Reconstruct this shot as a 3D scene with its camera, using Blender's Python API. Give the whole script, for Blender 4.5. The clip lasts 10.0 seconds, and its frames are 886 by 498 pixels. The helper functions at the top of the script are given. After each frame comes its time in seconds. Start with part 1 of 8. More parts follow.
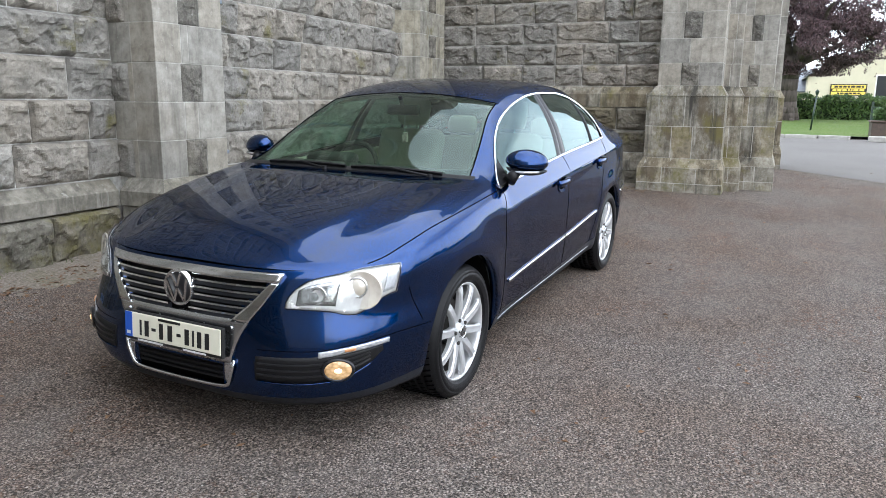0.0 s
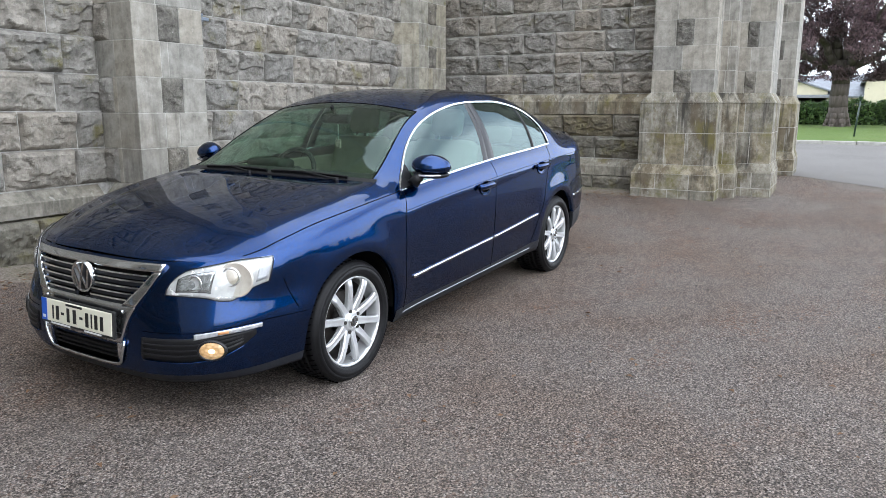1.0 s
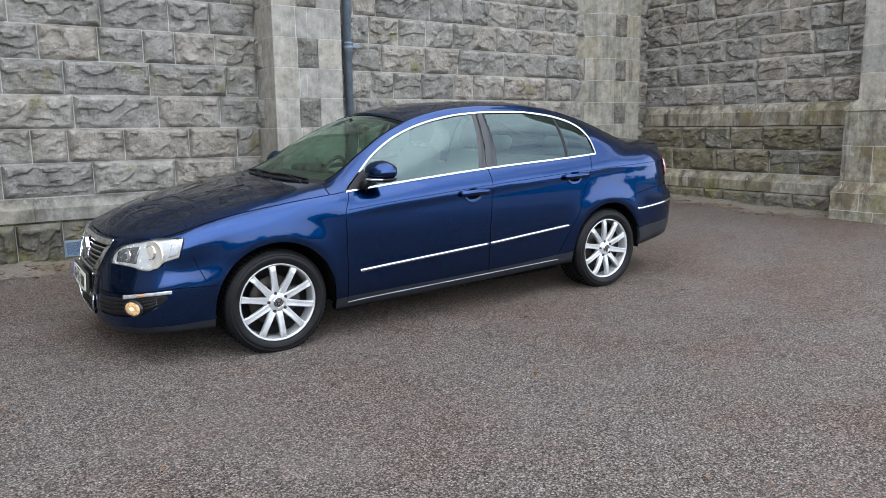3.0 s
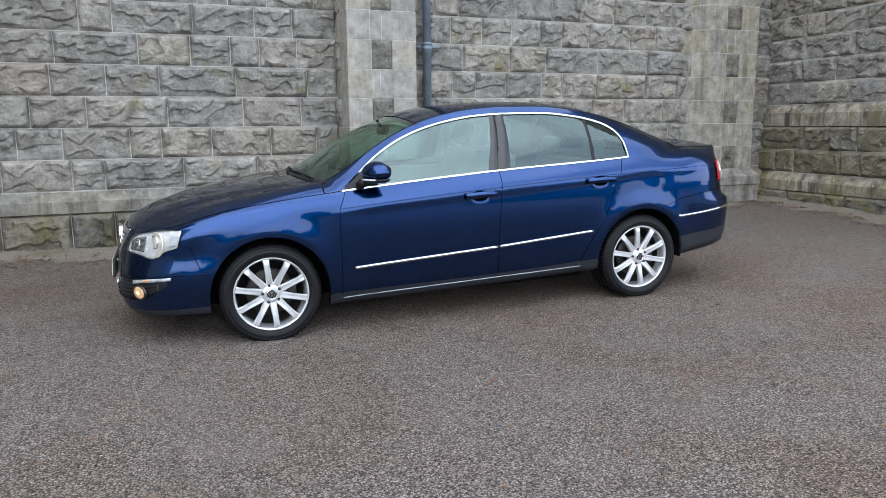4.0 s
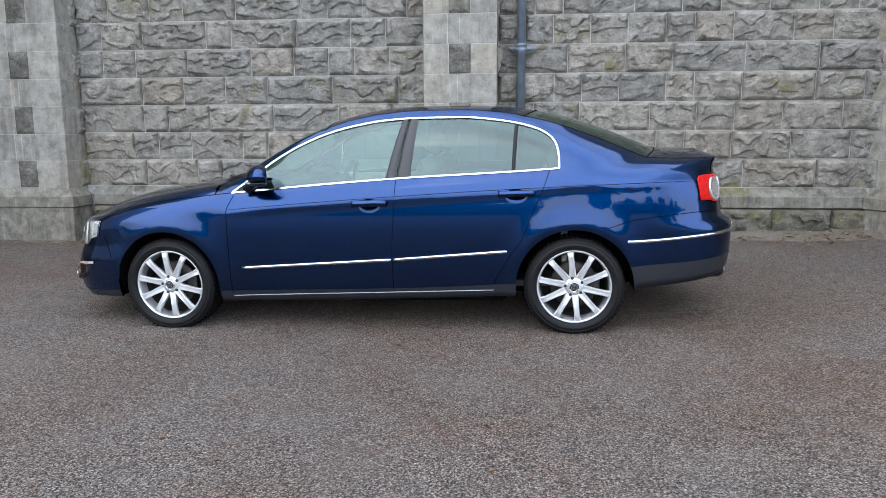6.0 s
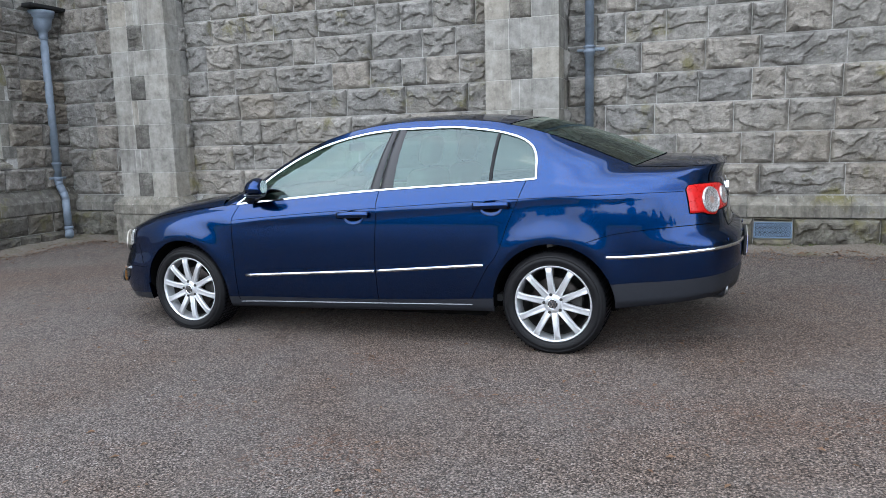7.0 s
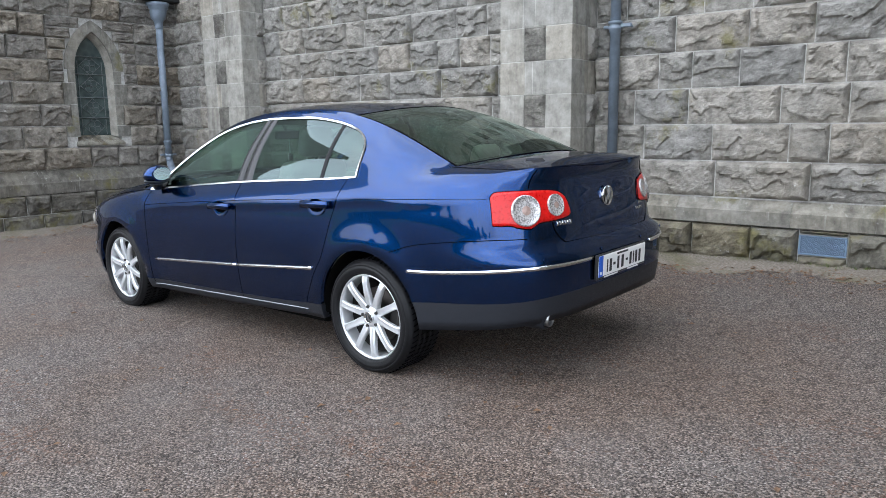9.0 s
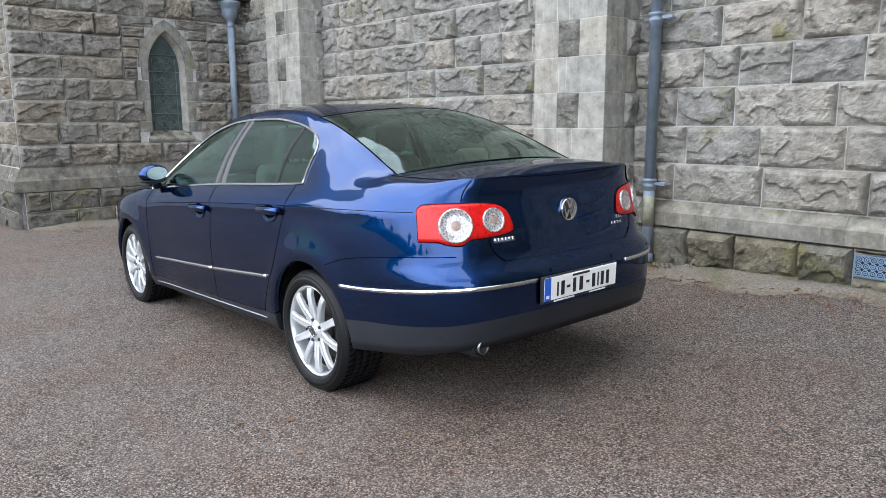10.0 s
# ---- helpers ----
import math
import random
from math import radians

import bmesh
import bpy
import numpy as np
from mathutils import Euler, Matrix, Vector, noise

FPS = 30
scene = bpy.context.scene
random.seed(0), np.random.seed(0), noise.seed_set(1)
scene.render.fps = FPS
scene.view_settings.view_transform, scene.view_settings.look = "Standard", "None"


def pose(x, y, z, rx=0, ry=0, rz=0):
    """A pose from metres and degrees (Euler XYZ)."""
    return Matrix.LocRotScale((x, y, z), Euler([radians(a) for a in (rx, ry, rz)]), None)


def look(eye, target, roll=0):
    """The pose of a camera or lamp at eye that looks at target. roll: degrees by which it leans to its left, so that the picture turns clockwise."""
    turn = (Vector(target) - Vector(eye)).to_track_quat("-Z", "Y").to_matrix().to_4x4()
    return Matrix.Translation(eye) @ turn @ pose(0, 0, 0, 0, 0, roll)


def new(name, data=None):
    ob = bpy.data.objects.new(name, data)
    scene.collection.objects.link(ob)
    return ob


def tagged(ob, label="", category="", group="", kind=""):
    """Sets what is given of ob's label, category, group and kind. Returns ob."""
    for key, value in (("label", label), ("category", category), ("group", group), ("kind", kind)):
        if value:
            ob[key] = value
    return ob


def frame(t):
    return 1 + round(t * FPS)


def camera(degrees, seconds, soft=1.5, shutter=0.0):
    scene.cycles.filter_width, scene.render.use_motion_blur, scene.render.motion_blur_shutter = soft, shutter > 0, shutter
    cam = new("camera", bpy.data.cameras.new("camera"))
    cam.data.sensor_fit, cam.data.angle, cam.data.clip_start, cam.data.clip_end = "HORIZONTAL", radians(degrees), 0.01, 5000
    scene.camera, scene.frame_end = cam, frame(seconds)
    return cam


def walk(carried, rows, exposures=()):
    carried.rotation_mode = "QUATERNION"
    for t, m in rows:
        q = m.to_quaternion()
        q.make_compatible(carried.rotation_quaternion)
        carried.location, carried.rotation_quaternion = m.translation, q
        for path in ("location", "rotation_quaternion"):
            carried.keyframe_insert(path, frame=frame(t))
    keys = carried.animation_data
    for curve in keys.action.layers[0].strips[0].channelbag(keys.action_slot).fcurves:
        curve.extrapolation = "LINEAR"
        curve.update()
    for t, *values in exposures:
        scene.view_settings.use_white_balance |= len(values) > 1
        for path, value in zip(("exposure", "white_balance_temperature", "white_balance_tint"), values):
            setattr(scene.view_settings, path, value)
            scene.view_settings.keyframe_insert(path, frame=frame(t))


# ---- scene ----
from mathutils import kdtree

cam = camera(62.6, 10.0, soft=0.45)
PATH = [
    (0, (-4.379, -2.113, 1.389), (-2.594, -1.309, 0.983), 0.6),
    (0.5, (-4.421, -2.541, 1.402), (-2.669, -1.667, 0.992), 0.3),
    (1, (-4.278, -2.974, 1.394), (-2.556, -2.032, 1.01), 0.1),
    (1.5, (-4.125, -3.51, 1.378), (-2.492, -2.413, 1.014), -0.6),
    (2, (-3.841, -4.008, 1.334), (-2.309, -2.77, 0.989), -0.7),
    (2.5, (-3.437, -4.485, 1.34), (-2.069, -3.067, 0.996), -0.1),
    (3, (-2.964, -4.855, 1.331), (-1.833, -3.24, 0.999), -0.7),
    (3.2, (-2.715, -4.961, 1.319), (-1.685, -3.279, 0.989), -0.8),
    (4.3, (-1.54, -5.465, 1.363), (-0.955, -3.58, 1.034), -0.6),
    (4.5, (-1.119, -5.481, 1.337), (-0.659, -3.561, 1.02), -0.8),
    (5, (-0.434, -5.598, 1.33), (-0.22, -3.634, 1.018), -0.9),
    (5.5, (0.276, -5.559, 1.334), (0.319, -3.584, 1.021), 0.1),
    (5.7, (0.562, -5.554, 1.327), (0.507, -3.58, 1.012), 0.0),
    (6.8, (1.973, -5.222, 1.333), (1.404, -3.328, 1.035), -1.1),
    (7, (2.198, -5.149, 1.349), (1.521, -3.29, 1.053), -1.5),
    (7.5, (2.732, -4.816, 1.345), (1.903, -3.024, 1.027), -1.5),
    (8, (3.236, -4.466, 1.37), (2.255, -2.755, 1.041), -1.5),
    (8.5, (3.651, -4.046, 1.364), (2.55, -2.41, 1.033), -0.9),
    (9, (4.032, -3.659, 1.386), (2.804, -2.118, 1.046), -0.7),
    (9.5, (4.31, -3.257, 1.394), (2.96, -1.822, 1.05), -0.4),
    (10, (4.45, -2.859, 1.427), (2.993, -1.535, 1.074), -0.4),
]
walk(cam, [(t, look(eye, target, roll)) for t, eye, target, roll in PATH],
     exposures=[(0, 0.22, 6100, 10), (3, 0.09, 6000, 10), (5, 0.07, 5850, 10), (7.5, 0.03, 5850, 10), (9, 0.24, 5950, 10), (10, 0.45, 6000, 10)])

# ---- world and light ----
world = bpy.data.worlds.new("overcast_sky")
scene.world = world
world.use_nodes = True
wn = world.node_tree.nodes
sky = wn.new("ShaderNodeTexSky")
sky.sky_type = "NISHITA"
sky.sun_disc = False
SUN_EL, SUN_AZ = 52.0, 215.0          # degrees; azimuth clockwise from +y
sky.sun_elevation, sky.sun_rotation = radians(SUN_EL), radians(SUN_AZ)
sky.air_density, sky.dust_density, sky.ozone_density = 1.0, 4.0, 1.0
# broken cloud over the whole sky, thick enough to soften the sun
tc = wn.new("ShaderNodeTexCoord")
cm = wn.new("ShaderNodeMapping")
cm.inputs["Scale"].default_value = (1.0, 1.0, 1.6)
cn = wn.new("ShaderNodeTexNoise")
cn.inputs["Scale"].default_value, cn.inputs["Detail"].default_value, cn.inputs["Roughness"].default_value = 1.7, 4.0, 0.5
cr = wn.new("ShaderNodeValToRGB")
cr.color_ramp.elements[0].position, cr.color_ramp.elements[1].position = 0.33, 0.52
cr.color_ramp.elements[0].color, cr.color_ramp.elements[1].color = (0.16, 0.16, 0.16, 1), (1.0, 1.0, 1.0, 1)
cmix = wn.new("ShaderNodeMix")
cmix.data_type = "RGBA"
cmix.inputs["B"].default_value = (9.7, 10.2, 10.8, 1)
wl = world.node_tree.links
wl.new(tc.outputs["Generated"], cm.inputs["Vector"])
wl.new(cm.outputs["Vector"], cn.inputs["Vector"])
wl.new(cn.outputs["Fac"], cr.inputs["Fac"])
wl.new(cr.outputs["Color"], cmix.inputs["Factor"])
wl.new(sky.outputs["Color"], cmix.inputs["A"])
wl.new(cmix.outputs["Result"], wn["Background"].inputs["Color"])
wn["Background"].inputs["Strength"].default_value = 0.30

sun_data = bpy.data.lights.new("sun", "SUN")
sun_data.energy, sun_data.angle, sun_data.color = 1.3, radians(95), (1.0, 0.97, 0.92)
sun = new("sun", sun_data)
az, el = radians(SUN_AZ), radians(SUN_EL)
sun.matrix_world = look((20 * math.sin(az) * math.cos(el), 20 * math.cos(az) * math.cos(el), 20 * math.sin(el)), (0, 0, 0))

# ---- materials ----


class Mat:
    """A node material with a few short-hands."""

    def __init__(self, name, rough=0.5, metal=0.0, color=(0.5, 0.5, 0.5), coat=0.0, spec=0.5):
        self.m = bpy.data.materials.new(name)
        self.m.use_nodes = True
        self.t = self.m.node_tree
        self.b = self.t.nodes["Principled BSDF"]
        self.put("Roughness", rough).put("Metallic", metal).put("Base Color", (*color, 1)).put("Coat Weight", coat)
        self.put("Specular IOR Level", spec)
        self._co = None

    def put(self, key, value):
        self.b.inputs[key].default_value = value
        return self

    def link(self, a, b):
        self.t.links.new(a, b)

    def node(self, kind, **values):
        n = self.t.nodes.new(kind)
        for k, v in values.items():
            n.inputs[k].default_value = v
        return n

    @property
    def co(self):
        if self._co is None:
            self._co = self.t.nodes.new("ShaderNodeNewGeometry").outputs["Position"]
        return self._co

    def local(self):
        return self.t.nodes.new("ShaderNodeTexCoord").outputs["Object"]

    def scaled(self, vec, s):
        n = self.node("ShaderNodeMapping")
        n.inputs["Scale"].default_value = s
        self.link(vec, n.inputs["Vector"])
        return n.outputs["Vector"]

    def shifted(self, vec):
        """vec moved by the object's own random number."""
        info = self.t.nodes.new("ShaderNodeObjectInfo")
        mul = self.math("MULTIPLY", info.outputs["Random"], 40.0)
        add = self.t.nodes.new("ShaderNodeVectorMath")
        self.link(vec, add.inputs[0])
        self.link(mul, add.inputs[1])
        return add.outputs["Vector"]

    def noise(self, vec, scale, detail=4.0, rough=0.55):
        n = self.node("ShaderNodeTexNoise", Scale=scale, Detail=detail, Roughness=rough)
        self.link(vec, n.inputs["Vector"])
        return n.outputs["Fac"]

    def cells(self, vec, scale, feature="F1", out="Color"):
        n = self.node("ShaderNodeTexVoronoi", Scale=scale)
        n.feature = feature
        self.link(vec, n.inputs["Vector"])
        return n.outputs[out]

    def ramp(self, fac, *stops):
        n = self.node("ShaderNodeValToRGB")
        e = n.color_ramp.elements
        while len(e) < len(stops):
            e.new(0.5)
        for k, (p, c) in zip(e, stops):
            k.position, k.color = p, (*c, 1) if len(c) == 3 else c
        self.link(fac, n.inputs["Fac"])
        return n.outputs["Color"]

    def grey(self, fac, lo, hi, a=0.0, b=1.0):
        n = self.node("ShaderNodeMapRange")
        n.inputs["From Min"].default_value, n.inputs["From Max"].default_value = lo, hi
        n.inputs["To Min"].default_value, n.inputs["To Max"].default_value = a, b
        self.link(fac, n.inputs["Value"])
        return n.outputs["Result"]

    def math(self, op, a, b):
        n = self.t.nodes.new("ShaderNodeMath")
        n.operation = op
        for k, v in enumerate((a, b)):
            if isinstance(v, (int, float)):
                n.inputs[k].default_value = v
            else:
                self.link(v, n.inputs[k])
        return n.outputs[0]

    def mix(self, fac, a, b, how="MIX"):
        n = self.t.nodes.new("ShaderNodeMix")
        n.data_type, n.blend_type = "RGBA", how
        for key, v in (("Factor", fac), ("A", a), ("B", b)):
            s = [i for i in n.inputs if i.name == key and i.enabled][0] if key == "Factor" else [i for i in n.inputs if i.name == key and i.type == "RGBA"][0]
            if isinstance(v, (int, float)):
                s.default_value = v
            elif isinstance(v, tuple):
                s.default_value = (*v, 1)
            else:
                self.link(v, s)
        return [o for o in n.outputs if o.type == "RGBA"][0]

    def rand(self):
        return self.t.nodes.new("ShaderNodeObjectInfo").outputs["Random"]

    def island(self):
        return self.t.nodes.new("ShaderNodeNewGeometry").outputs["Random Per Island"]

    def color(self, c):
        self.link(c, self.b.inputs["Base Color"])
        return self

    def rough(self, c):
        self.link(c, self.b.inputs["Roughness"])
        return self

    def bump(self, height, strength=0.5, distance=0.01):
        n = self.node("ShaderNodeBump", Strength=strength, Distance=distance)
        self.link(height, n.inputs["Height"])
        self.link(n.outputs["Normal"], self.b.inputs["Normal"])
        return self


def stone_material(name, dark, mid, light, warm, island=False, moss=0.0, bump=0.6, tool=False, streak=0.0):
    m = Mat(name, rough=0.9, spec=0.25)
    r = m.island() if island else m.rand()
    p = m.co
    big = m.noise(p, 1.3, 5)
    fine = m.noise(p, 38.0, 6, 0.65)
    mid_n = m.noise(p, 9.0, 5, 0.6)
    c = m.ramp(m.math("ADD", m.math("MULTIPLY", mid_n, 0.75), m.math("MULTIPLY", fine, 0.3)), (0.32, dark), (0.52, mid), (0.74, light))
    tone = m.ramp(r, (0.0, (0.80, 0.81, 0.82)), (0.35, (0.99, 0.985, 0.97)), (0.62, warm), (0.75, (1.08, 1.07, 1.05)), (1.0, (0.87, 0.88, 0.89)))
    if tool:
        tone = m.mix(0.15, tone, (1.0, 0.99, 0.97))
    c = m.mix(1.0, c, tone, "MULTIPLY")
    c = m.mix(m.grey(big, 0.52, 0.75, 0.0, 0.45), c, (0.20, 0.17, 0.125))
    if streak > 0.9:
        stain = m.noise(m.scaled(p, (1.0, 1.0, 0.6)), 2.6, 6, 0.7)
        c = m.mix(m.grey(stain, 0.50, 0.585, 0.0, 0.74), c, (0.095, 0.074, 0.046))
    if not tool:
        grime = m.noise(m.scaled(p, (1.0, 1.0, 1.5)), 5.5, 7, 0.72)
        c = m.mix(m.grey(grime, 0.52, 0.63, 0.0, 0.55), c, (0.085, 0.079, 0.070))
    # pale lichen and scratches
    spots = m.noise(p, 21.0, 3, 0.7)
    c = m.mix(m.grey(spots, 0.66, 0.76, 0.0, 0.6), c, (0.46, 0.45, 0.42))
    if moss:
        g = m.noise(p, 2.4, 5, 0.7)
        c = m.mix(m.grey(g, 0.60 - 0.16 * moss, 0.72 - 0.10 * moss, 0.0, 0.72), c, (0.135, 0.120, 0.036))
    if streak:
        st = m.noise(m.scaled(p, (7.0, 7.0, 0.9)), 1.0, 5, 0.65)
        c = m.mix(m.grey(st, 0.50, 0.68, 0.0, streak), c, (0.045, 0.042, 0.036))
        st = m.noise(m.scaled(p, (16.0, 16.0, 1.6)), 1.0, 3, 0.6)
        c = m.mix(m.grey(st, 0.62, 0.72, 0.0, streak * 0.7), c, (0.42, 0.41, 0.37))
    m.color(c)
    h = m.math("ADD", m.math("MULTIPLY", m.noise(p, 22.0, 7, 0.66), 0.8), m.math("MULTIPLY", fine, 0.35))
    if tool:
        st = m.noise(m.scaled(p, (60, 60, 7)), 1.0, 2)
        h = m.math("ADD", h, m.math("MULTIPLY", st, 0.5))
    m.bump(h, bump, 0.03 if not tool else 0.006)
    return m.m


STONE = stone_material("rock_faced_limestone", (0.112, 0.106, 0.095), (0.244, 0.231, 0.208), (0.385, 0.366, 0.335), (1.03, 0.98, 0.92), moss=0.05, bump=0.55)
STONE_FAR = stone_material("rock_faced_limestone_joined", (0.112, 0.106, 0.095), (0.244, 0.231, 0.208), (0.385, 0.366, 0.335), (1.03, 0.98, 0.92), moss=0.05, bump=0.55, island=True)
STONE_MOSS = stone_material("damp_limestone", (0.055, 0.051, 0.042), (0.140, 0.130, 0.106), (0.26, 0.245, 0.208), (0.95, 0.88, 0.72), moss=0.5)
DRESSED = stone_material("dressed_limestone", (0.17, 0.161, 0.143), (0.292, 0.277, 0.247), (0.41, 0.39, 0.352), (1.03, 0.98, 0.90), bump=0.4, tool=True, streak=0.42)
DRESSED_MOSS = stone_material("stained_dressed_limestone", (0.105, 0.095, 0.075), (0.235, 0.217, 0.177), (0.40, 0.375, 0.325), (1.0, 0.92, 0.76), moss=0.58, bump=0.4, tool=True, streak=0.95)
DRESSED_STAIN = stone_material("weathered_plinth_limestone", (0.092, 0.087, 0.074), (0.190, 0.181, 0.158), (0.315, 0.30, 0.268), (1.0, 0.96, 0.88), moss=0.12, bump=0.4, tool=True, streak=0.6)
# darker, browner stone for the porch walls and their plinth
DRESSED_PORCH = stone_material("darker_dressed_limestone", (0.058, 0.053, 0.045), (0.122, 0.113, 0.098), (0.22, 0.207, 0.185), (1.0, 0.95, 0.86), moss=0.1, bump=0.4, tool=True, streak=0.7)
STONE_PORCH = stone_material("darker_brown_limestone", (0.085, 0.077, 0.067), (0.205, 0.188, 0.164), (0.36, 0.336, 0.30), (1.0, 0.93, 0.82), bump=0.9)
DRESSED_WORN = stone_material("yellowed_dressed_limestone", (0.15, 0.141, 0.117), (0.275, 0.258, 0.218), (0.40, 0.38, 0.33), (1.0, 0.95, 0.83), moss=0.2, bump=0.4, tool=True, streak=0.5)
# darkest tone, for the base courses of the porch
STONE_PORCH_BASE = stone_material("dark_base_limestone", (0.045, 0.041, 0.034), (0.115, 0.105, 0.088), (0.22, 0.205, 0.178), (1.0, 0.94, 0.82), moss=0.3, bump=0.8)
DARK_STONE = stone_material("dark_picked_limestone", (0.055, 0.050, 0.043), (0.155, 0.145, 0.126), (0.30, 0.282, 0.25), (1.0, 0.97, 0.92), bump=0.9)


def mortar():
    m = Mat("lime_mortar", rough=0.95, spec=0.2)
    c = m.ramp(m.noise(m.co, 30, 5), (0.3, (0.30, 0.29, 0.268)), (0.7, (0.50, 0.487, 0.455)))
    m.color(m.mix(m.grey(m.noise(m.co, 1.7, 4), 0.50, 0.75, 0, 0.6), c, (0.18, 0.17, 0.15)))
    m.bump(m.noise(m.co, 60, 5), 0.4, 0.01)
    return m.m


MORTAR = mortar()


def chippings():
    """Chip-sealed yard: pale small stones bedded in bitumen that shows dark between them, with brown drifts."""
    m = Mat("stone_chip_seal", rough=0.9, spec=0.25)
    p = m.co
    v = m.node("ShaderNodeTexVoronoi", Scale=92.0)
    m.link(p, v.inputs["Vector"])
    sep = m.t.nodes.new("ShaderNodeSeparateColor")
    m.link(v.outputs["Color"], sep.inputs["Color"])
    chip = m.ramp(sep.outputs[0], (0.0, (0.150, 0.122, 0.104)), (0.25, (0.248, 0.206, 0.178)), (0.65, (0.308, 0.260, 0.227)), (0.95, (0.352, 0.303, 0.268)), (0.995, (0.42, 0.378, 0.342)))
    gap = m.grey(v.outputs["Distance"], 0.30, 0.68, 0.0, 0.75)
    c = m.mix(gap, chip, (0.045, 0.041, 0.039))
    pits = m.noise(p, 105.0, 4, 0.7)
    c = m.mix(m.grey(pits, 0.50, 0.59, 0.0, 0.92), c, (0.030, 0.026, 0.023))
    drift = m.noise(p, 0.55, 6, 0.6)
    c = m.mix(m.grey(drift, 0.42, 0.62, 0.0, 0.75), c, m.mix(1.0, c, (1.0, 0.86, 0.75), "MULTIPLY"))
    wear = m.noise(p, 1.4, 5, 0.65)
    c = m.mix(m.grey(wear, 0.50, 0.68, 0.0, 0.55), c, m.mix(0.45, c, (0.205, 0.184, 0.166)))
    dark = m.noise(m.scaled(p, (1, 1, 1)), 0.28, 4, 0.6)
    c = m.mix(m.grey(dark, 0.50, 0.70, 0.0, 0.45), c, m.mix(1.0, c, (0.62, 0.60, 0.58), "MULTIPLY"))
    lumps = m.noise(p, 17.0, 5, 0.75)
    c = m.mix(m.grey(lumps, 0.50, 0.66, 0.0, 0.55), c, m.mix(1.0, c, (0.45, 0.42, 0.40), "MULTIPLY"))
    c = m.mix(m.grey(lumps, 0.46, 0.30, 0.0, 0.45), c, m.mix(1.0, c, (1.16, 1.15, 1.13), "MULTIPLY"))
    bits = m.noise(p, 30.0, 2, 0.8)
    c = m.mix(m.grey(bits, 0.72, 0.78, 0.0, 0.8), c, (0.13, 0.06, 0.032))
    crumbs = m.math("MULTIPLY", m.grey(m.noise(p, 38.0, 3, 0.75), 0.52, 0.60), m.grey(m.noise(m.scaled(p, (0.8, 1.7, 1.0)), 0.9, 5, 0.65), 0.50, 0.64))
    c = m.mix(m.math("MULTIPLY", crumbs, 0.58), c, (0.165, 0.083, 0.048))
    m.color(c)
    h = m.math("SUBTRACT", m.math("MULTIPLY", sep.outputs[1], 0.5), v.outputs["Distance"])
    h = m.math("SUBTRACT", h, m.math("MULTIPLY", m.grey(pits, 0.5, 0.7), 0.9))
    h = m.math("ADD", h, m.math("MULTIPLY", m.noise(p, 5.0, 3), 0.6))
    m.bump(h, 0.9, 0.010)
    return m.m


CHIPS = chippings()


def tarmac():
    m = Mat("smooth_grey_tarmac", rough=0.85, spec=0.3)
    c = m.ramp(m.noise(m.co, 60, 4, 0.7), (0.3, (0.085, 0.079, 0.073)), (0.7, (0.138, 0.129, 0.120)))
    m.color(m.mix(m.grey(m.noise(m.co, 0.4, 4), 0.4, 0.65, 0, 0.4), c, (0.155, 0.145, 0.135)))
    m.bump(m.noise(m.co, 120, 3), 0.3, 0.006)
    return m.m


TARMAC = tarmac()


def lawn_mat():
    m = Mat("mown_grass", rough=0.85, spec=0.2)
    c = m.ramp(m.noise(m.co, 8, 6, 0.7), (0.3, (0.05, 0.09, 0.018)), (0.7, (0.10, 0.15, 0.032)))
    m.color(m.mix(m.grey(m.noise(m.co, 0.5, 3), 0.4, 0.7, 0, 0.5), c, (0.13, 0.16, 0.05)))
    m.bump(m.noise(m.co, 90, 3), 0.8, 0.03)
    return m.m


LAWN = lawn_mat()


def leaf_mat(name, a, b, trans=0.25):
    m = Mat(name, rough=0.55, spec=0.35)
    m.color(m.ramp(m.island(), (0.0, a), (1.0, b)))
    m.put("Subsurface Weight", 0.0)
    return m.m


BEECH_LEAF = leaf_mat("copper_beech_leaf", (0.026, 0.015, 0.019), (0.16, 0.098, 0.108))
HEDGE_LEAF = leaf_mat("laurel_leaf", (0.025, 0.06, 0.014), (0.09, 0.15, 0.035))
GREEN_LEAF = leaf_mat("green_tree_leaf", (0.03, 0.06, 0.015), (0.08, 0.13, 0.03))


def bark():
    m = Mat("grey_beech_bark", rough=0.9)
    m.color(m.ramp(m.noise(m.scaled(m.co, (3, 3, 0.7)), 3, 6, 0.7), (0.3, (0.045, 0.036, 0.030)), (0.7, (0.11, 0.09, 0.075))))
    m.bump(m.noise(m.scaled(m.co, (8, 8, 1.5)), 2, 5), 0.5, 0.05)
    return m.m


BARK = bark()


def plain(name, color, rough=0.5, metal=0.0, coat=0.0, spec=0.5, vary=0.12, scale=14.0, bump=0.0):
    m = Mat(name, rough, metal, color, coat, spec)
    if vary:
        n = m.noise(m.co, scale, 5, 0.6)
        m.color(m.ramp(n, (0.3, tuple(c * (1 - vary) for c in color)), (0.7, tuple(min(1, c * (1 + vary)) for c in color))))
        m.rough(m.grey(n, 0.2, 0.8, max(0.0, rough - 0.08), min(1.0, rough + 0.08)))
        if bump:
            m.bump(m.noise(m.co, scale * 8, 4), bump, 0.004)
    return m.m


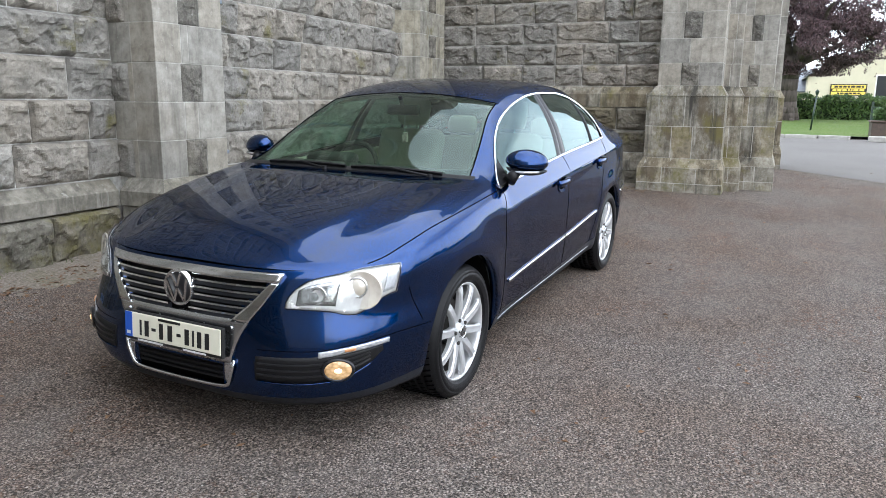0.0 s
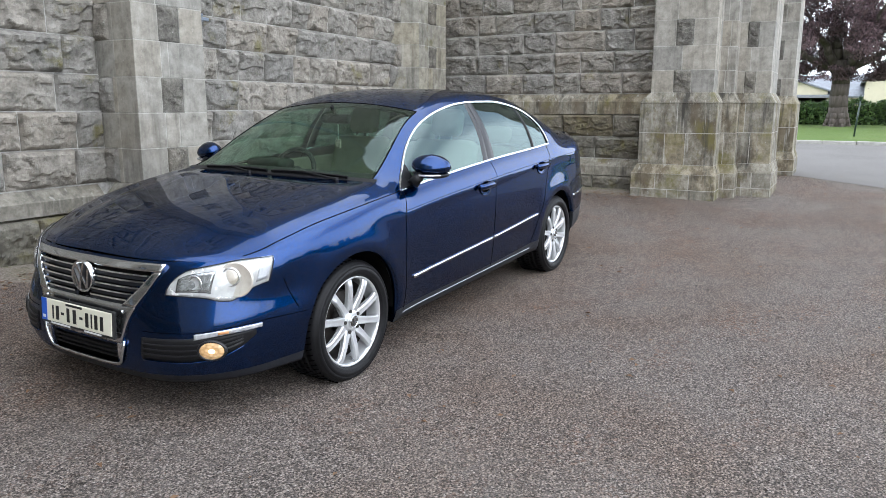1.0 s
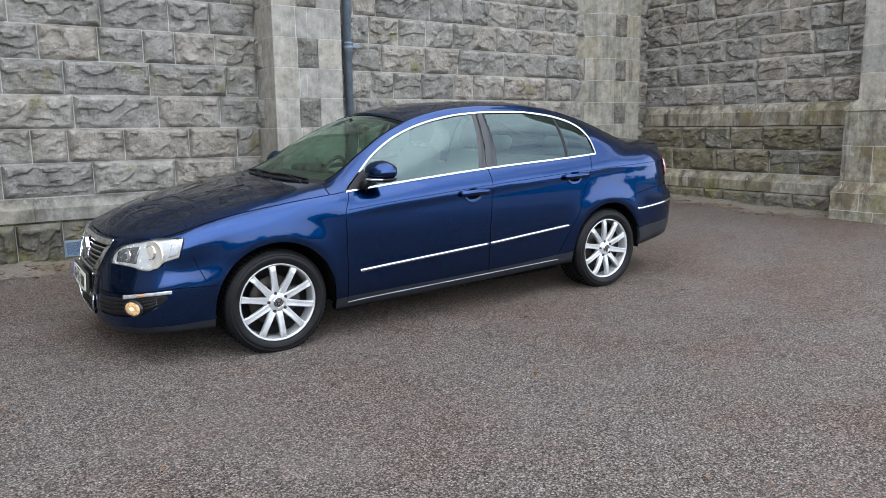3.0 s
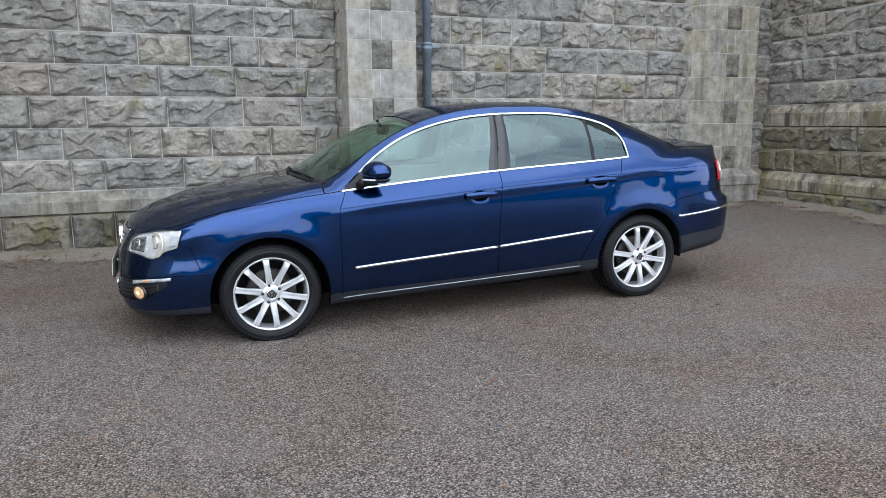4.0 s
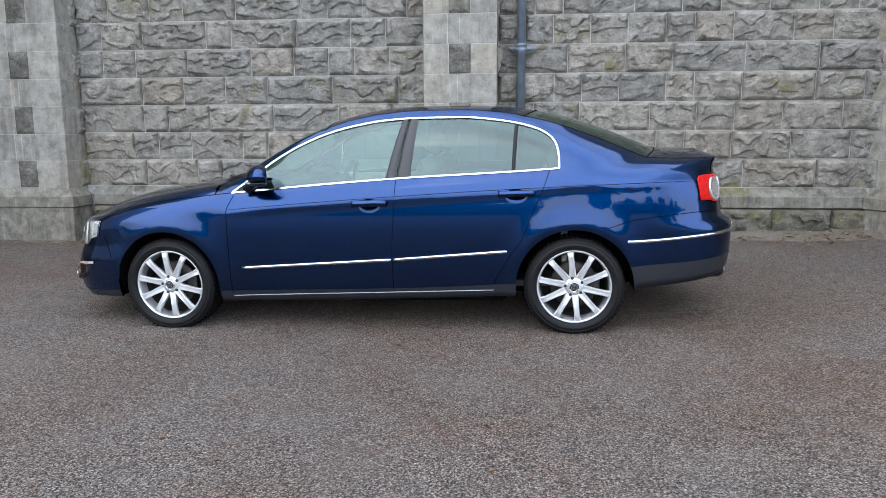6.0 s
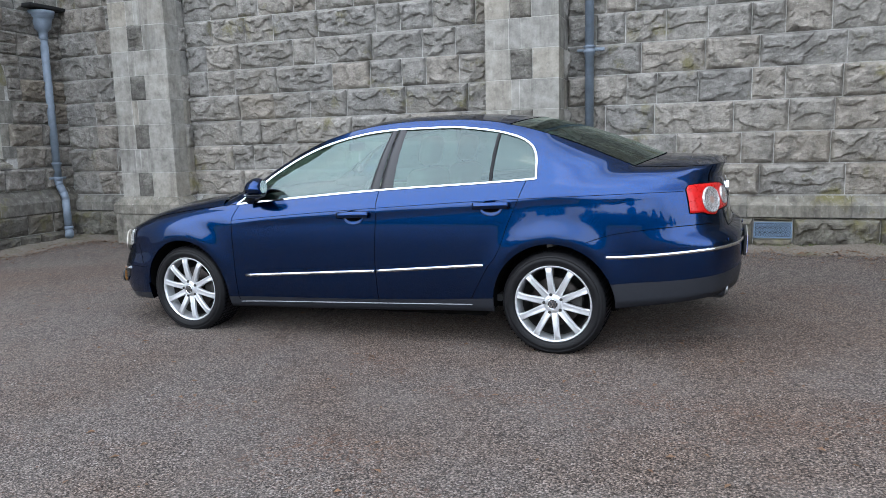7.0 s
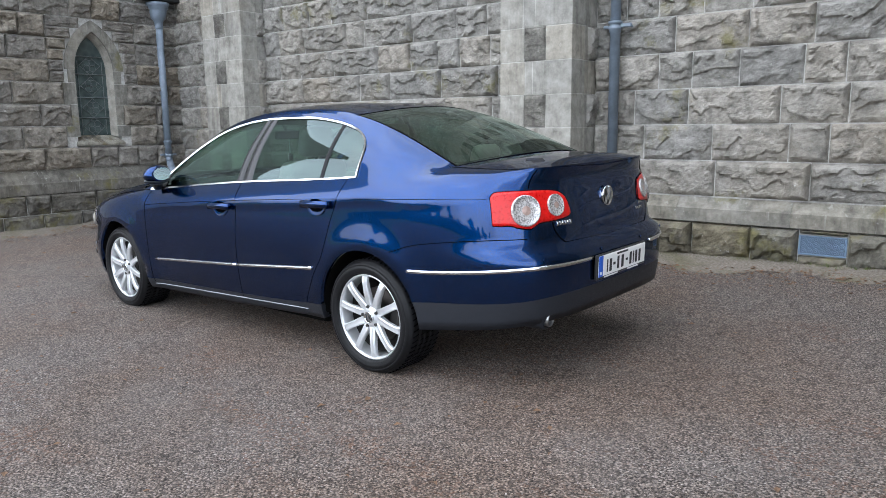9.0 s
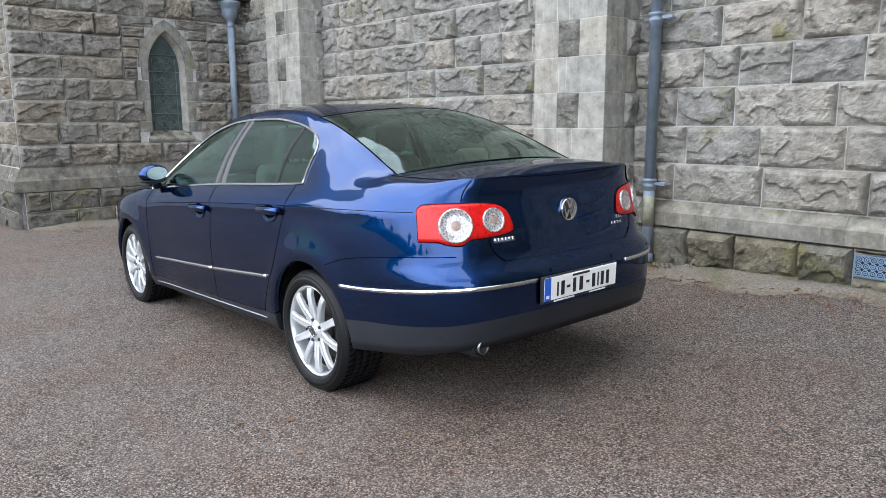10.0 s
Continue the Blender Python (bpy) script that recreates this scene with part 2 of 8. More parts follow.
def paint():
    """Deep blue pearl lacquer: blue metallic flake under a clear coat whose gloss follows the angle."""
    m = Mat("deep_blue_pearl_paint")
    t = m.t
    t.nodes.remove(m.b)
    flake = m.cells(m.local(), 1400.0)
    sep = t.nodes.new("ShaderNodeSeparateColor")
    m.link(flake, sep.inputs["Color"])
    c = m.ramp(sep.outputs[0], (0.0, (0.0004, 0.0180, 0.080)), (0.7, (0.0006, 0.0262, 0.118)), (1.0, (0.0012, 0.040, 0.172)))
    dust = m.noise(m.local(), 3.0, 6, 0.7)
    c = m.mix(m.grey(dust, 0.5, 0.85, 0.0, 0.012), c, (0.12, 0.11, 0.10))
    base = m.node("ShaderNodeBsdfGlossy", Roughness=0.25)
    m.link(c, base.inputs["Color"])
    coat = m.node("ShaderNodeBsdfGlossy", Roughness=0.012)
    fr = m.node("ShaderNodeFresnel", IOR=1.49)
    mx = t.nodes.new("ShaderNodeMixShader")
    m.link(fr.outputs[0], mx.inputs[0])
    m.link(base.outputs[0], mx.inputs[1])
    m.link(coat.outputs[0], mx.inputs[2])
    m.link(mx.outputs[0], t.nodes["Material Output"].inputs["Surface"])
    return m.m


PAINT = paint()
JOINT = plain("weathered_joint_mortar", (0.36, 0.345, 0.31), 0.95, spec=0.2, vary=0.3, scale=9)
CHROME = plain("polished_chrome", (0.70, 0.71, 0.72), 0.10, 1.0, vary=0.03)
SOOT = plain("sooty_steel", (0.30, 0.30, 0.30), 0.4, 0.9, vary=0.25)
SATIN = plain("satin_aluminium_trim", (0.62, 0.63, 0.65), 0.24, 1.0, vary=0.05)
ALLOY = plain("silver_painted_alloy", (0.62, 0.63, 0.64), 0.33, 0.55, coat=0.6, vary=0.06)
ALLOY_DARK = plain("brake_dusted_barrel", (0.055, 0.053, 0.05), 0.5, 0.6, vary=0.2)
IRON = plain("rusty_brake_disc", (0.045, 0.039, 0.035), 0.5, 0.8, vary=0.2)
RUBBER = plain("tyre_rubber", (0.0075, 0.0075, 0.0083), 0.48, spec=0.2, vary=0.25, scale=30, bump=0.25)
CLAD = plain("charcoal_textured_plastic", (0.014, 0.016, 0.021), 0.45, spec=0.38, vary=0.12, scale=40, bump=0.15)
SILL_EDGE = plain("pale_grey_plastic", (0.26, 0.27, 0.29), 0.4, vary=0.3, scale=12)
BLACK = plain("black_plastic", (0.008, 0.008, 0.009), 0.45, spec=0.25, vary=0.1)
GLOSSBLACK = plain("gloss_black_pillar", (0.012, 0.012, 0.014), 0.30, vary=0.0)
SEAM = plain("shadow_gap_rubber", (0.003, 0.003, 0.004), 0.9, spec=0.0, vary=0.0)
UNDER = plain("dusty_underbody", (0.005, 0.005, 0.005), 0.95, spec=0.05, vary=0.3)
LEATHER = plain("beige_leather", (0.42, 0.39, 0.315), 0.5, vary=0.08, scale=20, bump=0.2)
DASH = plain("dark_dashboard", (0.020, 0.020, 0.021), 0.6, vary=0.15)
DASH_LOW = plain("beige_lower_trim", (0.36, 0.33, 0.27), 0.6, vary=0.1)
PLATE = plain("reflective_number_plate", (0.80, 0.80, 0.77), 0.35, vary=0.03)
PLATE_FRONT = plain("aged_cream_number_plate", (0.78, 0.76, 0.62), 0.35, vary=0.03)
EUBLUE = plain("blue_band", (0.02, 0.10, 0.52), 0.35, vary=0.0)
INK = plain("black_print", (0.012, 0.012, 0.012), 0.5, vary=0.0)
WHITEPRINT = plain("white_print", (0.75, 0.75, 0.75), 0.5, vary=0.0)
PIPE = plain("blue_grey_painted_iron", (0.165, 0.20, 0.245), 0.45, vary=0.22, scale=9)
PIPE_WORN = plain("rubbed_pipe_foot", (0.24, 0.23, 0.17), 0.75, vary=0.35, scale=11)
VENT = plain("painted_iron_grille", (0.18, 0.26, 0.37), 0.6, vary=0.2)
DARKHOLE = plain("dark_void", (0.01, 0.01, 0.01), 0.9, vary=0.0)
LEAD = plain("leaded_bars", (0.12, 0.135, 0.135), 0.5, 0.4, vary=0.2)
RENDERED = plain("cream_render", (0.54, 0.49, 0.365), 0.85, vary=0.06, scale=2)
SLATE = plain("grey_slate_roof", (0.16, 0.17, 0.19), 0.6, vary=0.25, scale=4)
WHITE = plain("white_paint", (0.80, 0.80, 0.78), 0.4, vary=0.04)
SIGN_Y = plain("yellow_sign_board", (0.75, 0.55, 0.10), 0.5, vary=0.05)
LAMPGREEN = plain("dark_green_iron", (0.015, 0.03, 0.022), 0.4, vary=0.1)
KERB = plain("pale_kerb_stone", (0.29, 0.28, 0.255), 0.85, vary=0.25, scale=6)
LEAFLITTER = plain("dry_brown_leaf", (0.15, 0.085, 0.045), 0.8, vary=0.4, scale=30)


def glass(name, tint, gloss=(1.0, 1.0, 1.0), ior=1.5):
    """Thin clear glazing: what passes is tinted, what mirrors follows the angle."""
    m = bpy.data.materials.new(name)
    m.use_nodes = True
    t = m.node_tree
    t.nodes.remove(t.nodes["Principled BSDF"])
    f0 = ((ior - 1) / (ior + 1)) ** 2
    lw = t.nodes.new("ShaderNodeLayerWeight")
    lw.inputs["Blend"].default_value = 0.5
    pw = t.nodes.new("ShaderNodeMath")
    pw.operation = "POWER"
    pw.inputs[1].default_value = 5.0
    t.links.new(lw.outputs["Facing"], pw.inputs[0])
    fr = t.nodes.new("ShaderNodeMath")
    fr.operation = "MULTIPLY_ADD"
    fr.inputs[1].default_value, fr.inputs[2].default_value = 1 - f0, f0
    t.links.new(pw.outputs[0], fr.inputs[0])
    tr = t.nodes.new("ShaderNodeBsdfTransparent")
    tr.inputs["Color"].default_value = (*tint, 1)
    gl = t.nodes.new("ShaderNodeBsdfGlossy")
    gl.inputs["Roughness"].default_value = 0.01
    gl.inputs["Color"].default_value = (*gloss, 1)
    mx = t.nodes.new("ShaderNodeMixShader")
    t.links.new(fr.outputs[0], mx.inputs[0])
    t.links.new(tr.outputs[0], mx.inputs[1])
    t.links.new(gl.outputs[0], mx.inputs[2])
    t.links.new(mx.outputs[0], t.nodes["Material Output"].inputs["Surface"])
    return m


GLASS = glass("green_tinted_glass", (0.40, 0.56, 0.51), gloss=(0.80, 0.98, 0.97), ior=1.95)
GLASS_FRONT = glass("green_tinted_screen", (0.42, 0.585, 0.45), gloss=(0.85, 1.0, 0.94), ior=1.66)
GLASS_REAR = glass("privacy_glass", (0.19, 0.28, 0.24), gloss=(0.85, 1.0, 0.95), ior=1.8)
GLASS_BACK = glass("dark_tinted_door_glass", (0.23, 0.33, 0.31), gloss=(0.80, 0.98, 0.97), ior=1.85)
LENS = glass("clear_lamp_lens", (0.93, 0.94, 0.95), ior=1.45)
RED = plain("red_reflector", (0.50, 0.004, 0.003), 0.30, vary=0.2, scale=60, coat=0.3, spec=0.3)
LAMPWHITE = plain("lamp_reflector", (0.70, 0.70, 0.69), 0.16, 0.75, vary=0.1, scale=40)
LAMPGREY = plain("lamp_housing", (0.79, 0.79, 0.77), 0.24, 0.45, vary=0.15, scale=30)
def fluted():
    m = Mat("fluted_clear_plastic", rough=0.14, metal=0.45, coat=1.0)
    v = m.cells(m.local(), 220.0, "F1", "Distance")
    m.color(m.ramp(v, (0.0, (0.86, 0.87, 0.88)), (0.6, (0.60, 0.61, 0.63)), (1.0, (0.35, 0.36, 0.38))))
    m.bump(v, 0.5, 0.003)
    return m.m


FLUTED = fluted()


def warm_lamp():
    m = Mat("lit_fog_lamp", rough=0.15, color=(0.62, 0.40, 0.20), coat=1.0)
    v = m.cells(m.local(), 75.0, "F1", "Distance")
    m.color(m.ramp(v, (0.0, (0.85, 0.62, 0.36)), (0.6, (0.55, 0.34, 0.16)), (1.0, (0.26, 0.15, 0.07))))
    m.bump(v, 0.6, 0.004)
    m.put("Emission Color", (1.0, 0.55, 0.20, 1)).put("Emission Strength", 0.14)
    return m.m


FOGLIT = warm_lamp()
HOT = Mat("hot_bulb", rough=0.2, color=(0.9, 0.75, 0.5))
HOT.put("Emission Color", (1.0, 0.72, 0.38, 1)).put("Emission Strength", 1.1)
HOTBULB = HOT.m


def church_glass():
    m = Mat("old_leaded_glass", rough=0.22, color=(0.03, 0.045, 0.045), spec=0.5)
    m.color(m.ramp(m.cells(m.scaled(m.co, (1, 1, 1)), 11.0, "F1", "Distance"), (0.0, (0.02, 0.035, 0.035)), (1.0, (0.075, 0.10, 0.095))))
    m.bump(m.noise(m.co, 14, 3), 0.3, 0.02)
    return m.m


CHURCHGLASS = church_glass()

# ---- small builders ----


def mesh_from(bm, name, material, smooth=False):
    me = bpy.data.meshes.new(name)
    bm.normal_update()
    bm.to_mesh(me)
    bm.free()
    me.materials.append(material)
    if smooth:
        me.polygons.foreach_set("use_smooth", [True] * len(me.polygons))
    return me


def raw(name, verts, faces, material, smooth=False):
    me = bpy.data.meshes.new(name)
    me.from_pydata([tuple(map(float, v)) for v in verts], [], [tuple(f) for f in faces])
    me.materials.append(material)
    if smooth:
        me.polygons.foreach_set("use_smooth", [True] * len(me.polygons))
    me.validate()
    return me


def part(name, bm, material, parent=None, label="", smooth=False, at=None):
    """Links a bmesh (or a mesh) as one object under a thing or a part."""
    me = bm if isinstance(bm, bpy.types.Mesh) else mesh_from(bm, name, material, smooth)
    ob = new(name, me)
    ob.parent = parent
    if at is not None:
        ob.matrix_basis = at
    return tagged(ob, label)


def thing(name, label, category, at=None, group="", kind=""):
    ob = new(name)
    ob.empty_display_size = 0.1
    if at is not None:
        ob.matrix_basis = at
    return tagged(ob, label, category, group, kind)


def box_bm(lo, hi, bevel=0.0, segs=1, bm=None):
    bm = bm or bmesh.new()
    lo, hi = Vector(lo), Vector(hi)
    r = bmesh.ops.create_cube(bm, size=1.0, matrix=Matrix.Translation((lo + hi) / 2) @ Matrix.Diagonal((*(hi - lo), 1)))
    if bevel:
        es = list({e for v in r["verts"] for e in v.link_edges})
        bmesh.ops.bevel(bm, geom=es, offset=bevel, segments=segs, affect="EDGES", profile=0.5)
    return bm


def rod_bm(a, b, r, r2=None, n=12, bm=None):
    bm = bm or bmesh.new()
    a, b = Vector(a), Vector(b)
    d = b - a
    m = Matrix.Translation((a + b) / 2) @ d.to_track_quat("Z", "Y").to_matrix().to_4x4()
    bmesh.ops.create_cone(bm, segments=n, radius1=r, radius2=r if r2 is None else r2, depth=d.length, cap_ends=True, matrix=m)
    return bm


def lathe(profile, n=48, axis="y"):
    """Verts and faces of a profile of (radius, along) turned about an axis."""
    vs, fs = [], []
    k = len(profile)
    for i in range(n):
        a = 2 * math.pi * i / n
        for r, h in profile:
            c, s = r * math.cos(a), r * math.sin(a)
            vs.append((c, h, s) if axis == "y" else (c, s, h))
    for i in range(n):
        j = (i + 1) % n
        for q in range(k - 1):
            f = (i * k + q, i * k + q + 1, j * k + q + 1, j * k + q)
            fs.append(f if axis == "y" else f[::-1])
    return vs, fs


def curve1(xs, ys):
    """A smooth one-dimensional curve through the given knots (monotone cubic)."""
    xs, ys = np.array(xs, float), np.array(ys, float)
    d = np.diff(ys) / np.diff(xs)
    m = np.zeros(len(xs))
    for k in range(1, len(xs) - 1):
        if d[k - 1] * d[k] > 0:
            h0, h1 = xs[k] - xs[k - 1], xs[k + 1] - xs[k]
            w1, w2 = 2 * h1 + h0, h1 + 2 * h0
            m[k] = (w1 + w2) / (w1 / d[k - 1] + w2 / d[k])
    m[0], m[-1] = d[0], d[-1]

    def f(x):
        x = min(max(float(x), xs[0]), xs[-1])
        k = min(max(int(np.searchsorted(xs, x)) - 1, 0), len(xs) - 2)
        h = xs[k + 1] - xs[k]
        t = (x - xs[k]) / h
        return float((1 + 2 * t) * (1 - t) ** 2 * ys[k] + t * (1 - t) ** 2 * h * m[k] + t * t * (3 - 2 * t) * ys[k + 1] + t * t * (t - 1) * h * m[k + 1])

    return f


def step(a, b, x):
    t = min(max((x - a) / (b - a), 0.0), 1.0)
    return t * t * (3 - 2 * t)


def grid_mesh(name, rows, material, smooth=True, close=False):
    """A sheet over rows of points, all of one length."""
    n = len(rows[0])
    vs = [p for r in rows for p in r]
    fs = [(i * n + j, i * n + j + 1, (i + 1) * n + j + 1, (i + 1) * n + j) for i in range(len(rows) - 1) for j in range(n - 1)]
    return raw(name, vs, fs, material, smooth)


def sweep(name, pts, nor, w, h, material, closed=False, round_=False):
    """A bar of width w and height h along points with outward normals."""
    vs, fs = [], []
    n = len(pts)
    sec = [(-0.5, 0.0), (-0.42, 0.75), (0.0, 1.0), (0.42, 0.75), (0.5, 0.0), (0.0, -0.5)] if round_ else [(-0.5, 0.0), (-0.4, 1.0), (0.4, 1.0), (0.5, 0.0), (0.0, -0.6)]
    for i in range(n):
        p = Vector(pts[i])
        a = Vector(pts[(i - 1) % n] if closed else pts[max(i - 1, 0)])
        b = Vector(pts[(i + 1) % n] if closed else pts[min(i + 1, n - 1)])
        t = (b - a).normalized()
        nn = Vector(nor[i]).normalized()
        side = t.cross(nn).normalized()
        for s, k in sec:
            vs.append(p + side * s * w + nn * k * h)
    k = len(sec)
    for i in range(n if closed else n - 1):
        j = (i + 1) % n
        for q in range(k):
            fs.append((i * k + q, i * k + (q + 1) % k, j * k + (q + 1) % k, j * k + q))
    if not closed:
        fs.append(tuple(range(k))[::-1])
        fs.append(tuple((n - 1) * k + q for q in range(k)))
    return raw(name, vs, fs, material, round_)


# ---- ground ----
_gx = curve1((-60, -9, -6, -1.35, 1.35, 5.8, 10, 20, 38, 90), (0.05, 0.03, 0.03, 0.017, 0.062, 0.185, 0.25, 0.29, 0.36, 0.6))


def ground_z(x, y):
    t = y + 0.87
    if t > 0:
        s = 0.014 * min(t, 1.75) + 0.048 * max(0.0, min(t, 3.9) - 1.75)
    else:
        s = 0.016 * max(t, -9.0)
    return _gx(x) + s * (1 - step(9, 18, x))


# ---- church walls ----
rng = random.Random(7)
LENGTHS = (0.30, 0.40, 0.50, 0.62, 0.76)


def rock_mesh(length, height, seed, material, out=0.088, nx=None, nz=23):
    """One rock-faced stone: a split face that runs out in wrinkled planes and breaks back along jagged ledges."""
    r = random.Random(seed)
    nx = nx or max(18, int(length / 0.0135))
    off = Vector((r.uniform(0, 50), r.uniform(0, 50), r.uniform(0, 50)))
    fall = r.uniform(2.5, 8.0)              # how strongly the face breaks back towards its foot
    lean = r.uniform(-3.0, 3.0)
    stretch = r.uniform(0.55, 0.85)
    lift = r.uniform(0.40, 0.60)
    calm = r.uniform(0.55, 1.0)
    rows = []
    for j in range(nz + 1):
        v = j / nz - 0.5
        row = []
        for i in range(nx + 1):
            u = i / nx - 0.5
            p = Vector((u * length, 0, v * height))
            s = Vector((p.x * stretch, 0, p.z))
            wob = Vector((noise.noise(off + p * 14), 0, noise.noise(off * 1.7 + p * 14))) * 0.020
            s2 = s + wob
            t = 1.6 * noise.noise(off + s2 * 4.6) + 0.75 * noise.noise(off * 1.3 + s2 * 11) + 0.24 * noise.noise(off + s2 * 29)
            t = t * calm + fall * p.z + lean * p.x + 0.35
            fl = math.floor(t)
            f = t - fl
            terrace = fl + (f * 0.25 if f < 0.80 else 0.20 + 0.80 * step(0.80, 1.0, f))
            h = lift + 0.33 * max(-1.6, min(1.15, terrace))
            h -= 0.16 * abs(noise.noise(off + s2 * 17)) * (1.0 if f < 0.7 else 0.4)
            h += 0.06 * noise.noise(off + p * 47) + 0.10 * (v * 0.6 + noise.noise(off * 0.4 + p * 3))
            edge = min((0.5 - abs(u)) * length, (0.5 - abs(v)) * height)
            m = min(1.0, edge / 0.034)
            d = 0.010 + max(0.02, h) * out * (0.16 * min(1.0, edge / 0.004) + 0.84 * m ** 0.8)
            row.append((p.x, -d, p.z))
        rows.append(row)
    n = nx + 1
    vs = [p for q in rows for p in q]
    fs = [(j * n + i, j * n + i + 1, (j + 1) * n + i + 1, (j + 1) * n + i) for j in range(nz) for i in range(nx)]
    # sides back into the bed
    rim = [i for i in range(n)] + [j * n + n - 1 for j in range(1, nz + 1)] + [nz * n + i for i in range(n - 2, -1, -1)] + [j * n for j in range(nz - 1, 0, -1)]
    base = len(vs)
    vs += [(vs[k][0], 0.03, vs[k][2]) for k in rim]
    m = len(rim)
    fs += [(rim[k], base + k, base + (k + 1) % m, rim[(k + 1) % m]) for k in range(m)]
    return raw("stone", vs, fs, material)


STONES = {(L, k): rock_mesh(L - 0.012, 0.300, 100 * int(L * 100) + k, STONE) for L in LENGTHS for k in range(8)}
STONES_MOSS = {}
for key, me in STONES.items():
    c = me.copy()
    c.materials.clear()
    c.materials.append(STONE_MOSS)
    STONES_MOSS[key] = c


STONES_PORCH = {}
for key, me in STONES.items():
    c = me.copy()
    c.materials.clear()
    c.materials.append(STONE_PORCH)
    STONES_PORCH[key] = c


STONES_PORCH_BASE = {}
for key, me in STONES.items():
    c = me.copy()
    c.materials.clear()
    c.materials.append(STONE_PORCH_BASE)
    STONES_PORCH_BASE[key] = c


def spans(lo, hi, holes):
    out = [(lo, hi)]
    for a, b in holes:
        nxt = []
        for p, q in out:
            if b <= p or a >= q:
                nxt.append((p, q))
                continue
            if a > p:
                nxt.append((p, a))
            if b < q:
                nxt.append((b, q))
        out = nxt
    return [s for s in out if s[1] - s[0] > 0.06]


def lay_course(parent, frame_m, lo, hi, z0, z1, holes=(), meshes=None, proud=0.0, rough=1.0):
    """One course of rock-faced stones from lo to hi along a wall."""
    meshes = meshes or STONES
    for p, q in spans(lo, hi, holes):
        x = p
        while q - x > 0.02:
            left = q - x
            L = rng.choice(LENGTHS)
            w = left if left < 0.45 else (L if left - L > 0.24 else left / 2 if left > 0.8 else left)
            k = min(LENGTHS, key=lambda a: abs(a - w))
            ob = new("stone", meshes[(k, rng.randrange(8))])
            ob.parent = parent
            ob.matrix_basis = frame_m @ pose(x + w / 2, -proud, (z0 + z1) / 2) @ Matrix.Diagonal(((w - 0.009) / (k - 0.012), rough * rng.uniform(0.8, 1.15), (z1 - z0 - 0.009) / 0.300, 1))
            x += w


BLOCKS = {}


def block(parent, frame_m, u0, u1, z0, z1, depth, proud=0.0, material=None, gap=0.0045, name="stone", le=0, re=0):
    """One dressed block, its face at the wall plane plus proud, running depth back, with the mortar of its beds; le, re: mortar at that side too."""
    material = material or DRESSED
    key = (round(u1 - u0, 3), round(z1 - z0, 3), round(depth, 3), material.name, le, re)
    if key not in BLOCKS:
        w, h, g = (u1 - u0) / 2 - gap / 2, (z1 - z0) / 2 - gap / 2, gap / 2
        me = mesh_from(box_bm((-w - (0 if le else g), 0, -h), (w + (0 if re else g), depth, h), 0.004), name, material)
        bm = bmesh.new()
        bm.from_mesh(me)
        n = len(bm.faces)
        box_bm((-w - g if le else -w, 0.002, -h - g), (w + g if re else w, depth - 0.004, h + g), 0.0, 1, bm)
        bm.faces.ensure_lookup_table()
        for f in bm.faces[n:]:
            f.material_index = 1
        bm.to_mesh(me)
        bm.free()
        me.materials.append(JOINT)
        BLOCKS[key] = me
    ob = new(name, BLOCKS[key])
    ob.parent = parent
    ob.matrix_basis = frame_m @ pose((u0 + u1) / 2, -proud, (z0 + z1) / 2)
    return ob


def profile_blocks(parent, frame_m, lo, hi, prof, material, size=0.95, name="plinth_stone", ends=(0, 0)):
    """Moulded course: a profile of (outward, z) cut into blocks. ends: mitre of each end, 1 outward, -1 inward."""
    x, first = lo, True
    while hi - x > 1e-3:
        w = size * rng.uniform(0.8, 1.2)
        if hi - x - w < 0.4:
            w = hi - x
        a, b = x + 0.0015, x + w - 0.0015
        vs, k = [], len(prof)
        for xx, e in ((a, ends[0] if first else 0), (b, ends[1] if x + w >= hi - 1e-6 else 0)):
            sgn = -1 if xx == a else 1
            for d, z in prof:
                vs.append((xx + sgn * e * d, -d, z))
        fs = [(q, q + 1, k + q + 1, k + q) for q in range(k - 1)]
        fs.append(tuple(range(k))[::-1])
        fs.append(tuple(k + q for q in range(k)))
        fs.append((k - 1, 0, k, 2 * k - 1))
        ob = new(name, raw(name, vs, [f[::-1] for f in fs], material))
        ob.parent = parent
        ob.matrix_basis = frame_m
        x += w
        first = False


def wall_solid(name, frame_m, lo, hi, z0, z1, thick, label, outline=None):
    """The backing of a wall: a mortar-coloured solid whose face lies at the wall plane."""
    ob = new(name, mesh_from(box_bm((lo, -0.007, z0), (hi, thick, z1)), name, MORTAR))
    ob.matrix_basis = frame_m
    return tagged(ob, label, "wall", kind="structure")


I4 = Matrix.Identity(4)
PLINTH = ((-0.03, 0.735), (0.0, 0.725), (0.085, 0.635), (0.095, 0.625), (0.095, 0.51), (0.07, 0.50), (-0.03, 0.50))



def bed(parent, lo, hi, top, proud):
    """The mortar in which a projecting base course is set."""
    ob = new("bedding", mesh_from(box_bm((lo, -proud, -0.3), (hi, 0.0, top)), "bedding", MORTAR))
    ob.parent = parent


VENTS = [(2.645, 3.005), (-1.995, -1.635)]

